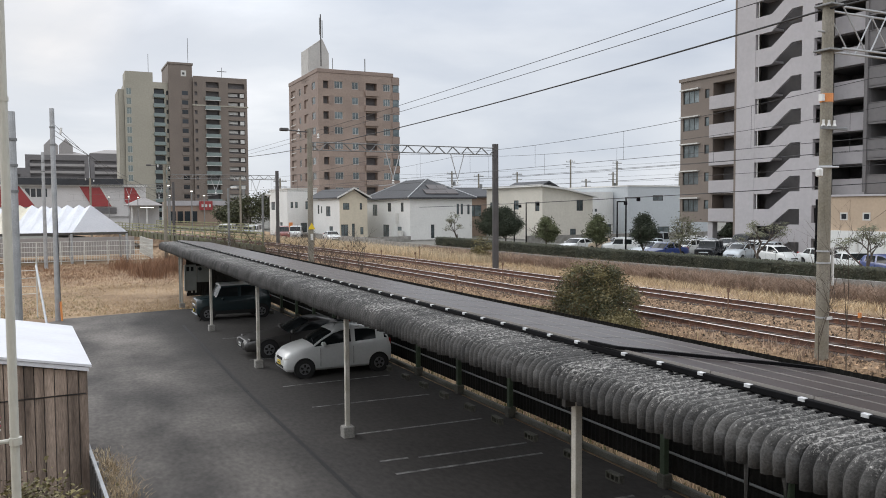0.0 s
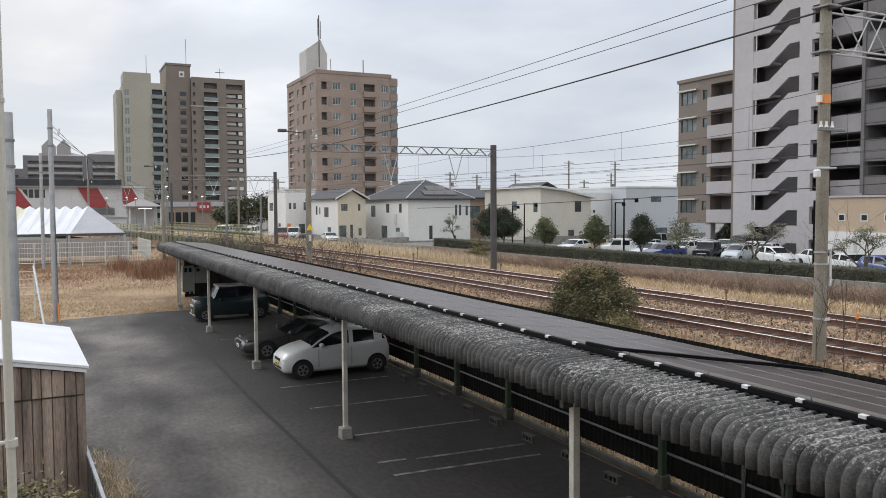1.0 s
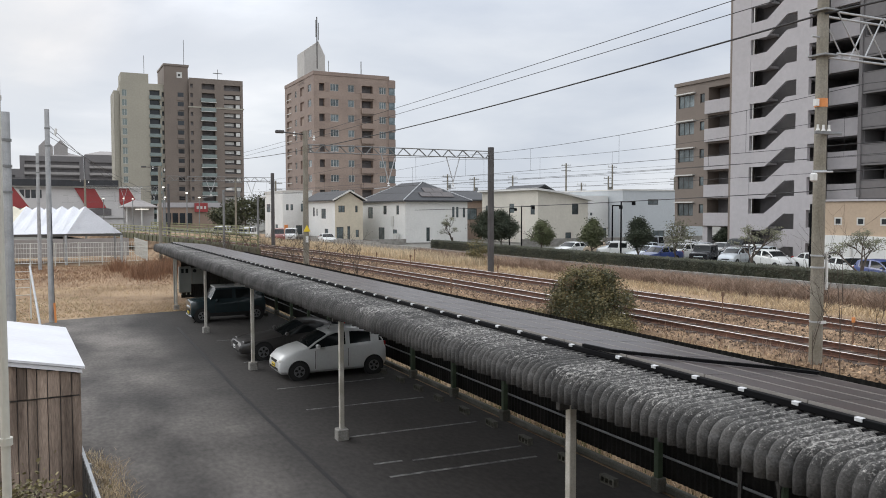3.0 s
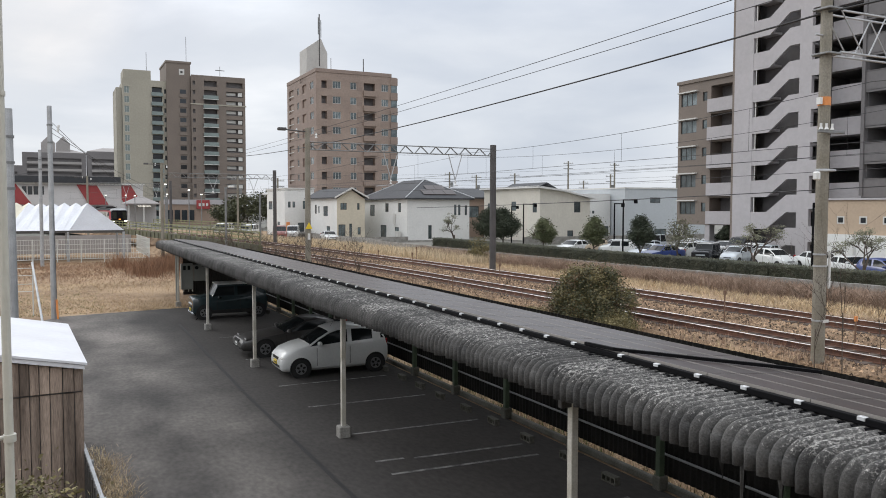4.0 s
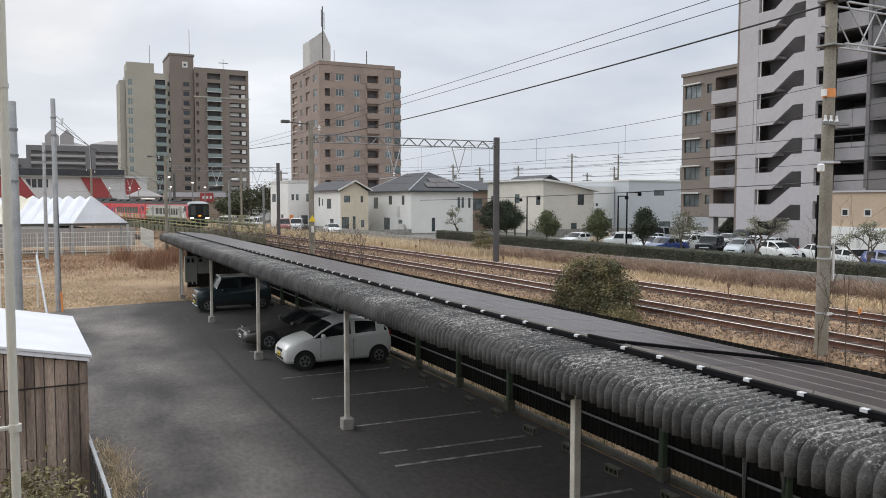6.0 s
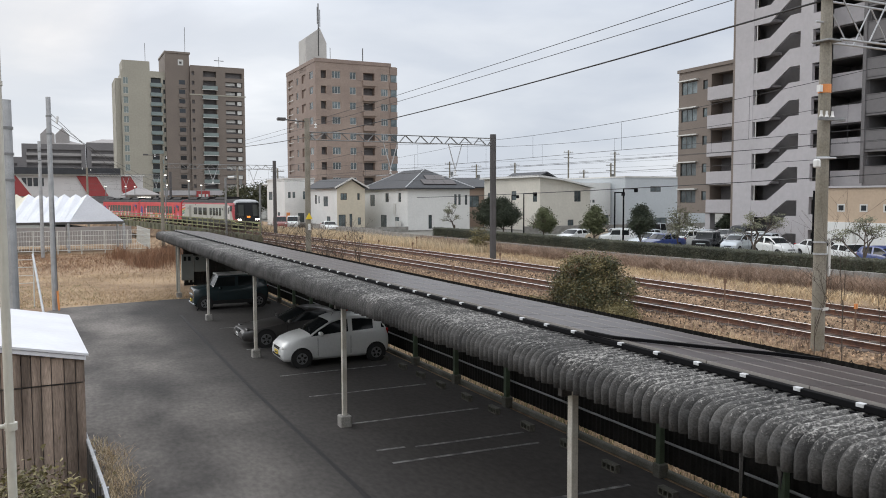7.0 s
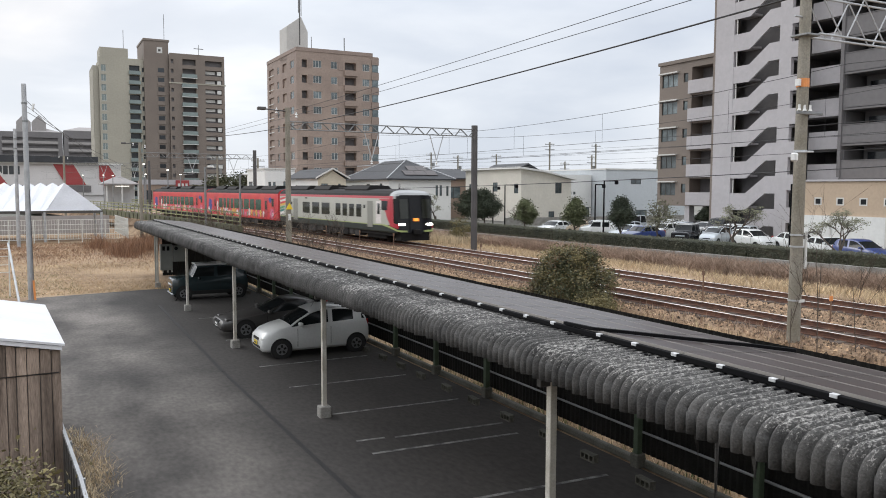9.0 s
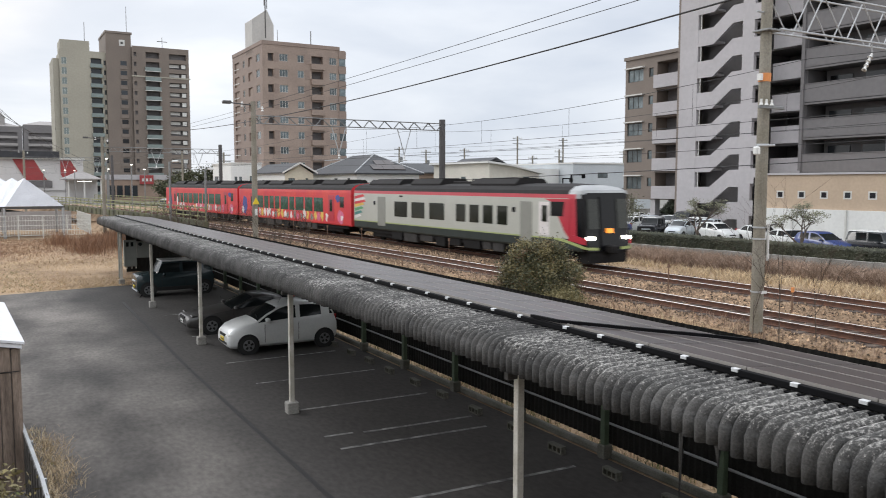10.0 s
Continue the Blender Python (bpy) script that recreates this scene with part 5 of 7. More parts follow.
def block(parent, name, x0, x1, y0, y1, z0, z1, material, bev=0.0):
    return part(name, cube(x0, x1, y0, y1, z0, z1, bev), M[material], parent)


def south(x, y, z):
    return pose(x, y, z)


def west(x, y, z):
    return pose(x, y, z, 0, 0, -90)


TOWN = 0.6


def tower_b():
    b = empty("apartment_building", pose(0, 0, 0), "pinkish brown tiled apartment tower with a pale roof turret", "building", "apartment buildings")
    X0, X1, Y0, Y1, H = 46.8, 64.0, 151.7, 173.0, 31.3
    S, W = south(X0, Y0, TOWN), west(X0, Y1, TOWN)
    rows = [1.3 + 3.0 * k for k in range(10)]
    sh, wh = [], []
    for z in rows:
        sh += [(1.1, 2.2, z - 0.1, z + 1.4, 0.9), (3.4, 5.1, z, z + 1.4), (7.1, 8.4, z, z + 1.4), (10.0, 12.4, z - 0.1, z + 1.45, 1.3), (13.8, 15.3, z, z + 1.4)]
        wh += [(1.6, 5.2, z - 0.5, z + 1.6, 1.0), (7.8, 9.2, z, z + 1.4), (11.8, 14.6, z - 0.2, z + 1.5, 0.5), (17.2, 19.6, z, z + 1.4)]
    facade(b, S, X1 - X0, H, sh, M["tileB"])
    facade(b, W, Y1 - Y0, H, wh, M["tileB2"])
    for z in rows:
        window(b, S, 3.4, 5.1, z, z + 1.4, n=3)
        window(b, S, 7.1, 8.4, z, z + 1.4)
        window(b, S, 13.8, 15.3, z, z + 1.4, n=3)
        window(b, W, 7.8, 9.2, z, z + 1.4)
        window(b, W, 17.2, 19.6, z, z + 1.4)
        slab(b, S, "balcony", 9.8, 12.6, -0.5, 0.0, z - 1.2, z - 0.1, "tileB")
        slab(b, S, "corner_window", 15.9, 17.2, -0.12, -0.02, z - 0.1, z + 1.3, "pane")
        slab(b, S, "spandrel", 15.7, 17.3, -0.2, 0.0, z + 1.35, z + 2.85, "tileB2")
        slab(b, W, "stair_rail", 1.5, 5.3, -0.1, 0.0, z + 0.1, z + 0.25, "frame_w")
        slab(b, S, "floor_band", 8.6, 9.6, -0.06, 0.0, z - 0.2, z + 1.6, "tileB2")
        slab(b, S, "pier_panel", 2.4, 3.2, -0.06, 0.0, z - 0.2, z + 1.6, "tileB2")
    block(b, "rear_wall", X0 + 0.3, X1, Y0 + 1.6, Y1, TOWN, TOWN + H - 0.05, "tileB")
    block(b, "parapet", X0 - 0.1, X1 - 1.2, Y0 - 0.1, Y0 + 0.2, TOWN + H, TOWN + H + 0.7, "tileB2")
    block(b, "west_parapet", X0 - 0.1, X0 + 0.2, Y0 + 0.2, Y1, TOWN + H, TOWN + H + 0.7, "tileB2")
    tur = part("roof_turret", extrude([(44.9, 31), (49.3, 31), (49.3, 36.9), (47.9, 39.8), (44.9, 37.6)], 158, 163, "y"), M["paleB"], b, "pale gabled roof turret")
    tur.location.x = 1.9
    mast = part("roof_mast", rod(bmesh.new(), (49.2, 157, 34), (49.2, 157, 44.4), 0.12), M["darksteel"], b)
    for z in (41.5, 43.2):
        part("antenna", rod(bmesh.new(), (48.95, 156.9, z - 1.2), (48.95, 156.9, z + 0.5), 0.09), M["steelgrey"], b)
        part("antenna", rod(bmesh.new(), (49.5, 156.9, z - 1.8), (49.5, 156.9, z), 0.09), M["steelgrey"], b)
    part("aerial", rod(bmesh.new(), (58.3, 156, 32), (58.3, 156, 36), 0.1), M["darksteel"], b)
    part("roof_box", cube(57.4, 60.5, 155, 157, 32, 33.0), M["steelgrey"], b)
    part("aerial", rod(bmesh.new(), (51.3, 156, 32), (51.3, 156, 35.6), 0.06), M["darksteel"], b)
    block(b, "base", X0 - 3.5, X0, Y0 + 1, Y0 + 12, TOWN, 7.6, "house_w")


def tower_a():
    b = empty("apartment_building", pose(0, 0, 0), "tall grey-brown apartment tower with a beige wing and balconies", "building", "apartment buildings")
    Y0 = 262.0
    # beige wing
    S = south(19.6, Y0, TOWN)
    z0s = [1.0 + 2.95 * k for k in range(15)]
    holes = [(0.6, 2.0, z + 0.4, z + 2.4) for z in z0s[:-1]] + [(8.6, 11.6, z + 1.0, z + 2.7, 1.2) for z in z0s[:-1]] + [(12.2, 12.9, z + 0.8, z + 2.2, 0.5) for z in z0s[:-1]]
    facade(b, S, 13.4, 44.0, holes, M["beigeA"], back=M["paledark"])
    block(b, "wing_core", 20, 33, Y0 + 1.5, Y0 + 16, TOWN, 44.5, "beigeA")
    block(b, "wing_roof", 20.0, 28.0, Y0 + 0.5, Y0 + 10, 44.6, 47.6, "beigeA")
    W = west(18.0, Y0 + 16, TOWN)
    facade(b, W, 15.0, 41.5, [(u, u + 2.2, z + 0.8, z + 2.2, 0.6) for z in z0s[:-1] for u in (3.0, 10.0)], M["beigeA"], back=M["paledark"])
    block(b, "wing_side", 18.05, 19.6, Y0 + 1.0, Y0 + 15.9, TOWN, 42.0, "beigeA")
    for z in z0s[:-1]:
        slab(b, S, "balcony", 8.4, 11.8, -0.7, 0.0, z - 0.1, z + 1.0, "glassA")
        window(b, S, 0.6, 2.0, z + 0.4, z + 2.4, n=2, pane="glassA")
    # tall brown core
    block(b, "core", 32.4, 39.6, Y0 - 1.0, Y0 + 15, TOWN, 50.4, "greyA")
    block(b, "core_cap", 32.2, 39.9, Y0 - 1.2, Y0 + 15, 50.4, 51.0, "brownC")
    block(b, "core_emblem", 36.2, 37.8, Y0 - 1.06, Y0 - 1.0, 46.8, 48.6, "frame_w")
    block(b, "core_emblem_mark", 36.6, 37.3, Y0 - 1.1, Y0 - 1.06, 47.3, 48.0, "frame_d")
    # brown block
    S2 = south(39.6, Y0 - 2.0, TOWN)
    W2 = 16.9
    holes = []
    for z in z0s:
        holes += [(4.0, 8.0, z + 0.7, z + 2.5, 1.4), (10.9, 16.1, z + 0.7, z + 2.4, 1.2), (0.5, 1.3, z + 1.0, z + 2.2, 0.5)]
    facade(b, S2, W2, 46.4, [q for q in holes if q[3] < 46.2], M["greyA"])
    block(b, "block_core", 39.7, 39.5 + W2, Y0 - 0.4, Y0 + 14, TOWN, 46.8, "greyA")
    for z in z0s[:-1]:
        slab(b, S2, "balcony", 3.7, 8.3, -0.8, 0.0, z - 0.35, z + 0.8, "glassA")
        slab(b, S2, "balcony_edge", 3.6, 8.4, -0.9, 0.0, z - 0.5, z - 0.35, "frame_w")
        slab(b, S2, "pillar_panel", 14.6, 15.9, 0.15, 0.35, z + 1.0, z + 2.2, "frame_w")
        slab(b, S2, "lintel", 11.0, 14.0, 0.9, 1.1, z + 1.3, z + 2.2, "frame_w")
        slab(b, S2, "stair_opening", -3.2, -1.4, 0.96, 0.985, z + 1.0, z + 2.3, "paledark")
        slab(b, S2, "stair_ledge", -3.4, -1.2, 0.8, 0.985, z - 0.2, z + 0.9, "brownC")
    block(b, "belt", 39.4, 56.8, Y0 - 2.15, Y0 - 2.0, 37.7, 38.1, "beigeA")
    for x, z, h in ((27, 47.6, 6), (39, 51, 8.5), (49.5, 47, 4)):
        part("aerial", rod(bmesh.new(), (x, Y0 + 3, z), (x, Y0 + 3, z + h), 0.07), M["darksteel"], b)
    part("aerial_arms", cube(48, 51, Y0 + 3, Y0 + 3.1, 49.6, 49.8), M["darksteel"], b)


def building_c():
    b = empty("apartment_building", pose(0, 0, 0), "brown tiled low apartment block with pale balconies", "building", "apartment buildings")
    X, Yn, Ys, H = 62.0, 67.3, 58.9, 18.0
    W = west(X, Yn, TOWN)
    floors = [3.9 + 2.92 * k for k in range(5)]
    holes = []
    for f in floors:
        holes += [(0.4, 2.75, f, f + 1.35), (3.6, 4.25, f + 0.3, f + 1.25), (4.8, 7.9, f + 0.35, f + 1.75, 1.6)]
    F = west(X, Yn, TOWN + 2.8)
    facade(b, F, Yn - Ys, H - 2.8, [(q[0], q[1], q[2] - 2.8, q[3] - 2.8, *q[4:]) for q in holes], M["brownC"])
    for f in floors:
        z = f - 2.8
        window(b, F, 0.4, 2.75, z, z + 1.35, n=3, frame_mat="frame_d")
        window(b, F, 3.6, 4.25, z + 0.3, z + 1.25, n=1, frame_mat="frame_d")
        slab(b, F, "awning", 0.15, 2.95, -0.35, 0.0, z + 1.42, z + 1.55, "frame_w")
        slab(b, F, "balcony", 4.6, 8.1, -0.35, 0.0, z - 1.0, z + 0.35, "greyD")
    block(b, "body", X + 1.7, X + 16, Ys - 6, Yn, TOWN + 2.8, TOWN + H - 0.05, "brownC")
    block(b, "roof_edge", X - 0.15, X + 16, Ys - 3, Yn + 0.15, TOWN + H, TOWN + H + 0.35, "brownC")
    for y in (66.9, 63.0, 59.3):
        block(b, "pillar", X + 0.1, X + 0.8, y - 0.5, y + 0.2, TOWN, TOWN + 2.8, "greyD")
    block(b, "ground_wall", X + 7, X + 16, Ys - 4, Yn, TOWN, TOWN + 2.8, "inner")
    part("roof_rail", cube(X + 3, X + 3.1, 59, 63, TOWN + H + 0.8, TOWN + H + 0.9), M["frame_w"], b)


def building_d():
    b = empty("apartment_building", pose(0, 0, 0), "tall pale grey apartment block with an open zigzag stairway", "building", "apartment buildings")
    X, H = 58.5, 36.0
    block(b, "stair_wall", X, X + 0.3, 53.8, 56.0, TOWN, H, "greyD")
    block(b, "edge_pier", X + 0.05, X + 4, 56.0, 56.3, TOWN, H, "brownC")
    block(b, "stair_pier", X, X + 0.35, 47.45, 48.7, TOWN, H, "greyD")
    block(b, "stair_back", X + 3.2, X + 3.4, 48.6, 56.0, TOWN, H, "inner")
    block(b, "stair_core", X + 3.4, X + 16, 48.6, 58.9, TOWN, H, "darkD")
    block(b, "newel", X + 1.6, X + 1.8, 48.7, 53.8, TOWN, H, "darkD")
    for k in range(-1, 10):
        z = 4.8 + 2.93 * k
        pts = [(53.8, z - 1.55), (52.0, z - 1.55), (49.8, z), (48.7, z), (48.7, z + 1.55), (49.8, z + 1.55), (52.0, z), (53.8, z)]
        if k == -1:
            pts = [(53.8, TOWN), (52.3, TOWN), (49.8, z), (48.7, z), (48.7, z + 1.55), (49.8, z + 1.55), (52.0, z), (53.8, z)]
        part("stair_parapet", extrude(pts, X + 0.02, X + 0.22, "x"), M["greyD"], b)
        part("landing", cube(X + 0.2, X + 3.2, 52.0, 53.8, z - 1.4, z - 1.2), M["greyD"], b)
        part("landing", cube(X + 0.2, X + 3.2, 48.7, 49.8, z + 0.05, z + 0.25), M["greyD"], b)
        part("stair_bar", cube(X + 0.05, X + 0.12, 53.45, 53.52, z, z + 1.4), M["frame_w"], b)
    # passage wall beside the stairs: square openings, then galleries with pale parapets set back
    block(b, "jamb", X, X + 0.35, 46.15, 46.4, TOWN, H, "greyD")
    for k in range(-2, 10):
        z = 9.3 + 2.85 * k
        part("side_parapet", cube(X, X + 0.25, 46.4, 47.45, z - 1.35, z), M["greyD"], b)
        z = 8.6 + 2.76 * k
        part("gallery_parapet", cube(60.5, 60.75, 43.8, 47.0, max(z, TOWN), z + 1.5), M["greyD"], b)
        part("gallery_floor", cube(60.75, 64.9, 43.8, 48.6, z - 0.1, z + 0.1), M["darkD"], b)
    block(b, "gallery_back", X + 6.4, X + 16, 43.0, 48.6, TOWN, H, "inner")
    # the wing with long grey balconies
    for k in range(0, 11):
        z = 6.0 + 2.93 * k
        part("balcony", cube(X + 1.5, X + 1.75, 20, 43.6, z, z + 1.55), M["darkD"], b)
        part("balcony_floor", cube(X + 1.5, X + 4.0, 20, 43.6, z - 0.15, z + 0.05), M["darkD"], b)
        part("balcony_coping", cube(X + 1.46, X + 1.79, 20, 43.6, z + 1.55, z + 1.6), M["darkD"], b)
        for j, y in enumerate((41.6, 38.5, 34.2, 30.4, 26.2)):
            part("window", cube(X + 3.72, X + 3.8, y - 1.0, y + 1.0, z + 0.3, z + 2.3), M["paledark"], b)
        for y in (43.5, 36.3, 28.4, 20.2):
            part("balcony_pier", cube(X + 1.8, X + 3.9, y - 0.12, y + 0.12, z + 0.05, z + 2.78), M["darkD"], b)
    block(b, "wing_wall", X + 3.8, X + 16, 20, 43.0, TOWN, H, "darkD")
    block(b, "end_wall", X + 1.4, X + 6.3, 43.45, 43.75, 6.2, H, "darkD")
    # low beige building in front of the wing
    a = empty("low_building", pose(0, 0, 0), "low beige hall with a white lower wall and small square windows", "building")
    F = west(56.0, 44.0, 3.1)
    wins = [(1.3 + 1.95 * k, 1.9 + 1.95 * k, 0.85, 1.4, 0.12) for k in range(10)]
    facade(a, F, 24.0, 2.7, wins, M["beige"])
    for q in wins:
        window(a, F, q[0] - 0.03, q[1] + 0.03, q[2] - 0.03, q[3] + 0.03, deep=0.06, n=1, pane="paledark", bar=0.1)
    block(a, "coping", 55.85, 57.3, 20, 44.1, 5.8, 5.95, "greyD")
    block(a, "lower_wall", 55.8, 56.1, 20, 44.0, TOWN, 3.1, "house_w")
    block(a, "hall", 56.2, 59.8, 20, 43.9, TOWN, 5.75, "beige")
    for k in range(5):
        block(a, "downpipe", 55.7, 55.8, 41.0 - 4.6 * k, 41.12 - 4.6 * k, TOWN, 3.1, "frame_w")


def gable_roof(x0, x1, y0, y1, z, rise, axis="x", over=0.4, t=0.18):
    """A pitched roof whose ridge runs along an axis."""
    if axis == "x":
        m = (y0 + y1) / 2
        return extrude([(y0 - over, z), (m, z + rise), (y1 + over, z), (y1 + over, z - t), (m, z + rise - t), (y0 - over, z - t)], x0 - over, x1 + over, "x")
    m = (x0 + x1) / 2
    return extrude([(x0 - over, z), (m, z + rise), (x1 + over, z), (x1 + over, z - t), (m, z + rise - t), (x0 - over, z - t)], y0 - over, y1 + over, "y")


def hip_roof(x0, x1, y0, y1, z, rise, over=0.5):
    bm = bmesh.new()
    x0, x1, y0, y1 = x0 - over, x1 + over, y0 - over, y1 + over
    d = (y1 - y0) / 2 if (x1 - x0) >= (y1 - y0) else (x1 - x0) / 2
    if x1 - x0 >= y1 - y0:
        r = [(x0 + d, (y0 + y1) / 2), (x1 - d, (y0 + y1) / 2)]
    else:
        r = [((x0 + x1) / 2, y0 + d), ((x0 + x1) / 2, y1 - d)]
    lo = [bm.verts.new((x, y, z)) for x, y in ((x0, y0), (x1, y0), (x1, y1), (x0, y1))]
    lb = [bm.verts.new((x, y, z - 0.18)) for x, y in ((x0, y0), (x1, y0), (x1, y1), (x0, y1))]
    a, b = bm.verts.new((*r[0], z + rise)), bm.verts.new((*r[1], z + rise))
    if x1 - x0 >= y1 - y0:
        fs = [(lo[0], lo[1], b, a), (lo[1], lo[2], b), (lo[2], lo[3], a, b), (lo[3], lo[0], a)]
    else:
        fs = [(lo[0], lo[1], a), (lo[1], lo[2], b, a), (lo[2], lo[3], b), (lo[3], lo[0], a, b)]
    for f in fs:
        bm.faces.new(f)
    for i in range(4):
        bm.faces.new((lb[i], lb[(i + 1) % 4], lo[(i + 1) % 4], lo[i]))
    bm.faces.new(list(reversed(lb)))
    bmesh.ops.recalc_face_normals(bm, faces=bm.faces[:])
    return bm


def house_walls(h, x0, x1, y0, y1, z1, material, south_w, west_w, west_material=None):
    """South and west walls with windows, plain ones behind. Windows: (u0, u1, v0, v1)."""
    S, W = south(x0, y0, TOWN), west(x0, y1, TOWN)
    facade(h, S, x1 - x0, z1 - TOWN, south_w, M[material], deep=0.12)
    facade(h, W, y1 - y0, z1 - TOWN, west_w, M[west_material or material], deep=0.12)
    for q in south_w:
        window(h, S, *q, deep=0.12, n=2 if q[1] - q[0] > 0.7 else 1, frame_mat="frame_d")
    for q in west_w:
        window(h, W, *q, deep=0.12, n=2 if q[1] - q[0] > 0.7 else 1, frame_mat="frame_d")
    block(h, "core", x0 + 0.14, x1, y0 + 0.14, y1, TOWN, z1 - 0.02, material)
    block(h, "plinth", x0 - 0.03, x1, y0 - 0.03, y1, TOWN - 0.1, TOWN + 0.35, "concrete")


def houses():
    tw = "two-storey house"
    h = empty("house", pose(0, 0, 0), "white two-storey house with a dark hipped roof and solar panels", "house", "houses")
    x0, x1, y0, y1 = 41.1, 50.2, 94.0, 110.0
    house_walls(h, x0, x1, y0, y1, 6.4, "house_w", [(3.0, 3.5, 0.5, 2.3), (6.8, 7.15, 3.6, 5.0), (7.4, 7.75, 3.6, 5.0), (8.4, 8.75, 3.6, 4.9)], [(2.6, 4.4, 3.4, 5.0), (8.4, 9.6, 4.0, 5.2), (13.0, 13.9, 4.0, 5.2), (6.6, 8.8, 0.5, 2.2), (11.8, 13.2, 0.6, 2.0)])
    part("roof", hip_roof(x0, x1, y0, y1, 6.45, 2.6), M["roof_d"], h, "dark grey tiled hipped roof")
    for k, (xa, xb, ya, yb) in enumerate(((43.6, 45.2, 94.3, 95.5), (45.24, 46.8, 94.3, 95.5), (46.84, 48.4, 94.3, 95.5), (44.6, 46.0, 95.55, 96.7), (46.04, 47.4, 95.55, 96.7))):
        za, zb = 6.45 + (ya - 93.5) * 0.515, 6.45 + (yb - 93.5) * 0.515
        part("roof_panel", extrude([(ya, za + 0.06), (yb, zb + 0.06), (yb, zb + 0.12), (ya, za + 0.12)], xa, xb, "x"), M["panel"], h, "dark solar panel on the roof")
    for cx, cy, rx, ry in ((40.6, 93.5, 45.65, 98.55), (50.7, 93.5, 45.65, 98.55), (40.6, 110.5, 45.65, 105.45)):
        part("hip_cap", rod(bmesh.new(), (cx, cy, 6.46), (rx, ry, 9.06), 0.085, n=6), M["steel"], h, "pale ridge cap")
    block(h, "heat_pump", x0 - 0.7, x0 - 0.3, 95.5, 96.5, TOWN, TOWN + 1.5, "frame_w")
    block(h, "meter_box", x0 - 0.15, x0, 97.8, 98.5, 3.0, 4.4, "frame_w")
    h = empty("house", pose(0, 0, 0), "cream and yellowish two-storey house with a grey gabled roof", "house", "houses")
    house_walls(h, 34.4, 38.4, 102.4, 116.0, 6.4, "house_y", [(0.5, 1.4, 4.3, 5.2), (2.9, 3.25, 4.3, 5.2), (0.2, 1.2, 0.4, 2.3), (1.75, 2.15, 0.3, 2.4), (2.95, 3.4, 0.9, 1.9)], [(3.6, 4.4, 3.7, 5.0), (5.2, 5.8, 3.8, 4.8), (7.6, 9.6, 3.4, 4.8), (9.0, 10.6, 0.5, 2.0)], "house_w")
    part("roof", gable_roof(34.4, 38.4, 102.4, 116.0, 6.6, 1.3, "y"), M["roof_d"], h, "dark grey gabled roof with a pale verge")
    part("gable_wall", extrude([(34.4, 6.38), (38.4, 6.38), (36.4, 7.65)], 102.42, 102.6, "y"), M["house_y"], h)
    part("verge", extrude([(33.95, 6.4), (36.4, 7.72), (38.85, 6.4), (38.85, 6.62), (36.4, 7.95), (33.95, 6.62)], 101.85, 101.98, "y"), M["frame_w"], h)
    h = empty("house", pose(0, 0, 0), "white flat-roofed two-storey house", "house", "houses")
    house_walls(h, 31.4, 36.0, 118.0, 129.0, 8.0, "house_w", [(0.5, 0.9, 4.6, 5.5), (1.2, 1.6, 4.6, 5.5), (2.8, 3.6, 4.4, 5.6), (2.0, 3.0, 0.9, 2.3)], [(1.0, 3.5, 4.3, 5.6), (6.5, 8.0, 1.0, 2.4)])
    block(h, "coping", 31.3, 36.1, 117.9, 129.1, 8.0, 8.2, "frame_w")
    block(h, "entrance", 31.6, 32.1, 117.8, 117.96, TOWN, 3.0, "orange")
    h = empty("house", pose(0, 0, 0), "brown two-storey house behind others", "house", "houses")
    house_walls(h, 52.5, 60.0, 101, 110, 6.6, "house_br", [(0.8, 3.0, 3.2, 4.8), (4.5, 6.5, 3.2, 4.8)], [(1, 3, 3.2, 4.6)])
    part("roof", gable_roof(52.5, 60, 101, 110, 6.7, 1.4, "x"), M["roof_d"], h)
    h = empty("house", pose(0, 0, 0), "large beige two-storey house with a low sloping roof", "house", "houses")
    x0, x1, y0, y1 = 54.7, 62.4, 83.7, 98.0
    house_walls(h, x0, x1, y0, y1, 6.35, "house", [(5.2, 6.2, 4.0, 5.4), (4.2, 5.1, 0.5, 1.7)], [(1.0, 3.2, 3.6, 5.2), (7.4, 8.6, 4.2, 5.4), (12.6, 13.6, 4.0, 5.2)])
    part("roof", extrude([(54.2, 7.95), (58.0, 7.5), (63.0, 6.5), (63.0, 6.3), (58, 7.28), (54.2, 7.7)], y0 - 0.5, y1 + 0.5, "y"), M["house_w"], h, "pale low-pitched metal roof")
    for yw in (y0 + 0.02, y1 - 0.2):
        part("gable_wall", extrude([(54.7, 6.33), (62.4, 6.33), (58.0, 7.3), (54.7, 7.68)], yw, yw + 0.18, "y"), M["house"], h)
    part("upper_wall", cube(54.72, 54.9, y0 + 0.2, y1 - 0.2, 6.34, 7.66), M["house"], h)
    part("upper_roof", gable_roof(56.5, 61.5, 89, 97, 7.2, 1.4, "y"), M["roof_d"], h)
    h = empty("house", pose(0, 0, 0), "pale grey two-storey house with flat roof edges", "house", "houses")
    house_walls(h, 72.0, 82.0, 88.5, 104.0, 7.9, "house_b", [(4.5, 6.4, 5.3, 6.1), (5.5, 7.6, 0.6, 1.6)], [(2.0, 4.0, 4.2, 5.4)])
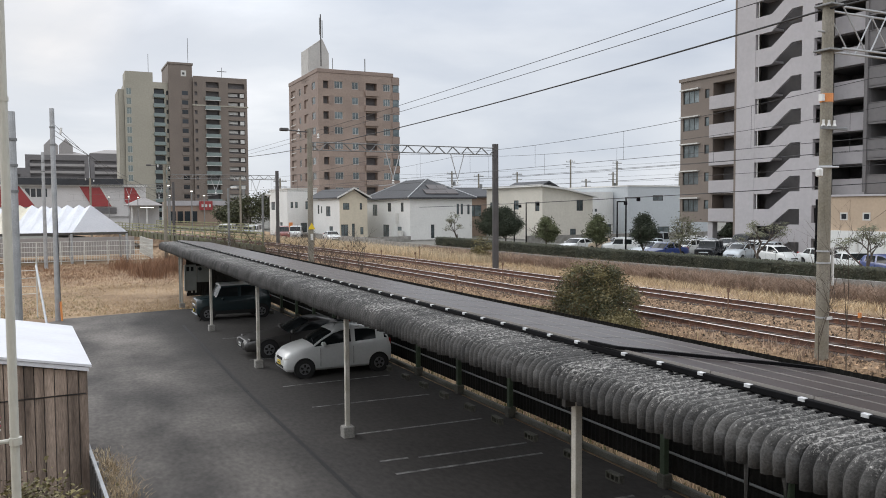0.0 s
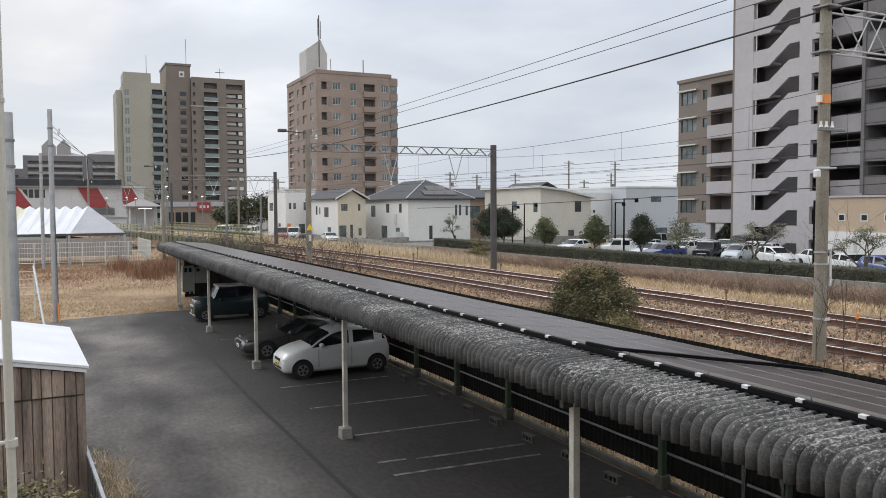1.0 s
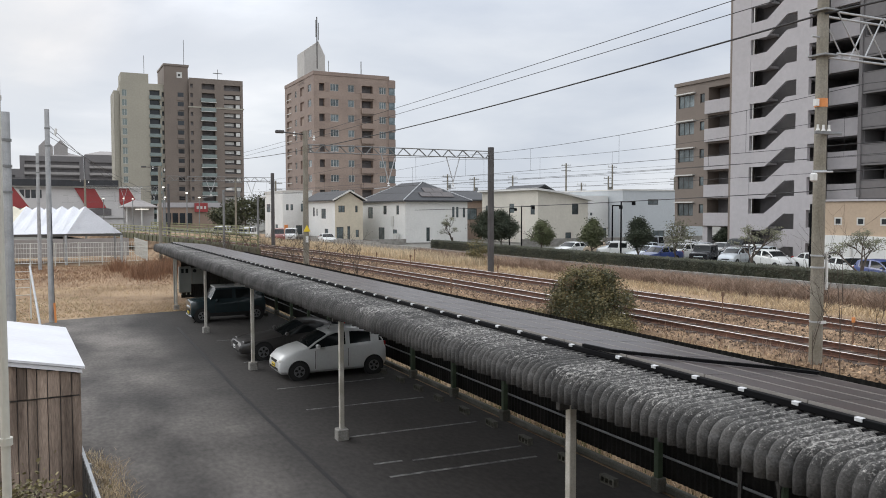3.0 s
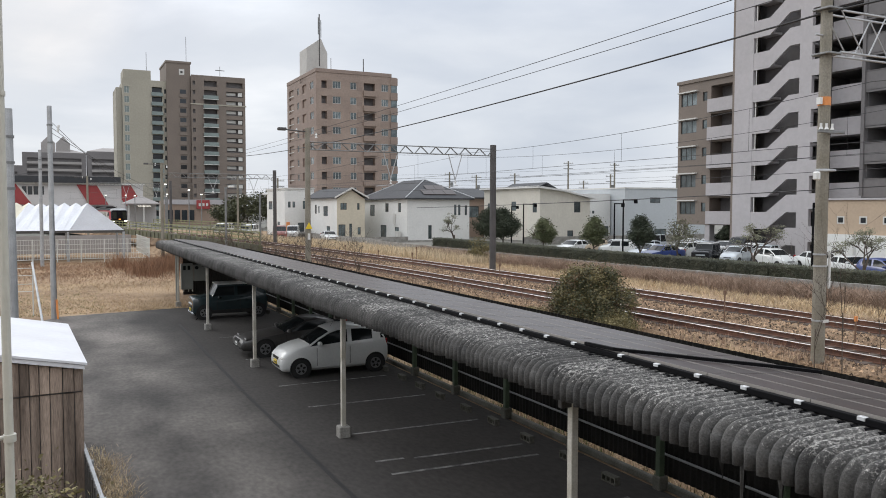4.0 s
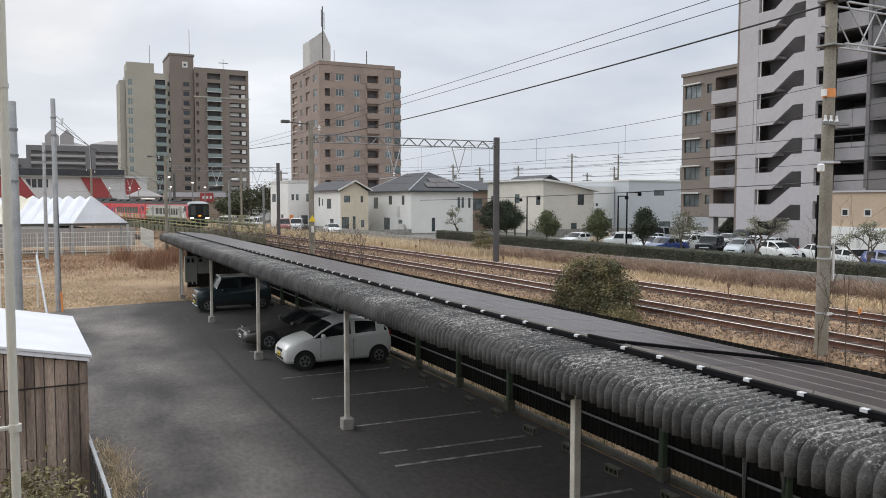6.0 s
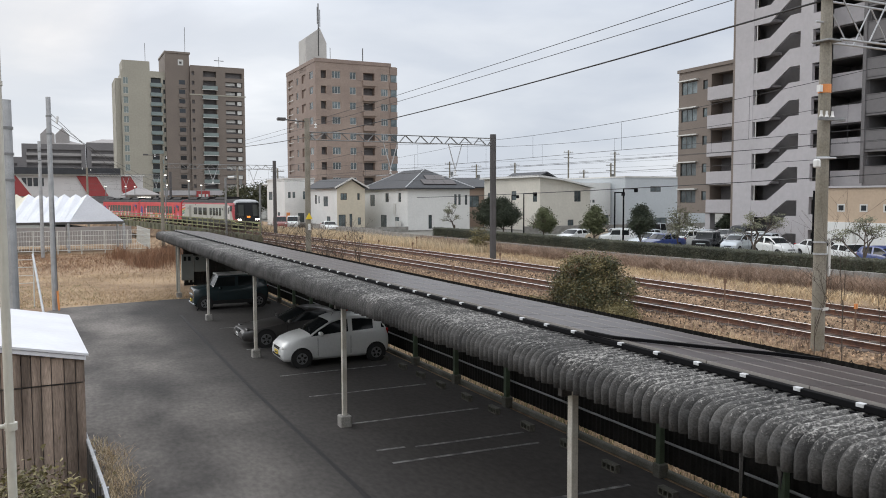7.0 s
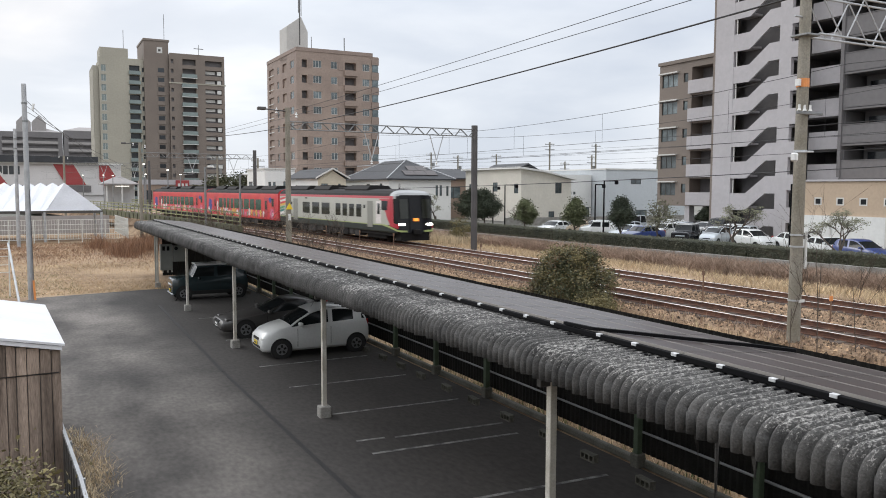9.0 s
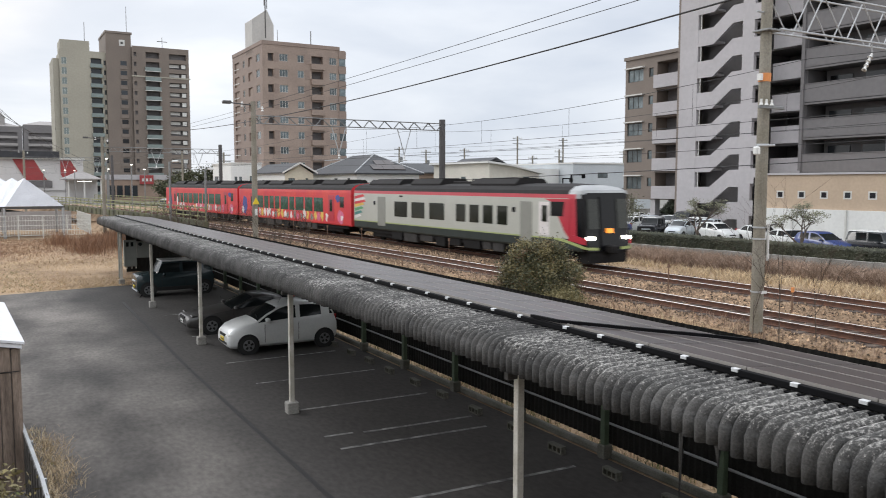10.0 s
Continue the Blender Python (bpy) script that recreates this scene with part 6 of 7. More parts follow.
    house_walls(empty("house", pose(0, 0, 0), "pale house with a cream parapet", "house", "houses"), 65.5, 71.8, 91.5, 104.0, 7.2, "house_w", [(2.4, 2.8, 3.8, 4.2), (3.1, 3.5, 3.8, 4.2), (5.0, 6.0, 0.5, 2.0), (0.8, 1.3, 4.0, 6.0)], [(2.0, 4.0, 4.2, 5.4)])
    block(h, "coping", 71.9, 82.1, 88.4, 104.1, 7.9, 8.1, "frame_w")
    h = empty("house", pose(0, 0, 0), "distant grey house with a dark balcony", "house", "houses")
    house_walls(h, 84.5, 92.0, 92.0, 104.0, 6.6, "house_b", [(0.4, 3.0, 3.4, 5.0)], [(2, 4, 3.4, 5)])
    part("roof", hip_roof(84.5, 92, 92, 104, 6.7, 1.6), M["roof_d"], h)
    # low walls in front of the houses
    w = empty("garden_wall", pose(0, 0, 0), "low grey block wall in front of the houses", "wall")
    block(w, "wall_run", 33.6, 33.8, 84, 128, TOWN - 0.1, TOWN + 0.9, "concrete")
    block(w, "wall_run_east", 33.8, 40.6, 92.6, 92.8, TOWN - 0.1, TOWN + 0.9, "concrete")
    block(w, "wall_run_far", 50, 84, 80.0, 80.2, TOWN - 0.1, TOWN + 1.1, "concrete")


tower_b()
tower_a()
building_c()
building_d()
houses()


# ---- the shed, fence, pipe and poles by the window ----
M.update(
    board=mat("weathered board", (0.36, 0.28, 0.225), 0.9, 0.5, 0.8, 0.6, fine=18, stretch=(6, 6, 0.45), tint=(0.13, 0.098, 0.078), rand=0.28),
    sheet_w=mat("white roof sheet", (0.66, 0.67, 0.7), 0.45, 0.05, 0.8, 0.05, tint=(0.6, 0.6, 0.62)),
    pipe_c=mat("cream pipe", (0.62, 0.61, 0.55), 0.45, 0.06, 3, 0.03),
    tarp=mat("white tent sheet", (0.7, 0.71, 0.74), 0.7, 0.08, 0.5, 0.15),
    tarp_y=mat("yellowed tent sheet", (0.66, 0.62, 0.5), 0.7, 0.08, 0.5, 0.15),
    mesh_w=mat("white fence wire", (0.62, 0.62, 0.58), 0.5, 0.12, 3, 0.05),
    stn_w=mat("station wall", (0.6, 0.58, 0.57), 0.7, 0.08, 0.3, 0.05),
    stn_r=mat("station red panel", (0.33, 0.05, 0.05), 0.6, 0.12, 0.4, 0.05),
    lamp_on=mat("lit lamp", (0.9, 0.9, 0.85), 0.3, 0.0, 3, 0.0, emit=((1.0, 0.95, 0.85), 2.2)),
    bridgeg=mat("yellow-green bridge paint", (0.27, 0.275, 0.13), 0.65, 0.3, 1.5, 0.15, tint=(0.17, 0.175, 0.085)),
    bridged=mat("grimy olive girder paint", (0.11, 0.115, 0.055), 0.7, 0.35, 1.2, 0.15, tint=(0.055, 0.055, 0.035)),
    cabinet=mat("grey cabinet", (0.24, 0.25, 0.23), 0.5, 0.1, 3, 0.05),
    cloth_r=mat("red plastic", (0.5, 0.06, 0.1), 0.5, 0.1, 3, 0.0),
    cloth_g=mat("green plastic", (0.05, 0.3, 0.14), 0.5, 0.1, 3, 0.0),
    farapt=mat("distant grey-brown wall", (0.17, 0.16, 0.16), 0.8, 0.1, 0.1, 0.0),
    farpale=mat("distant pale wall", (0.32, 0.3, 0.29), 0.8, 0.1, 0.1, 0.0),
)


def make_shed():
    sh = empty("shed", pose(0.39, 14.5, 0, 0, 0, 2.4), "wooden shed of dark weathered boards with a white sheet roof", "shed")
    rnd = random.Random(8)
    x, n = 0.0, 0
    # boards of the front, in two tiers
    while x > -3.2:
        w = rnd.uniform(0.13, 0.19)
        z = 2.42 - 0.195 * x
        for z0, z1, d in ((0.0, 2.0, 0.03), (2.03, z - 0.02, 0.0)):
            part("board", cube(x - w + 0.008, x - 0.004, -0.03 + d + rnd.uniform(-0.008, 0.008), 0.0 + d, z0, z1, 0.004), M["board"], sh)
        x -= w
    y = 0.05
    while y < 4.8:
        w = rnd.uniform(0.14, 0.2)
        part("board", cube(-0.025, 0.0 + rnd.uniform(-0.006, 0.006), y + 0.005, y + w, 0.0, 2.4, 0.004), M["board"], sh)
        y += w
    part("inner_wall", cube(-3.2, -0.03, 0.04, 4.7, 0, 2.38), M["inner"], sh)
    bm = extrude([(0.06, 2.47), (-3.4, 3.14), (-3.4, 3.18), (0.06, 2.51)], -0.12, 4.95, "y")
    part("roof_sheet", bm, M["sheet_w"], sh, "white painted metal roof sheet")
    part("fascia", extrude([(0.02, 2.40), (-3.4, 3.07), (-3.4, 3.14), (0.02, 2.465)], -0.1, -0.06, "y"), M["sheet_w"], sh)
    part("rear_sheet", cube(-3.0, -0.25, 4.97, 5.3, 2.4, 2.44), M["tarp_y"], sh)
    # low fence running towards the house
    fe = empty("low_fence", pose(0, 0, 0), "low dark fence with a pale top rail beside the shed", "fence")
    part("top_rail", sweep([(0.33, 15.9, 0.97), (0.43, 14.0, 0.97), (0.53, 12.0, 0.97), (0.6, 9.5, 0.97)], [(-0.025, 0), (0.025, 0), (0.025, 0.05), (-0.025, 0.05)]), M["steel"], fe)
    for k in range(16):
        yy = 15.8 - 0.4 * k
        xx = 0.33 + (15.9 - yy) * 0.046
        part("fence_panel", cube(xx - 0.01, xx + 0.01, yy - 0.39, yy, 0.05, 0.96), M["darksteel"], fe)
    for yy in (15.8, 13.9, 12.0, 10.1):
        xx = 0.36 + (15.9 - yy) * 0.046
        part("fence_post", cube(xx, xx + 0.05, yy - 0.025, yy + 0.025, 0, 1.0, 0.005), M["steel"], fe)
    # the pipe by the window
    p = empty("laundry_pole_stand", pose(-0.15, 3.0, 0), "cream painted metal pole beside the window", "pole")
    part("pipe", rod(bmesh.new(), (0.005, 0, 0.0), (-0.0, 0, 5.88), 0.0145, n=14), M["pipe_c"], p, smooth=False)
    part("collar", rod(bmesh.new(), (0.004, 0, 4.31), (0.004, 0, 4.335), 0.02, n=14), M["pipe_c"], p)
    part("collar", rod(bmesh.new(), (0.001, 0, 5.46), (0.001, 0, 5.475), 0.017, n=14), M["pipe_c"], p)
    part("bracket", cube(-0.3, 0.03, -0.03, 0.03, 5.84, 5.95, 0.01), M["pipe_c"], p)
    part("laundry_arm", rod(bmesh.new(), (-0.3, 0, 4.32), (0.02, 0, 4.325), 0.008), M["pipe_c"], p)
    pg = part("hanger_hook", rod(bmesh.new(), (-0.13, 0.0, 4.33), (-0.13, 0.1, 4.34), 0.005), M["porcelain"], p)
    for k in range(4):
        tube("hanger_wire", [(-0.21, 0.1, 4.36 + 0.015 * k), (-0.13, 0.1, 4.375 + 0.012 * k), (-0.045, 0.1, 4.34 + 0.014 * k)], 0.004, M["cloth_r" if k % 2 else "porcelain"], pg)
    part("hanger_clip", cube(-0.15, -0.07, 0.09, 0.11, 4.27, 4.295, 0.004), M["cloth_g"], pg)
    ac = empty("round_tank", pose(-0.62, 10.2, 0), "dull blue-grey rounded tank beside the shed", "tank")
    part("tank", rod(bmesh.new(), (0, 0, 0), (0, 0, 1.32), 0.3, 0.26, 20), M["house_b"], ac)


def utility_pole(x, y, z0, z1, r, label, lean=0.0, group="utility poles", mat_="steel", guard=False, bands=2):
    p = empty("utility_pole", pose(x, y, z0), label, "pole", group)
    h = z1 - z0
    part("shaft", rod(bmesh.new(), (lean, 0, 0), (0, 0, h), r, r * 0.8, 14), M[mat_], p)
    for k in range(bands):
        part("band", rod(bmesh.new(), (0, 0, h - 0.9 - 0.8 * k), (0, 0, h - 0.82 - 0.8 * k), r * 0.98, n=14), M["steelgrey"], p)
    if guard:
        part("cable_guard", rod(bmesh.new(), (0.16, -0.3, 0.0), (0.12, -0.2, 0.9), 0.05), M["orange"], p, "orange stay guard")
        part("stay_wire", rod(bmesh.new(), (0.13, -0.2, 0.9), (0.05, 0, h * 0.75), 0.012, n=5), M["wire"], p)
    return p


def make_left():
    utility_pole(-0.07, 40.4, 0.0, 9.72, 0.13, "pale grey steel utility pole at the edge of the car park", 0.0, guard=True)
    utility_pole(-0.95, 77.0, 0.0, 10.1, 0.16, "pale grey steel utility pole in the dry field")
    utility_pole(-1.22, 28.0, 0.0, 8.15, 0.19, "thick grey pole behind the shed", bands=3)
    w = empty("pole_wires", pose(0, 0, 0), "dark wires drooping from the utility poles", "wires")
    for k in range(3):
        tube("drop_wire", hang((0.0, 40.4, 9.0 - 0.25 * k), (14 + 3 * k, 140, 6.5), 0.6), 0.012, M["wire"], w)
    tube("drop_wire", hang((-0.95, 77, 8.2), (-14, 60, 6.6), 0.3), 0.015, M["wire"], w)
    bm = bmesh.new()
    insul = part("insulator", rod(bm, (0.25, 40.3, 8.55), (0.3, 40.3, 8.85), 0.05), M["porcelain"], w)
    # stays and small fence at the corner of the car park
    g = empty("wire_gate", pose(0, 0, 0), "pale wire gate at the edge of the dry field", "gate")
    for x in (-2.5, -0.95):
        part("gate_post", rod(bmesh.new(), (x, 42.0, 0), (x + 0.02, 42, 2.65), 0.03), M["mesh_w"], g)
    for z in (1.15, 1.5, 1.9, 2.25, 2.63):
        part("gate_bar", rod(bmesh.new(), (-2.5, 42, z), (-0.95, 42, z), 0.016), M["mesh_w"], g)
    part("stay", rod(bmesh.new(), (-0.95, 42, 2.5), (-0.45, 36.5, 0.0), 0.05), M["steel"], g)
    # cabinets at the end of the carport
    c = empty("meter_cabinet", pose(0, 42.7, 0), "grey electric meter cabinets on the carport post", "cabinet")
    part("cabinet_box", cube(5.88, 6.48, 0, 0.3, 0.86, 2.2, 0.015), M["cabinet"], c)
    part("cabinet_box", cube(6.52, 7.15, 0.05, 0.3, 1.28, 2.12, 0.015), M["cabinet"], c)
    for x in (5.98, 6.2):
        part("meter_window", cube(x, x + 0.13, -0.02, 0.0, 1.88, 2.1), M["carglass"], c)
    part("meter_dial", rod(bmesh.new(), (6.66, 0.05, 1.98), (6.66, -0.03, 1.98), 0.09, n=16), M["carglass"], c)
    part("conduit", rod(bmesh.new(), (5.62, -0.1, 0.3), (5.62, -0.1, 2.75), 0.04), M["cabinet"], c)
    part("conduit", rod(bmesh.new(), (5.7, -0.12, 0.9), (5.78, -0.12, 2.7), 0.02), M["darksteel"], c)
    for x in (6.0, 6.25, 6.45):
        part("cable_gland", rod(bmesh.new(), (x, 0.1, 0.74), (x, 0.1, 0.86), 0.03), M["postpaint"], c)


def make_tent():
    t = empty("marquee", pose(0, 0, 0), "long white marquee roof with scalloped peaks on steel posts", "tent")
    ridge, eave, n = 5.6, 2.95, 9
    y0, y1 = 83.0, 92.0
    x1 = 6.15
    # the end slope facing the line and a row of peaked bays running to the west
    bm = bmesh.new()
    k = 14
    yr = (y0 + y1) / 2
    v = [bm.verts.new(p) for p in ((x1, y0, eave), (x1, y1, eave), (3.1, yr, ridge), (1.3, y0, eave), (1.3, y1, eave))]
    bm.faces.new((v[0], v[1], v[2]))
    bm.faces.new((v[0], v[2], v[3]))
    bm.faces.new((v[1], v[4], v[2]))
    bmesh.ops.solidify(bm, geom=bm.faces[:], thickness=0.03)
    part("end_sheet", bm, M["tarp"], t)
    for j in range(14):
        bm = bmesh.new()
        xa, xb = 3.1 - 1.05 * j, 3.1 - 1.05 * (j + 1)
        xm = (xa + xb) / 2
        ya = [bm.verts.new(p) for p in ((xa, yr, ridge), (xm, yr, ridge - 0.34), (xb, yr, ridge))]
        lo = [bm.verts.new(p) for p in ((xa - 1.8, y0, eave), (xm - 1.8, y0, eave), (xb - 1.8, y0, eave))]
        hi = [bm.verts.new(p) for p in ((xa - 1.8, y1, eave), (xm - 1.8, y1, eave), (xb - 1.8, y1, eave))]
        for a, b in ((0, 1), (1, 2)):
            bm.faces.new((lo[a], lo[b], ya[b], ya[a]))
            bm.faces.new((ya[a], ya[b], hi[b], hi[a]))
        bmesh.ops.recalc_face_normals(bm, faces=bm.faces[:])
        bmesh.ops.solidify(bm, geom=bm.faces[:], thickness=0.02)
        part("bay_sheet", bm, M["tarp_y" if j in (5, 6) else "tarp"], t)
    part("eave_beam", cube(-12, 6.2, y0 - 0.06, y0 + 0.06, 2.7, 2.93), M["darksteel"], t)
    part("eave_beam", cube(6.1, 6.22, y0, y1, 2.7, 2.93), M["darksteel"], t)
    for x in (6.1, 1.2, -3.7, -8.6):
        for yy in (y0, y1):
            part("tent_post", rod(bmesh.new(), (x, yy, 0), (x, yy, 2.8), 0.13), M["steel"], t)
    part("rear_wall", cube(-14, 8, 98, 98.2, 0, 2.0), M["farpale"], t)
    # white mesh fence
    f = empty("mesh_fence", pose(0, 81.0, 0), "white wire mesh fence before the marquee", "fence")
    for i in range(12):
        x = 8.25 - 2.0 * i
        part("fence_post", rod(bmesh.new(), (x, 0, 0), (x, 0, 2.2), 0.045), M["mesh_w"], f)
        bm = bmesh.new()
        for z in (0.35, 0.8, 1.25, 1.7, 2.15):
            rod(bm, (x - 2.0, 0, z), (x, 0, z), 0.022, None, 4)
        for j in range(9):
            rod(bm, (x - 0.22 * j - 0.1, 0.02, 0.35), (x - 0.22 * j - 0.1, 0.02, 2.15), 0.014, None, 4)
        part("mesh_panel", bm, M["mesh_w"], f)
    for i in range(6):
        y = 2.2 * i
        bm = bmesh.new()
        for z in (0.35, 0.8, 1.25, 1.7, 2.15):
            rod(bm, (8.25, y, z), (8.25, y + 2.2, z), 0.022, None, 4)
        for j in range(9):
            rod(bm, (8.25, y + 0.24 * j, 0.35), (8.25, y + 0.24 * j, 2.15), 0.014, None, 4)
        part("mesh_panel", bm, M["mesh_w"], f)


def make_station():
    s = empty("station_building", pose(0, 0, 0), "low white station building with red slanted panels", "building")
    Y = 190.0
    wins = [(13.0 + 1.1 * k, 13.9 + 1.1 * k, 4.3, 6.1) for k in range(5)]
    F = south(-20, Y, 3.6)
    facade(s, F, 38.2, 6.7, wins, M["stn_w"])
    for q in wins:
        window(s, F, *q, n=1, frame_mat="frame_d", pane="paledark")
    block(s, "station_core", -20, 18.2, Y + 0.4, Y + 16, TOWN, 10.25, "stn_w")
    block(s, "roof", -20.5, 13.5, Y - 1.2, Y + 16, 10.5, 11.9, "roof_d")
    block(s, "roof_trim", -20.5, 18.5, Y - 0.8, Y - 0.4, 10.2, 10.5, "frame_w")
    for pts in ([(-12, 10.2), (-7.0, 10.2), (-4.0, 5.8), (-12, 5.8)], [(4.6, 10.2), (8.6, 10.2), (11.0, 5.8), (7.0, 5.8)], [(13.7, 10.2), (15.6, 10.2), (17.3, 7.2), (15.0, 5.0), (13.7, 7.0)]):
        part("red_panel", extrude(pts, Y - 0.3, Y - 0.12, "y"), M["stn_r"], s, "dark red slanted panel")
        (a, b), (c, d) = pts[1], pts[2]
        part("white_edge", extrude([(a, b), (a + 0.5, b), (c + 0.5, d), (c, d)], Y - 0.34, Y - 0.12, "y"), M["frame_w"], s)
    block(s, "dark_band", -20, 12, Y - 0.2, Y - 0.05, 4.2, 5.6, "inner")
    k = empty("platform_shelter", pose(0, 0, 0), "small pale platform shelter with a lit lamp", "shelter")
    part("shelter_roof", hip_roof(13.0, 18.8, 168, 176, 6.0, 1.6), M["farpale"], k)
    for x in (13.4, 16.2, 19.2):
        part("shelter_post", cube(x - 0.12, x + 0.12, 168, 168.3, TOWN, 5.9), M["frame_w"], k)
    part("shelter_wall", cube(13.5, 19.2, 174, 174.2, TOWN, 5.8), M["stn_w"], k)
    part("tube_lamp", cube(15.0, 17.5, 167.9, 168.0, 5.45, 5.53), M["lamp_on"], k, "lit tube lamp")
    # lit platform lamps
    for x, y, z in ((11.5, 150, 7.3), (13.0, 150, 7.2), (15.8, 130, 6.9), (14.5, 118, 7.0), (12.6, 104, 8.0), (8.8, 160, 7.4), (16.0, 108, 7.4), (19.2, 118, 7.0)):
        l = empty("platform_lamp", pose(x, y, TOWN), "lit lamp on a thin post beside the line", "lamp", "platform lamps")
        part("lamp_post", rod(bmesh.new(), (0, 0, 0), (0, 0, z - TOWN), 0.07, n=8), M["steelgrey"], l)
        part("lamp_head", cube(-0.14, 0.14, -0.1, 0.08, z - TOWN, z - TOWN + 0.11, 0.03), M["lamp_on"], l, "lit lamp head")
    for x, y, z in ((11.9, 62.0, 6.7), (15.0, 64.0, 6.2)):
        l = empty("line_lamp", pose(x, y, 0.3), "lamp on a slim grey post beside the line", "lamp", "platform lamps")
        part("lamp_post", rod(bmesh.new(), (0, 0, 0), (0, 0, z - 0.3), 0.085, n=8), M["steelgrey"], l)
        part("lamp_arm", rod(bmesh.new(), (0, 0, z - 0.35), (0.5, 0, z - 0.2), 0.04, n=6), M["steelgrey"], l)
        part("lamp_head", cube(0.2, 0.65, -0.15, 0.15, z - 0.35, z - 0.18, 0.04), M["porcelain"], l)
    # red shop sign and low shops behind the line
    sh = empty("shop", pose(0, 0, 0), "low grey shop with a red sign", "building")
    block(sh, "shop_wall", 24.5, 40, 205, 215, TOWN, 7.0, "house_br")
    block(sh, "shop_fascia", 24.3, 40.2, 204.75, 204.95, 6.0, 7.2, "greyD")
    block(sh, "shop_sign", 32.1, 35.3, 204.45, 204.7, 4.9, 7.1, "stn_r")
    for k in range(4):
        block(sh, "shop_window", 25.2 + 1.7 * k, 26.5 + 1.7 * k, 204.9, 204.98, 1.8, 4.6, "paledark")
    for k in range(3):
        block(sh, "sign_bar", 32.6 + 0.9 * k, 33.1 + 0.9 * k, 204.38, 204.45, 5.6, 6.3, "frame_w")


def far_town():
    rnd = random.Random(21)
    b = empty("apartment_building", pose(0, 0, 0), "distant dark grey apartment house with twin roof gables", "building", "apartment buildings")
    Y = 400.0
    for x0, x1, h in ((-12.0, 14.0, 30.0), (14.5, 42, 31.0), (-24, -12, 24)):
        F = south(x0, Y, TOWN)
        holes = [(2.0, x1 - x0 - 2.0, 3.0 + 3.2 * k, 4.6 + 3.2 * k, 1.0) for k in range(int(h / 3.2) - 1)]
        facade(b, F, x1 - x0, h - TOWN, holes, M["farapt"])
        block(b, "body", x0 + 0.1, x1, Y + 1.2, Y + 14, TOWN, h - 0.1, "farapt")
        for k in range(int(h / 3.2) - 1):
            slab(b, F, "balcony", 1.8, round(x1 - x0 - 1.8, 2), -0.5, 0.0, 1.9 + 3.2 * k, 3.0 + 3.2 * k, "farpale")
    for x in (-1.5, 4.6):
        part("roof_gable", extrude([(x - 2.9, 29.5), (x + 2.9, 29.5), (x + 2.9, 34.5), (x, 37.6), (x - 2.9, 34.5)], Y + 2, Y + 9, "y"), M["farpale"], b)
    part("roof", hip_roof(1, 13, Y + 0.5, Y + 13, 30.2, 2.0), M["farpale"], b)
    part("roof", hip_roof(15, 41, Y + 0.5, Y + 13, 31.2, 2.0), M["farpale"], b)
    # low far houses along the horizon
    for i in range(46):
        a = radians(rnd.uniform(-14, 62))
        d = rnd.uniform(200, 420)
        x, y = d * math.sin(a), d * math.cos(a)
        if x < 30 and y < 230 or (14 < x < 70 and y < 300):
            continue
        w, dp, h = rnd.uniform(8, 16), rnd.uniform(8, 12), rnd.uniform(4.5, 8.5)
        hs = empty("house", pose(x, y, TOWN), "distant low town house on the horizon", "house", "distant houses")
        wall = rnd.choice(("house", "house_w", "house_b", "farpale", "house_br"))
        part("outer_wall", cube(0, w, 0, dp, 0, h), M[wall], hs)
        for k in range(3):
            part("window", cube(w * (0.15 + 0.3 * k), w * (0.27 + 0.3 * k), -0.05, 0.02, h * 0.55, h * 0.78), M["paledark"], hs)
        if rnd.random() < 0.7:
            part("roof", hip_roof(0, w, 0, dp, h + 0.1, 1.6), M["roof_d"], hs)
        else:
            part("coping", cube(-0.1, w + 0.1, -0.1, dp + 0.1, h, h + 0.25), M["frame_w"], hs)
    # utility poles of the town
    for x, y, z in ((97.9, 139.0, 15.1), (104.9, 133.7, 12.3), (105.6, 133.3, 14.7), (76.3, 151.9, 12.9), (81.4, 149.3, 12.3), (88.5, 145.2, 12.6), (100.5, 137.1, 11.0), (60.3, 158.9, 13.8), (115, 125, 12), (31, 150, 11), (36, 140, 10.5)):
        p = utility_pole(x, y, TOWN, z, 0.2, "distant concrete utility pole with crossarms", 0.0, "town utility poles", "poleconc", False, 0)
        for dz in (0.6, 1.6):
            part("crossarm", cube(-1.2, 1.2, -0.06, 0.06, z - TOWN - dz, z - TOWN - dz + 0.12), M["steelgrey"], p)
        for dx in (-1.0, -0.4, 0.5, 1.0):
            part("insulator", rod(bmesh.new(), (dx, 0, z - TOWN - 0.5), (dx, 0, z - TOWN - 0.2), 0.08, n=6), M["porcelain"], p)
        if z < 14:
            part("transformer", rod(bmesh.new(), (0.55, 0, z - TOWN - 3.2), (0.55, 0, z - TOWN - 2.2), 0.3, n=12), M["steelgrey"], p)
    # black lamps of the open car park
    for x, y, z, arm in ((46.0, 58.0, 5.6, 1.1), (44.0, 54.3, 5.9, 1.5), (44.0, 70.4, 5.6, 1.6), (46.0, 76.1, 5.4, 0.9), (44.0, 35.3, 5.5, 0.3)):
        l = empty("car_park_lamp", pose(x, y, TOWN), "slim black car park lamp with a flat arm", "lamp", "car park lamps")
        part("lamp_post", rod(bmesh.new(), (0, 0, 0), (0, 0, z - TOWN), 0.08, 0.06, 8), M["blackmetal"], l)
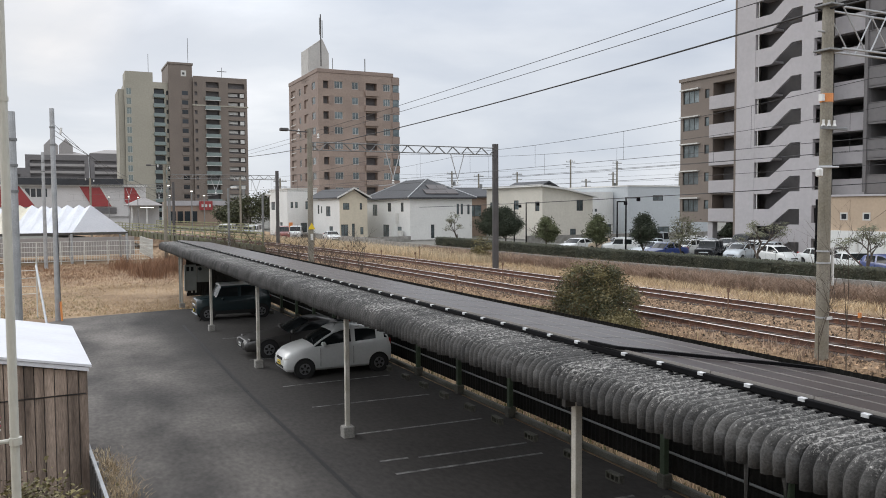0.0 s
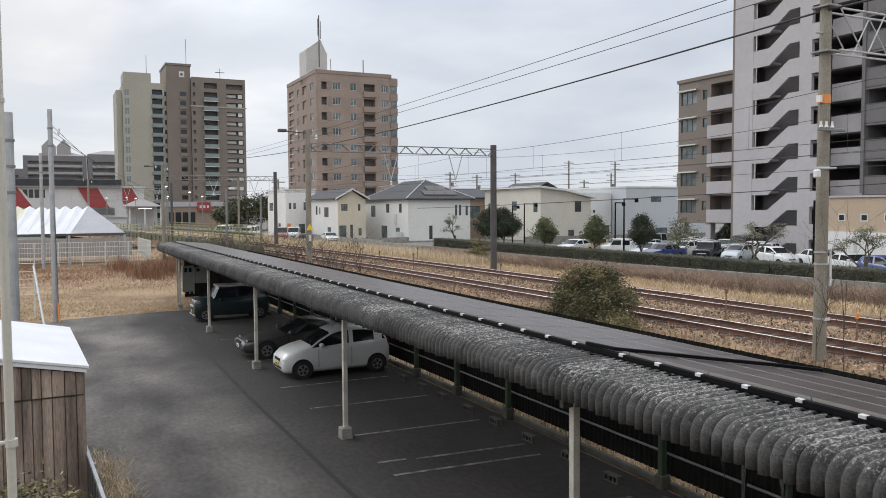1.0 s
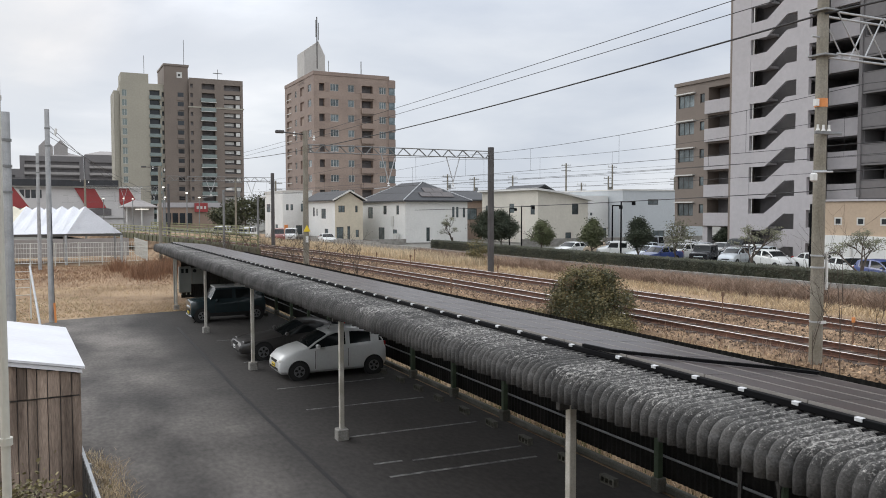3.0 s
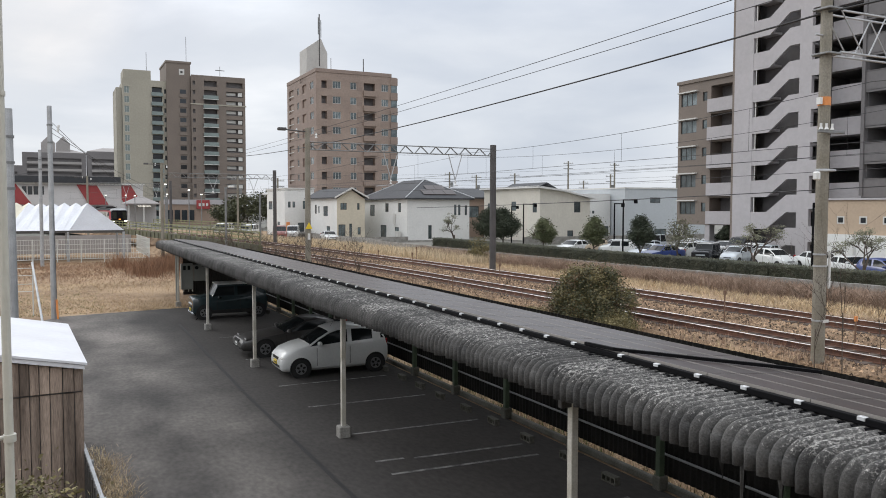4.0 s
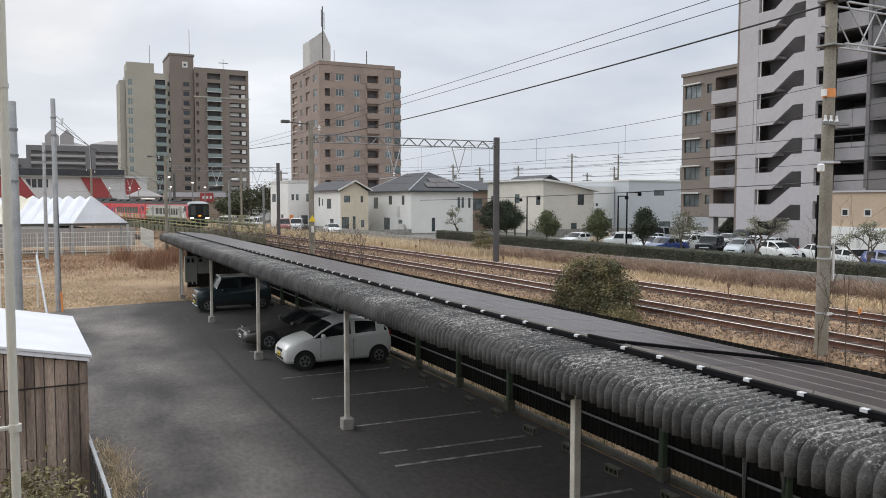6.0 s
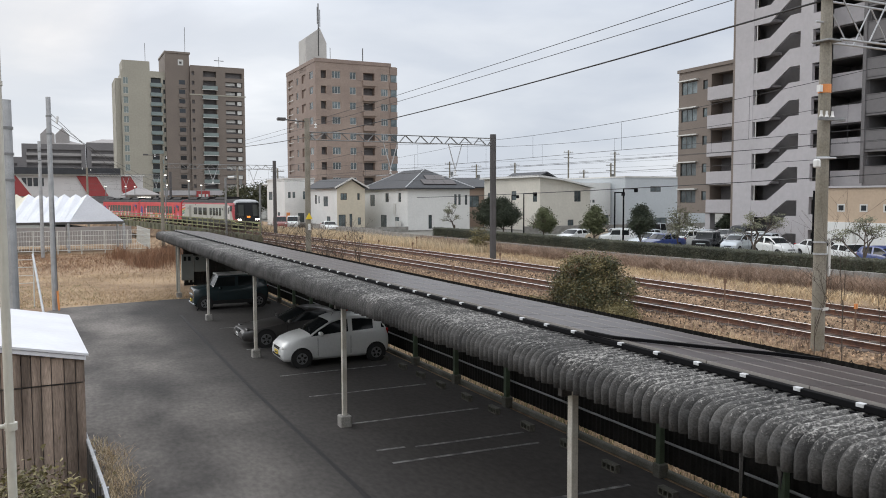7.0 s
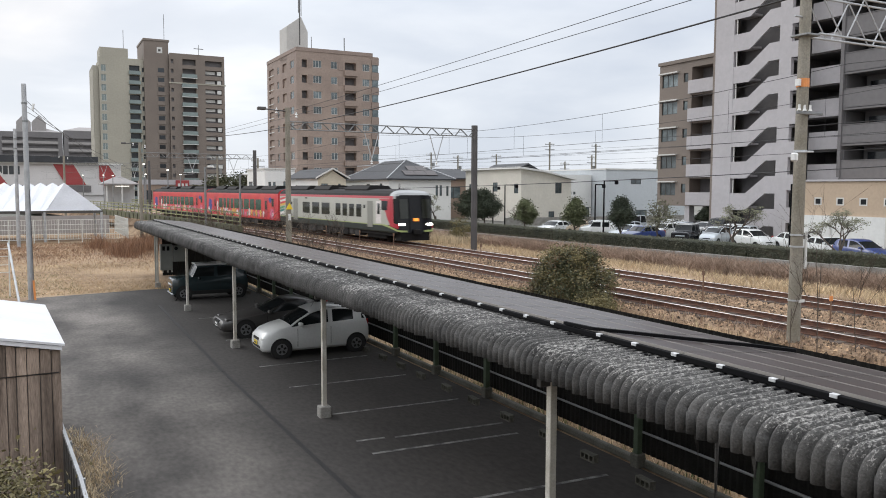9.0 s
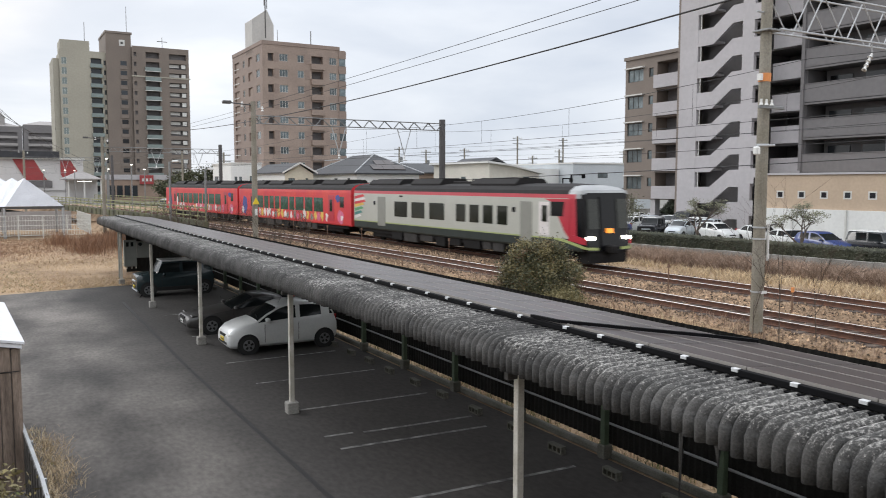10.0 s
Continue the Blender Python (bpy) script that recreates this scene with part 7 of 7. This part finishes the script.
        part("lamp_arm", cube(0, arm, -0.06, 0.06, z - TOWN - 0.1, z - TOWN, 0.01), M["blackmetal"], l)
        part("lamp_head", cube(arm - 0.3, arm, -0.1, 0.1, z - TOWN - 0.35, z - TOWN - 0.1, 0.02), M["blackmetal"], l)


def make_bridge():
    """Painted girder bridge that carries the line over a road, with walkway rails on both sides."""
    b = empty("railway_bridge", pose(0, 0, 0), "yellow-green painted girder bridge with walkway rails", "bridge")
    ys = [60 + 2.0 * i for i in range(40)]
    for off, low in ((-2.8, 1.6), (7.0, 2.1)):
        # the far walkway is out of sight but for its end by the station
        path = [(NEAR_X + off + bend(y), y, 0) for y in ys if off < 0 or y > 92]
        part("girder", sweep(path, [(-0.12, low), (0.12, low), (0.12, 2.3), (-0.12, 2.3)]), M["bridged"], b)
        for z in (2.55, 2.88, 3.22):
            part("walkway_rail", sweep(path, [(-0.04, z), (0.04, z), (0.04, z + 0.09), (-0.04, z + 0.09)]), M["bridgeg"], b)
        for p in path:
            part("rail_post", cube(p[0] - 0.04, p[0] + 0.04, p[1] - 0.04, p[1] + 0.04, 2.25, 3.3), M["bridgeg"], b)
            part("girder_rib", cube(p[0] - 0.2, p[0] + 0.2, p[1] - 0.05, p[1] + 0.05, low, 2.2), M["bridged"], b)


make_shed()
make_left()
make_tent()
make_station()
far_town()
make_bridge()


# ---- the plain house wall behind the window where the camera stands ----
def make_home():
    h = empty("home", pose(0, 0, 0), "plain rendered house behind the window", "house")
    F = pose(5.0, -0.7, 0, 0, 0, 180)
    facade(h, F, 24.0, 8.2, [(3.4, 6.2, 3.9, 6.0), (3.4, 6.2, 0.9, 2.8), (9.0, 11.0, 3.9, 5.6), (9.0, 11.0, 0.9, 2.4)], M["house"])
    block(h, "home_core", -19.0, 4.98, -9.5, -1.1, 0, 8.15, "house")
    part("home_roof", hip_roof(-19, 5, -9.5, -0.7, 8.3, 2.2, 0.5), M["roof_d"], h)


make_home()


# ---- plants ----
def leaf_mat(name, a, b, rough=0.7):
    return mat(name, a, rough, 0.35, 1.2, 0.0, tint=b, rand=0.4)


M.update(
    leaf_d=leaf_mat("dark evergreen leaf", (0.085, 0.088, 0.04), (0.055, 0.06, 0.03), 0.6),
    leaf_o=leaf_mat("olive leaf", (0.2, 0.165, 0.07), (0.12, 0.105, 0.045), 0.65),
    leaf_g=leaf_mat("grey-green leaf", (0.135, 0.15, 0.075), (0.09, 0.1, 0.05), 0.85),
    leaf_k=leaf_mat("blackish pine needles", (0.062, 0.074, 0.046), (0.04, 0.05, 0.033), 0.95),
    leaf_b=leaf_mat("brownish leaf", (0.15, 0.095, 0.045), (0.11, 0.07, 0.035)),
    leaf_h=leaf_mat("hedge leaf", (0.075, 0.075, 0.045), (0.05, 0.055, 0.034)),
    leaf_p=leaf_mat("pine needles", (0.19, 0.19, 0.125), (0.13, 0.13, 0.085), 0.9),
    bark=mat("bark", (0.09, 0.07, 0.055), 0.9, 0.3, 6, 0.4),
    straw=leaf_mat("straw grass", (0.54, 0.42, 0.27), (0.42, 0.32, 0.2), 0.9),
    straw2=leaf_mat("pale straw", (0.62, 0.52, 0.37), (0.52, 0.42, 0.28), 0.9),
    brush=leaf_mat("brown brush", (0.35, 0.25, 0.185), (0.2, 0.138, 0.1), 0.9),
    field=leaf_mat("tawny field grass", (0.46, 0.32, 0.18), (0.3, 0.195, 0.1), 0.9),
    darkbrush=leaf_mat("dark bare brush", (0.13, 0.095, 0.07), (0.08, 0.06, 0.045), 0.9),
    rustgrass=leaf_mat("reddish dry weeds", (0.26, 0.14, 0.08), (0.18, 0.1, 0.06), 0.9),
    greengrass=leaf_mat("green weeds", (0.12, 0.14, 0.045), (0.09, 0.1, 0.035), 0.9),
)


def scatter_mesh(name, vs, fs, material):
    me = bpy.data.meshes.new(name)
    me.from_pydata(vs, [], fs)
    for m in material if isinstance(material, (list, tuple)) else [material]:
        me.materials.append(m)
    return me


def blades(name, n, where, h0, h1, w, material, seed, label, lean=0.5):
    """Many grass blades, each a thin bent strip. where(rnd) gives x, y or None."""
    rnd = random.Random(seed)
    vs, fs = [], []
    for _ in range(n):
        p = where(rnd)
        if not p:
            continue
        x, y = p
        z = ground_z(x, y) - 0.03
        h = rnd.uniform(h0, h1)
        a = rnd.uniform(0, 2 * math.pi)
        dx, dy = math.cos(a), math.sin(a)
        l = rnd.uniform(0, lean) * h
        b = rnd.uniform(0, 2 * math.pi)
        lx, ly = math.cos(b) * l, math.sin(b) * l
        k = len(vs)
        vs += [(x - dx * w, y - dy * w, z), (x + dx * w, y + dy * w, z), (x + dx * w * 0.7 + lx * 0.4, y + dy * w * 0.7 + ly * 0.4, z + h * 0.6), (x - dx * w * 0.7 + lx * 0.4, y - dy * w * 0.7 + ly * 0.4, z + h * 0.6), (x + lx, y + ly, z + h)]
        fs += [(k, k + 1, k + 2, k + 3), (k + 3, k + 2, k + 4)]
    ob = new(name, scatter_mesh(name, vs, fs, M[material]))
    return tagged(ob, label, "grass", kind="stuff")


def clumpy(x0, x1, y0, y1, scale=0.5, bias=0.0, rel=True):
    def f(rnd):
        for _ in range(6):
            y = y0 + (y1 - y0) * rnd.random() ** 1.3
            x = rnd.uniform(x0, x1) + (bend(y) if rel else 0)
            if noise.noise((x * scale, y * scale * 0.7, 3.0)) + bias > rnd.uniform(-0.5, 0.4):
                return x, y
        return None
    return f


def tufts(centres, sx, sy):
    """Places scattered round a few centres, thinning outwards."""
    def f(rnd):
        cx, cy = rnd.choice(centres)
        return cx + rnd.gauss(0, sx), min(80.4, cy + rnd.gauss(0, sy))
    return f


def leaves(center, radii, n, size, material, seed, parent, name="crown", gaps=0.25, flat=0.0):
    """A crown of many small leaves in clumps, with an uneven outline."""
    rnd = random.Random(seed)
    vs, fs = [], []
    clumps = []
    for _ in range(max(6, n // 90)):
        d = Vector((rnd.gauss(0, 1), rnd.gauss(0, 1), rnd.gauss(0, 1) + flat)).normalized() * rnd.uniform(0.45, 1.0)
        clumps.append(Vector((center[0] + d.x * radii[0], center[1] + d.y * radii[1], center[2] + d.z * radii[2])))
    cr = min(radii) * gaps
    for _ in range(n):
        c = rnd.choice(clumps)
        p = c + Vector((rnd.gauss(0, cr), rnd.gauss(0, cr), rnd.gauss(0, cr * 0.8)))
        s = size * rnd.uniform(0.6, 1.4)
        u = Vector((rnd.gauss(0, 1), rnd.gauss(0, 1), rnd.gauss(0, 0.6))).normalized()
        v = u.cross(Vector((rnd.gauss(0, 1), rnd.gauss(0, 1), rnd.gauss(0, 1)))).normalized() * 0.5
        k = len(vs)
        vs += [tuple(p - u * s), tuple(p + v * s), tuple(p + u * s), tuple(p - v * s)]
        fs.append((k, k + 1, k + 2, k + 3))
    me = scatter_mesh(name, vs, fs, M[material])
    ob = new(name, me)
    ob.parent = parent
    return ob


def branchy(parent, base, height, spread, seed, r=0.06, levels=3, name="trunk", material="bark"):
    rnd = random.Random(seed)
    bm = bmesh.new()
    tips = []

    def grow(p, d, l, r, lev):
        q = p + d * l
        rod(bm, p, q, r, r * 0.65, 6)
        if lev == 0:
            tips.append(q)
            return
        for _ in range(rnd.choice((2, 3, 3))):
            nd = (d + Vector((rnd.gauss(0, spread), rnd.gauss(0, spread), rnd.gauss(0.1, spread * 0.5)))).normalized()
            grow(p.lerp(q, rnd.uniform(0.6, 1.0)), nd, l * rnd.uniform(0.55, 0.8), r * 0.6, lev - 1)
    grow(Vector(base), Vector((rnd.gauss(0, 0.06), rnd.gauss(0, 0.06), 1)).normalized(), height * 0.42, r, levels)
    part(name, bm, M[material], parent)
    return tips


def make_plants():
    # the big bush behind the carport
    b = empty("bush", pose(0, 0, 0), "large dense evergreen bush with browning tips beside the track", "bush")
    tips = branchy(b, (15.9, 20.9, 0.9), 2.3, 0.6, 5, 0.05)
    leaves((15.8, 20.9, 1.9), (0.8, 0.9, 0.7), 9000, 0.045, "leaf_d", 10, b, gaps=0.35, flat=0.1)
    for i, (dx, dy, z, r) in enumerate(((0.0, 0.3, 2.3, 0.95), (-0.2, 1.0, 2.0, 0.75), (0.1, -0.5, 2.0, 0.8), (-0.3, 0.6, 2.65, 0.55), (-0.2, 1.5, 1.55, 0.55), (-0.2, -1.1, 1.5, 0.6), (0.3, 0.0, 2.7, 0.5), (-0.7, -0.2, 1.6, 0.6))):
        c, q = (15.8 + dx, 20.8 + dy, z), (r, r, r * 0.85)
        leaves(c, q, 2300, 0.036, "leaf_d", 100 + i, b, gaps=0.3, flat=0.1)
        leaves(c, q, 2100, 0.033, "leaf_o", 110 + i, b, gaps=0.26, flat=0.6)
        leaves(c, q, 700, 0.03, "leaf_b", 140 + i, b, gaps=0.3, flat=0.9)
    rnd = random.Random(77)
    for i in range(46):
        a, e = rnd.uniform(0, 2 * math.pi), rnd.uniform(0.1, 1.4)
        d = Vector((math.cos(a) * math.cos(e), math.sin(a) * math.cos(e), math.sin(e)))
        p = Vector((15.75 + d.x * 1.05, 20.95 + d.y * 1.6, 1.95 + d.z * 1.12))
        leaves(p, (0.1, 0.14, 0.2), rnd.randint(60, 130), 0.034, rnd.choice(("leaf_o", "leaf_o", "leaf_d", "leaf_b")), 200 + i, b, "shoot", gaps=1.0)
    leaves((15.2, 19.0, 1.35), (0.7, 0.8, 0.45), 6000, 0.033, "leaf_o", 14, b, gaps=0.3, flat=0.4)
    leaves((15.2, 23.4, 1.25), (0.5, 1.1, 0.3), 2400, 0.033, "leaf_o", 15, b, gaps=0.3, flat=0.4)
    s = empty("bush", pose(0, 0, 0), "small green shrub on the far bank beside the mast", "bush")
    branchy(s, (28.2, 51.5, 0.9), 1.2, 0.5, 6, 0.03)
    leaves((28.2, 51.5, 1.9), (0.75, 0.75, 0.95), 2200, 0.06, "leaf_o", 16, s, gaps=0.28)
    # clipped hedge in two rows of leaf clumps along the open car park
    h = empty("hedge", pose(0, 0, 0), "long clipped dark evergreen hedge along the open car park", "hedge")
    rnd = random.Random(9)
    for k in range(20):
        y0 = 12 + 2.9 * k
        part("hedge_core", cube(33.3, 34.0, y0, y0 + 2.86, 0.7, 2.16, 0.05), M["leaf_h"], h)
        vs, fs = [], []
        for _ in range(2600):
            y = y0 + rnd.uniform(0, 2.9)
            if rnd.random() < 0.6:
                p = Vector((33.26 + rnd.gauss(0, 0.04), y, rnd.uniform(1.0, 2.22)))
            else:
                p = Vector((rnd.uniform(33.2, 34.1), y, 2.2 + rnd.gauss(0, 0.03)))
            u = Vector((rnd.gauss(0, 1), rnd.gauss(0, 1), rnd.gauss(0, 1))).normalized() * rnd.uniform(0.025, 0.055)
            v = u.orthogonal() * 0.6
            n = len(vs)
            vs += [tuple(p - u), tuple(p + v), tuple(p + u), tuple(p - v)]
            fs.append((n, n + 1, n + 2, n + 3))
        ob = new("hedge_leaves", scatter_mesh("hedge_leaves", vs, fs, M["leaf_h"]))
        ob.parent = h
    # pale kerb in front of the hedge, at the top of the bank
    r = empty("low_kerb", pose(0, 0, 0), "low pale concrete kerb along the top of the bank", "kerb")
    for k in range(53):
        y = 12 + 2 * k
        top = 1.82 - 0.0107 * min(2 * k, 28) - 0.0015 * max(0, 2 * k - 28)
        part("kerb_block", cube(32.66, 32.8, y + 0.01, y + 1.99, 0.6, top, 0.012), M["concrete"], r)
    # trees of the open car park
    for i, (x, y, z, kind) in enumerate(((37, 72.4, 4.6, "pruned"), (38, 66.6, 4.9, "dense"), (39.5, 67.0, 4.9, "dense"), (40, 60.5, 4.0, "round"), (41, 54.3, 4.25, "round"), (42, 49.6, 4.35, "dense"), (42, 45.2, 4.3, "loose"), (40, 36.4, 4.1, "pruned"), (40, 28.8, 3.9, "pruned"), (62, 60, 3.2, "dense"))):
        lab = {"pruned": "bare heavily pruned tree with knobbly limbs", "dense": "dark dense evergreen tree in the car park", "round": "small round olive-green tree in the car park", "loose": "thin loose grey-green tree in the car park"}[kind]
        t = empty("tree", pose(0, 0, 0), lab, "tree", "car park trees")
        h = z - 0.6
        if kind == "pruned":
            tips = branchy(t, (x, y, 0.6), h * 1.05, 0.6, 30 + i, 0.1, 4)
            vs, fs, rr = [], [], random.Random(i)
            for tp in tips:
                for _ in range(26):
                    p = tp + Vector((rr.gauss(0, 0.15), rr.gauss(0, 0.15), rr.gauss(0, 0.07)))
                    u = Vector((rr.gauss(0, 1), rr.gauss(0, 1), rr.gauss(0, 1))).normalized() * 0.055
                    v = u.orthogonal() * 0.5
                    n = len(vs)
                    vs += [tuple(p - u), tuple(p + v), tuple(p + u), tuple(p - v)]
                    fs.append((n, n + 1, n + 2, n + 3))
            ob = new("crown", scatter_mesh("crown", vs, fs, M["leaf_p"]))
            ob.parent = t
        else:
            branchy(t, (x, y, 0.6), h, 0.5, 30 + i, 0.08, 3)
            big = kind == "dense" and y > 60
            w = 1.9 if big else 1.08
            # layered pads of foliage, widest below the middle, with gaps between them
            for k in range(6):
                f = k / 5
                pad = w * (0.62, 0.95, 1.0, 0.85, 0.6, 0.3)[k]
                leaves((x + 0.12 * math.sin(k * 2.1 + i), y + 0.15 * math.cos(k * 1.7 + i), 0.6 + h * (0.5 + 0.45 * f)), (pad, pad, h * 0.07), int((260 if kind == "loose" else 3000 if big else 1500) * (0.4 + pad / w)), 0.07, {"dense": "leaf_k", "loose": "leaf_p"}.get(kind, "leaf_g"), 50 + i * 7 + k, t, gaps=0.75 if kind != "loose" else 1.3)
    # dark trees behind the line on the station side
    for i, (x, y, z, r) in enumerate(((36, 165, 8.0, 4.5), (42, 170, 8.5, 4.5), (46, 168, 7.0, 3.5), (33, 172, 6.5, 3.0))):
        t = empty("tree", pose(0, 0, 0), "dark rounded evergreen tree beyond the line", "tree", "far trees")
        branchy(t, (x, y, 0.6), z - 1, 0.5, 70 + i, 0.2, 3)
        leaves((x, y, 0.6 + (z - 0.6) * 0.55), (r, r * 0.8, (z - 0.6) * 0.45), 3200, 0.26, "leaf_d", 80 + i, t, gaps=0.22)
    # bare twigs beside the concrete mast and brush near the gantry
    for i, (x, y, z, hh) in enumerate(((15.9, 11.9, 1.0, 4.2), (15.6, 12.4, 1.0, 3.2), (16.6, 11.4, 1.0, 3.4))):
        t = empty("sapling", pose(0, 0, 0), "bare thin sapling with fine twigs beside the mast", "sapling", "bare saplings")
        branchy(t, (x, y, z), hh, 0.45, 90 + i, 0.013, 4)
    t = empty("sapling", pose(0, 0, 0), "tangle of bare brown twigs beside the track", "sapling", "bare saplings")
    for i in range(44):
        y = 36 + 0.72 * i
        branchy(t, (13.2 + 0.5 * math.sin(i * 2.2) + bend(y), y, 0.9), 2.6 + 0.8 * math.sin(i * 1.7), 0.5, 120 + i, 0.026, 4, "branch", "bark")
    # grass
    blades("dry_grass", 22000, clumpy(25.2, 29.0, 12, 115, 0.3), 0.08, 0.34, 0.012, "straw", 31, "dry straw grass on the far bank beside the track", 1.6)
    blades("tall_straw", 15000, clumpy(26.5, 31.6, 50, 118, 0.25, 0.1), 0.35, 0.8, 0.02, "straw2", 32, "tall pale straw on the far bank", 0.35)
    blades("brown_brush", 52000, clumpy(29.2, 32.5, 10, 62, 0.8, 0.3), 0.25, 0.78, 0.012, "brush", 33, "tangled brown winter brush on the far bank", 1.8)
    blades("kerb_brush", 16000, clumpy(31.3, 32.6, 10, 70, 0.9, 0.35, False), 0.3, 0.85, 0.012, "brush", 44, "tangled brown brush against the kerb", 0.9)
    blades("trackside_grass", 9000, clumpy(12.5, 15.6, 6, 45, 0.6), 0.15, 0.5, 0.014, "straw", 34, "dry grass between the carport and the track")
    blades("trackside_weeds", 2500, clumpy(16.0, 17.0, 8, 60, 0.8, -0.1), 0.1, 0.45, 0.012, "brush", 35, "brown weeds at the edge of the ballast", 0.8)
    blades("strip_grass", 9000, clumpy(10.08, 11.2, 2, 44, 0.9, 0.2, False), 0.06, 0.22, 0.01, "straw", 36, "dry grass strip behind the carport")
    blades("strip_weeds", 1800, clumpy(10.05, 10.6, 2, 44, 0.9, -0.1, False), 0.05, 0.2, 0.012, "greengrass", 37, "green weeds behind the carport")
    blades("field_grass", 15000, clumpy(-9, 12, 41.8, 80, 0.25, 0.1, False), 0.03, 0.12, 0.012, "field", 38, "trampled dry grass of the open field", 3.0)
    blades("field_pale_grass", 16000, clumpy(-9, 9, 41.8, 58, 0.16, -0.1, False), 0.03, 0.12, 0.013, "straw", 39, "pale dry grass of the open field", 2.0)
    blades("rusty_weeds", 6000, tufts(((7.2, 68), (6.3, 65), (8.8, 70), (5.2, 74), (10.4, 66), (9.6, 74), (7.6, 72)), 0.55, 1.6), 0.2, 1.3, 0.013, "rustgrass", 40, "tangled tall rusty dry weeds at the end of the field", 0.8)
    blades("low_rusty_weeds", 17000, tufts(((7, 70), (3, 74), (-2, 76), (9, 62), (10, 72), (1, 66), (-6, 70)), 2.2, 4.0), 0.04, 0.24, 0.014, "rustgrass", 46, "low rusty weeds in the dry field", 2.0)
    blades("bank_brush", 9000, clumpy(9.6, 13.5, 50, 84, 0.4, 0.3, False), 0.3, 1.3, 0.013, "darkbrush", 47, "dark bare brush below the bridge", 1.0)
    blades("field_green", 1300, clumpy(-3, 2.2, 41.5, 52, 0.5, -0.2, False), 0.03, 0.12, 0.012, "greengrass", 41, "green patches in the dry field", 3.0)
    blades("shed_grass", 1300, lambda q: (q.uniform(0.45, 0.85), q.uniform(12.0, 18.0)), 0.05, 0.2, 0.008, "straw2", 42, "dry straw tuft along the shed", 0.8)
    blades("fence_grass", 2600, tufts(((0.85, 15.6), (0.8, 14.2), (1.0, 14.9), (0.95, 12.6), (0.85, 11.4), (0.9, 16.6)), 0.13, 0.45), 0.04, 0.2, 0.006, "straw", 43, "low tufts of pale dry grass along the low fence", 2.2)
    # leafy shrub in front of the shed
    s = empty("shrub", pose(0, 0, 0), "loose green and yellow shrub before the shed", "bush")
    branchy(s, (-0.35, 10.6, 0), 1.6, 0.6, 61, 0.02, 4)
    leaves((-0.35, 10.6, 1.2), (0.55, 0.6, 0.5), 2600, 0.035, "leaf_o", 62, s, gaps=0.4)
    leaves((0.25, 10.2, 0.9), (0.3, 0.5, 0.3), 300, 0.035, "greengrass", 63, s, gaps=0.35)


make_plants()


# ---- what moves: the train comes on at an even pace along the curve ----
def motions():
    for i, car in enumerate(cars):
        rows = []
        for k in range(21):
            t = k * 0.5
            rows.append((t, track_pose(NOSE + SPEED * (10.0 - t) + 11.0 + i * GAP, FAR_X)))
        walk(car, rows)


SPEED, NOSE = 20.6, 5.0
motions()
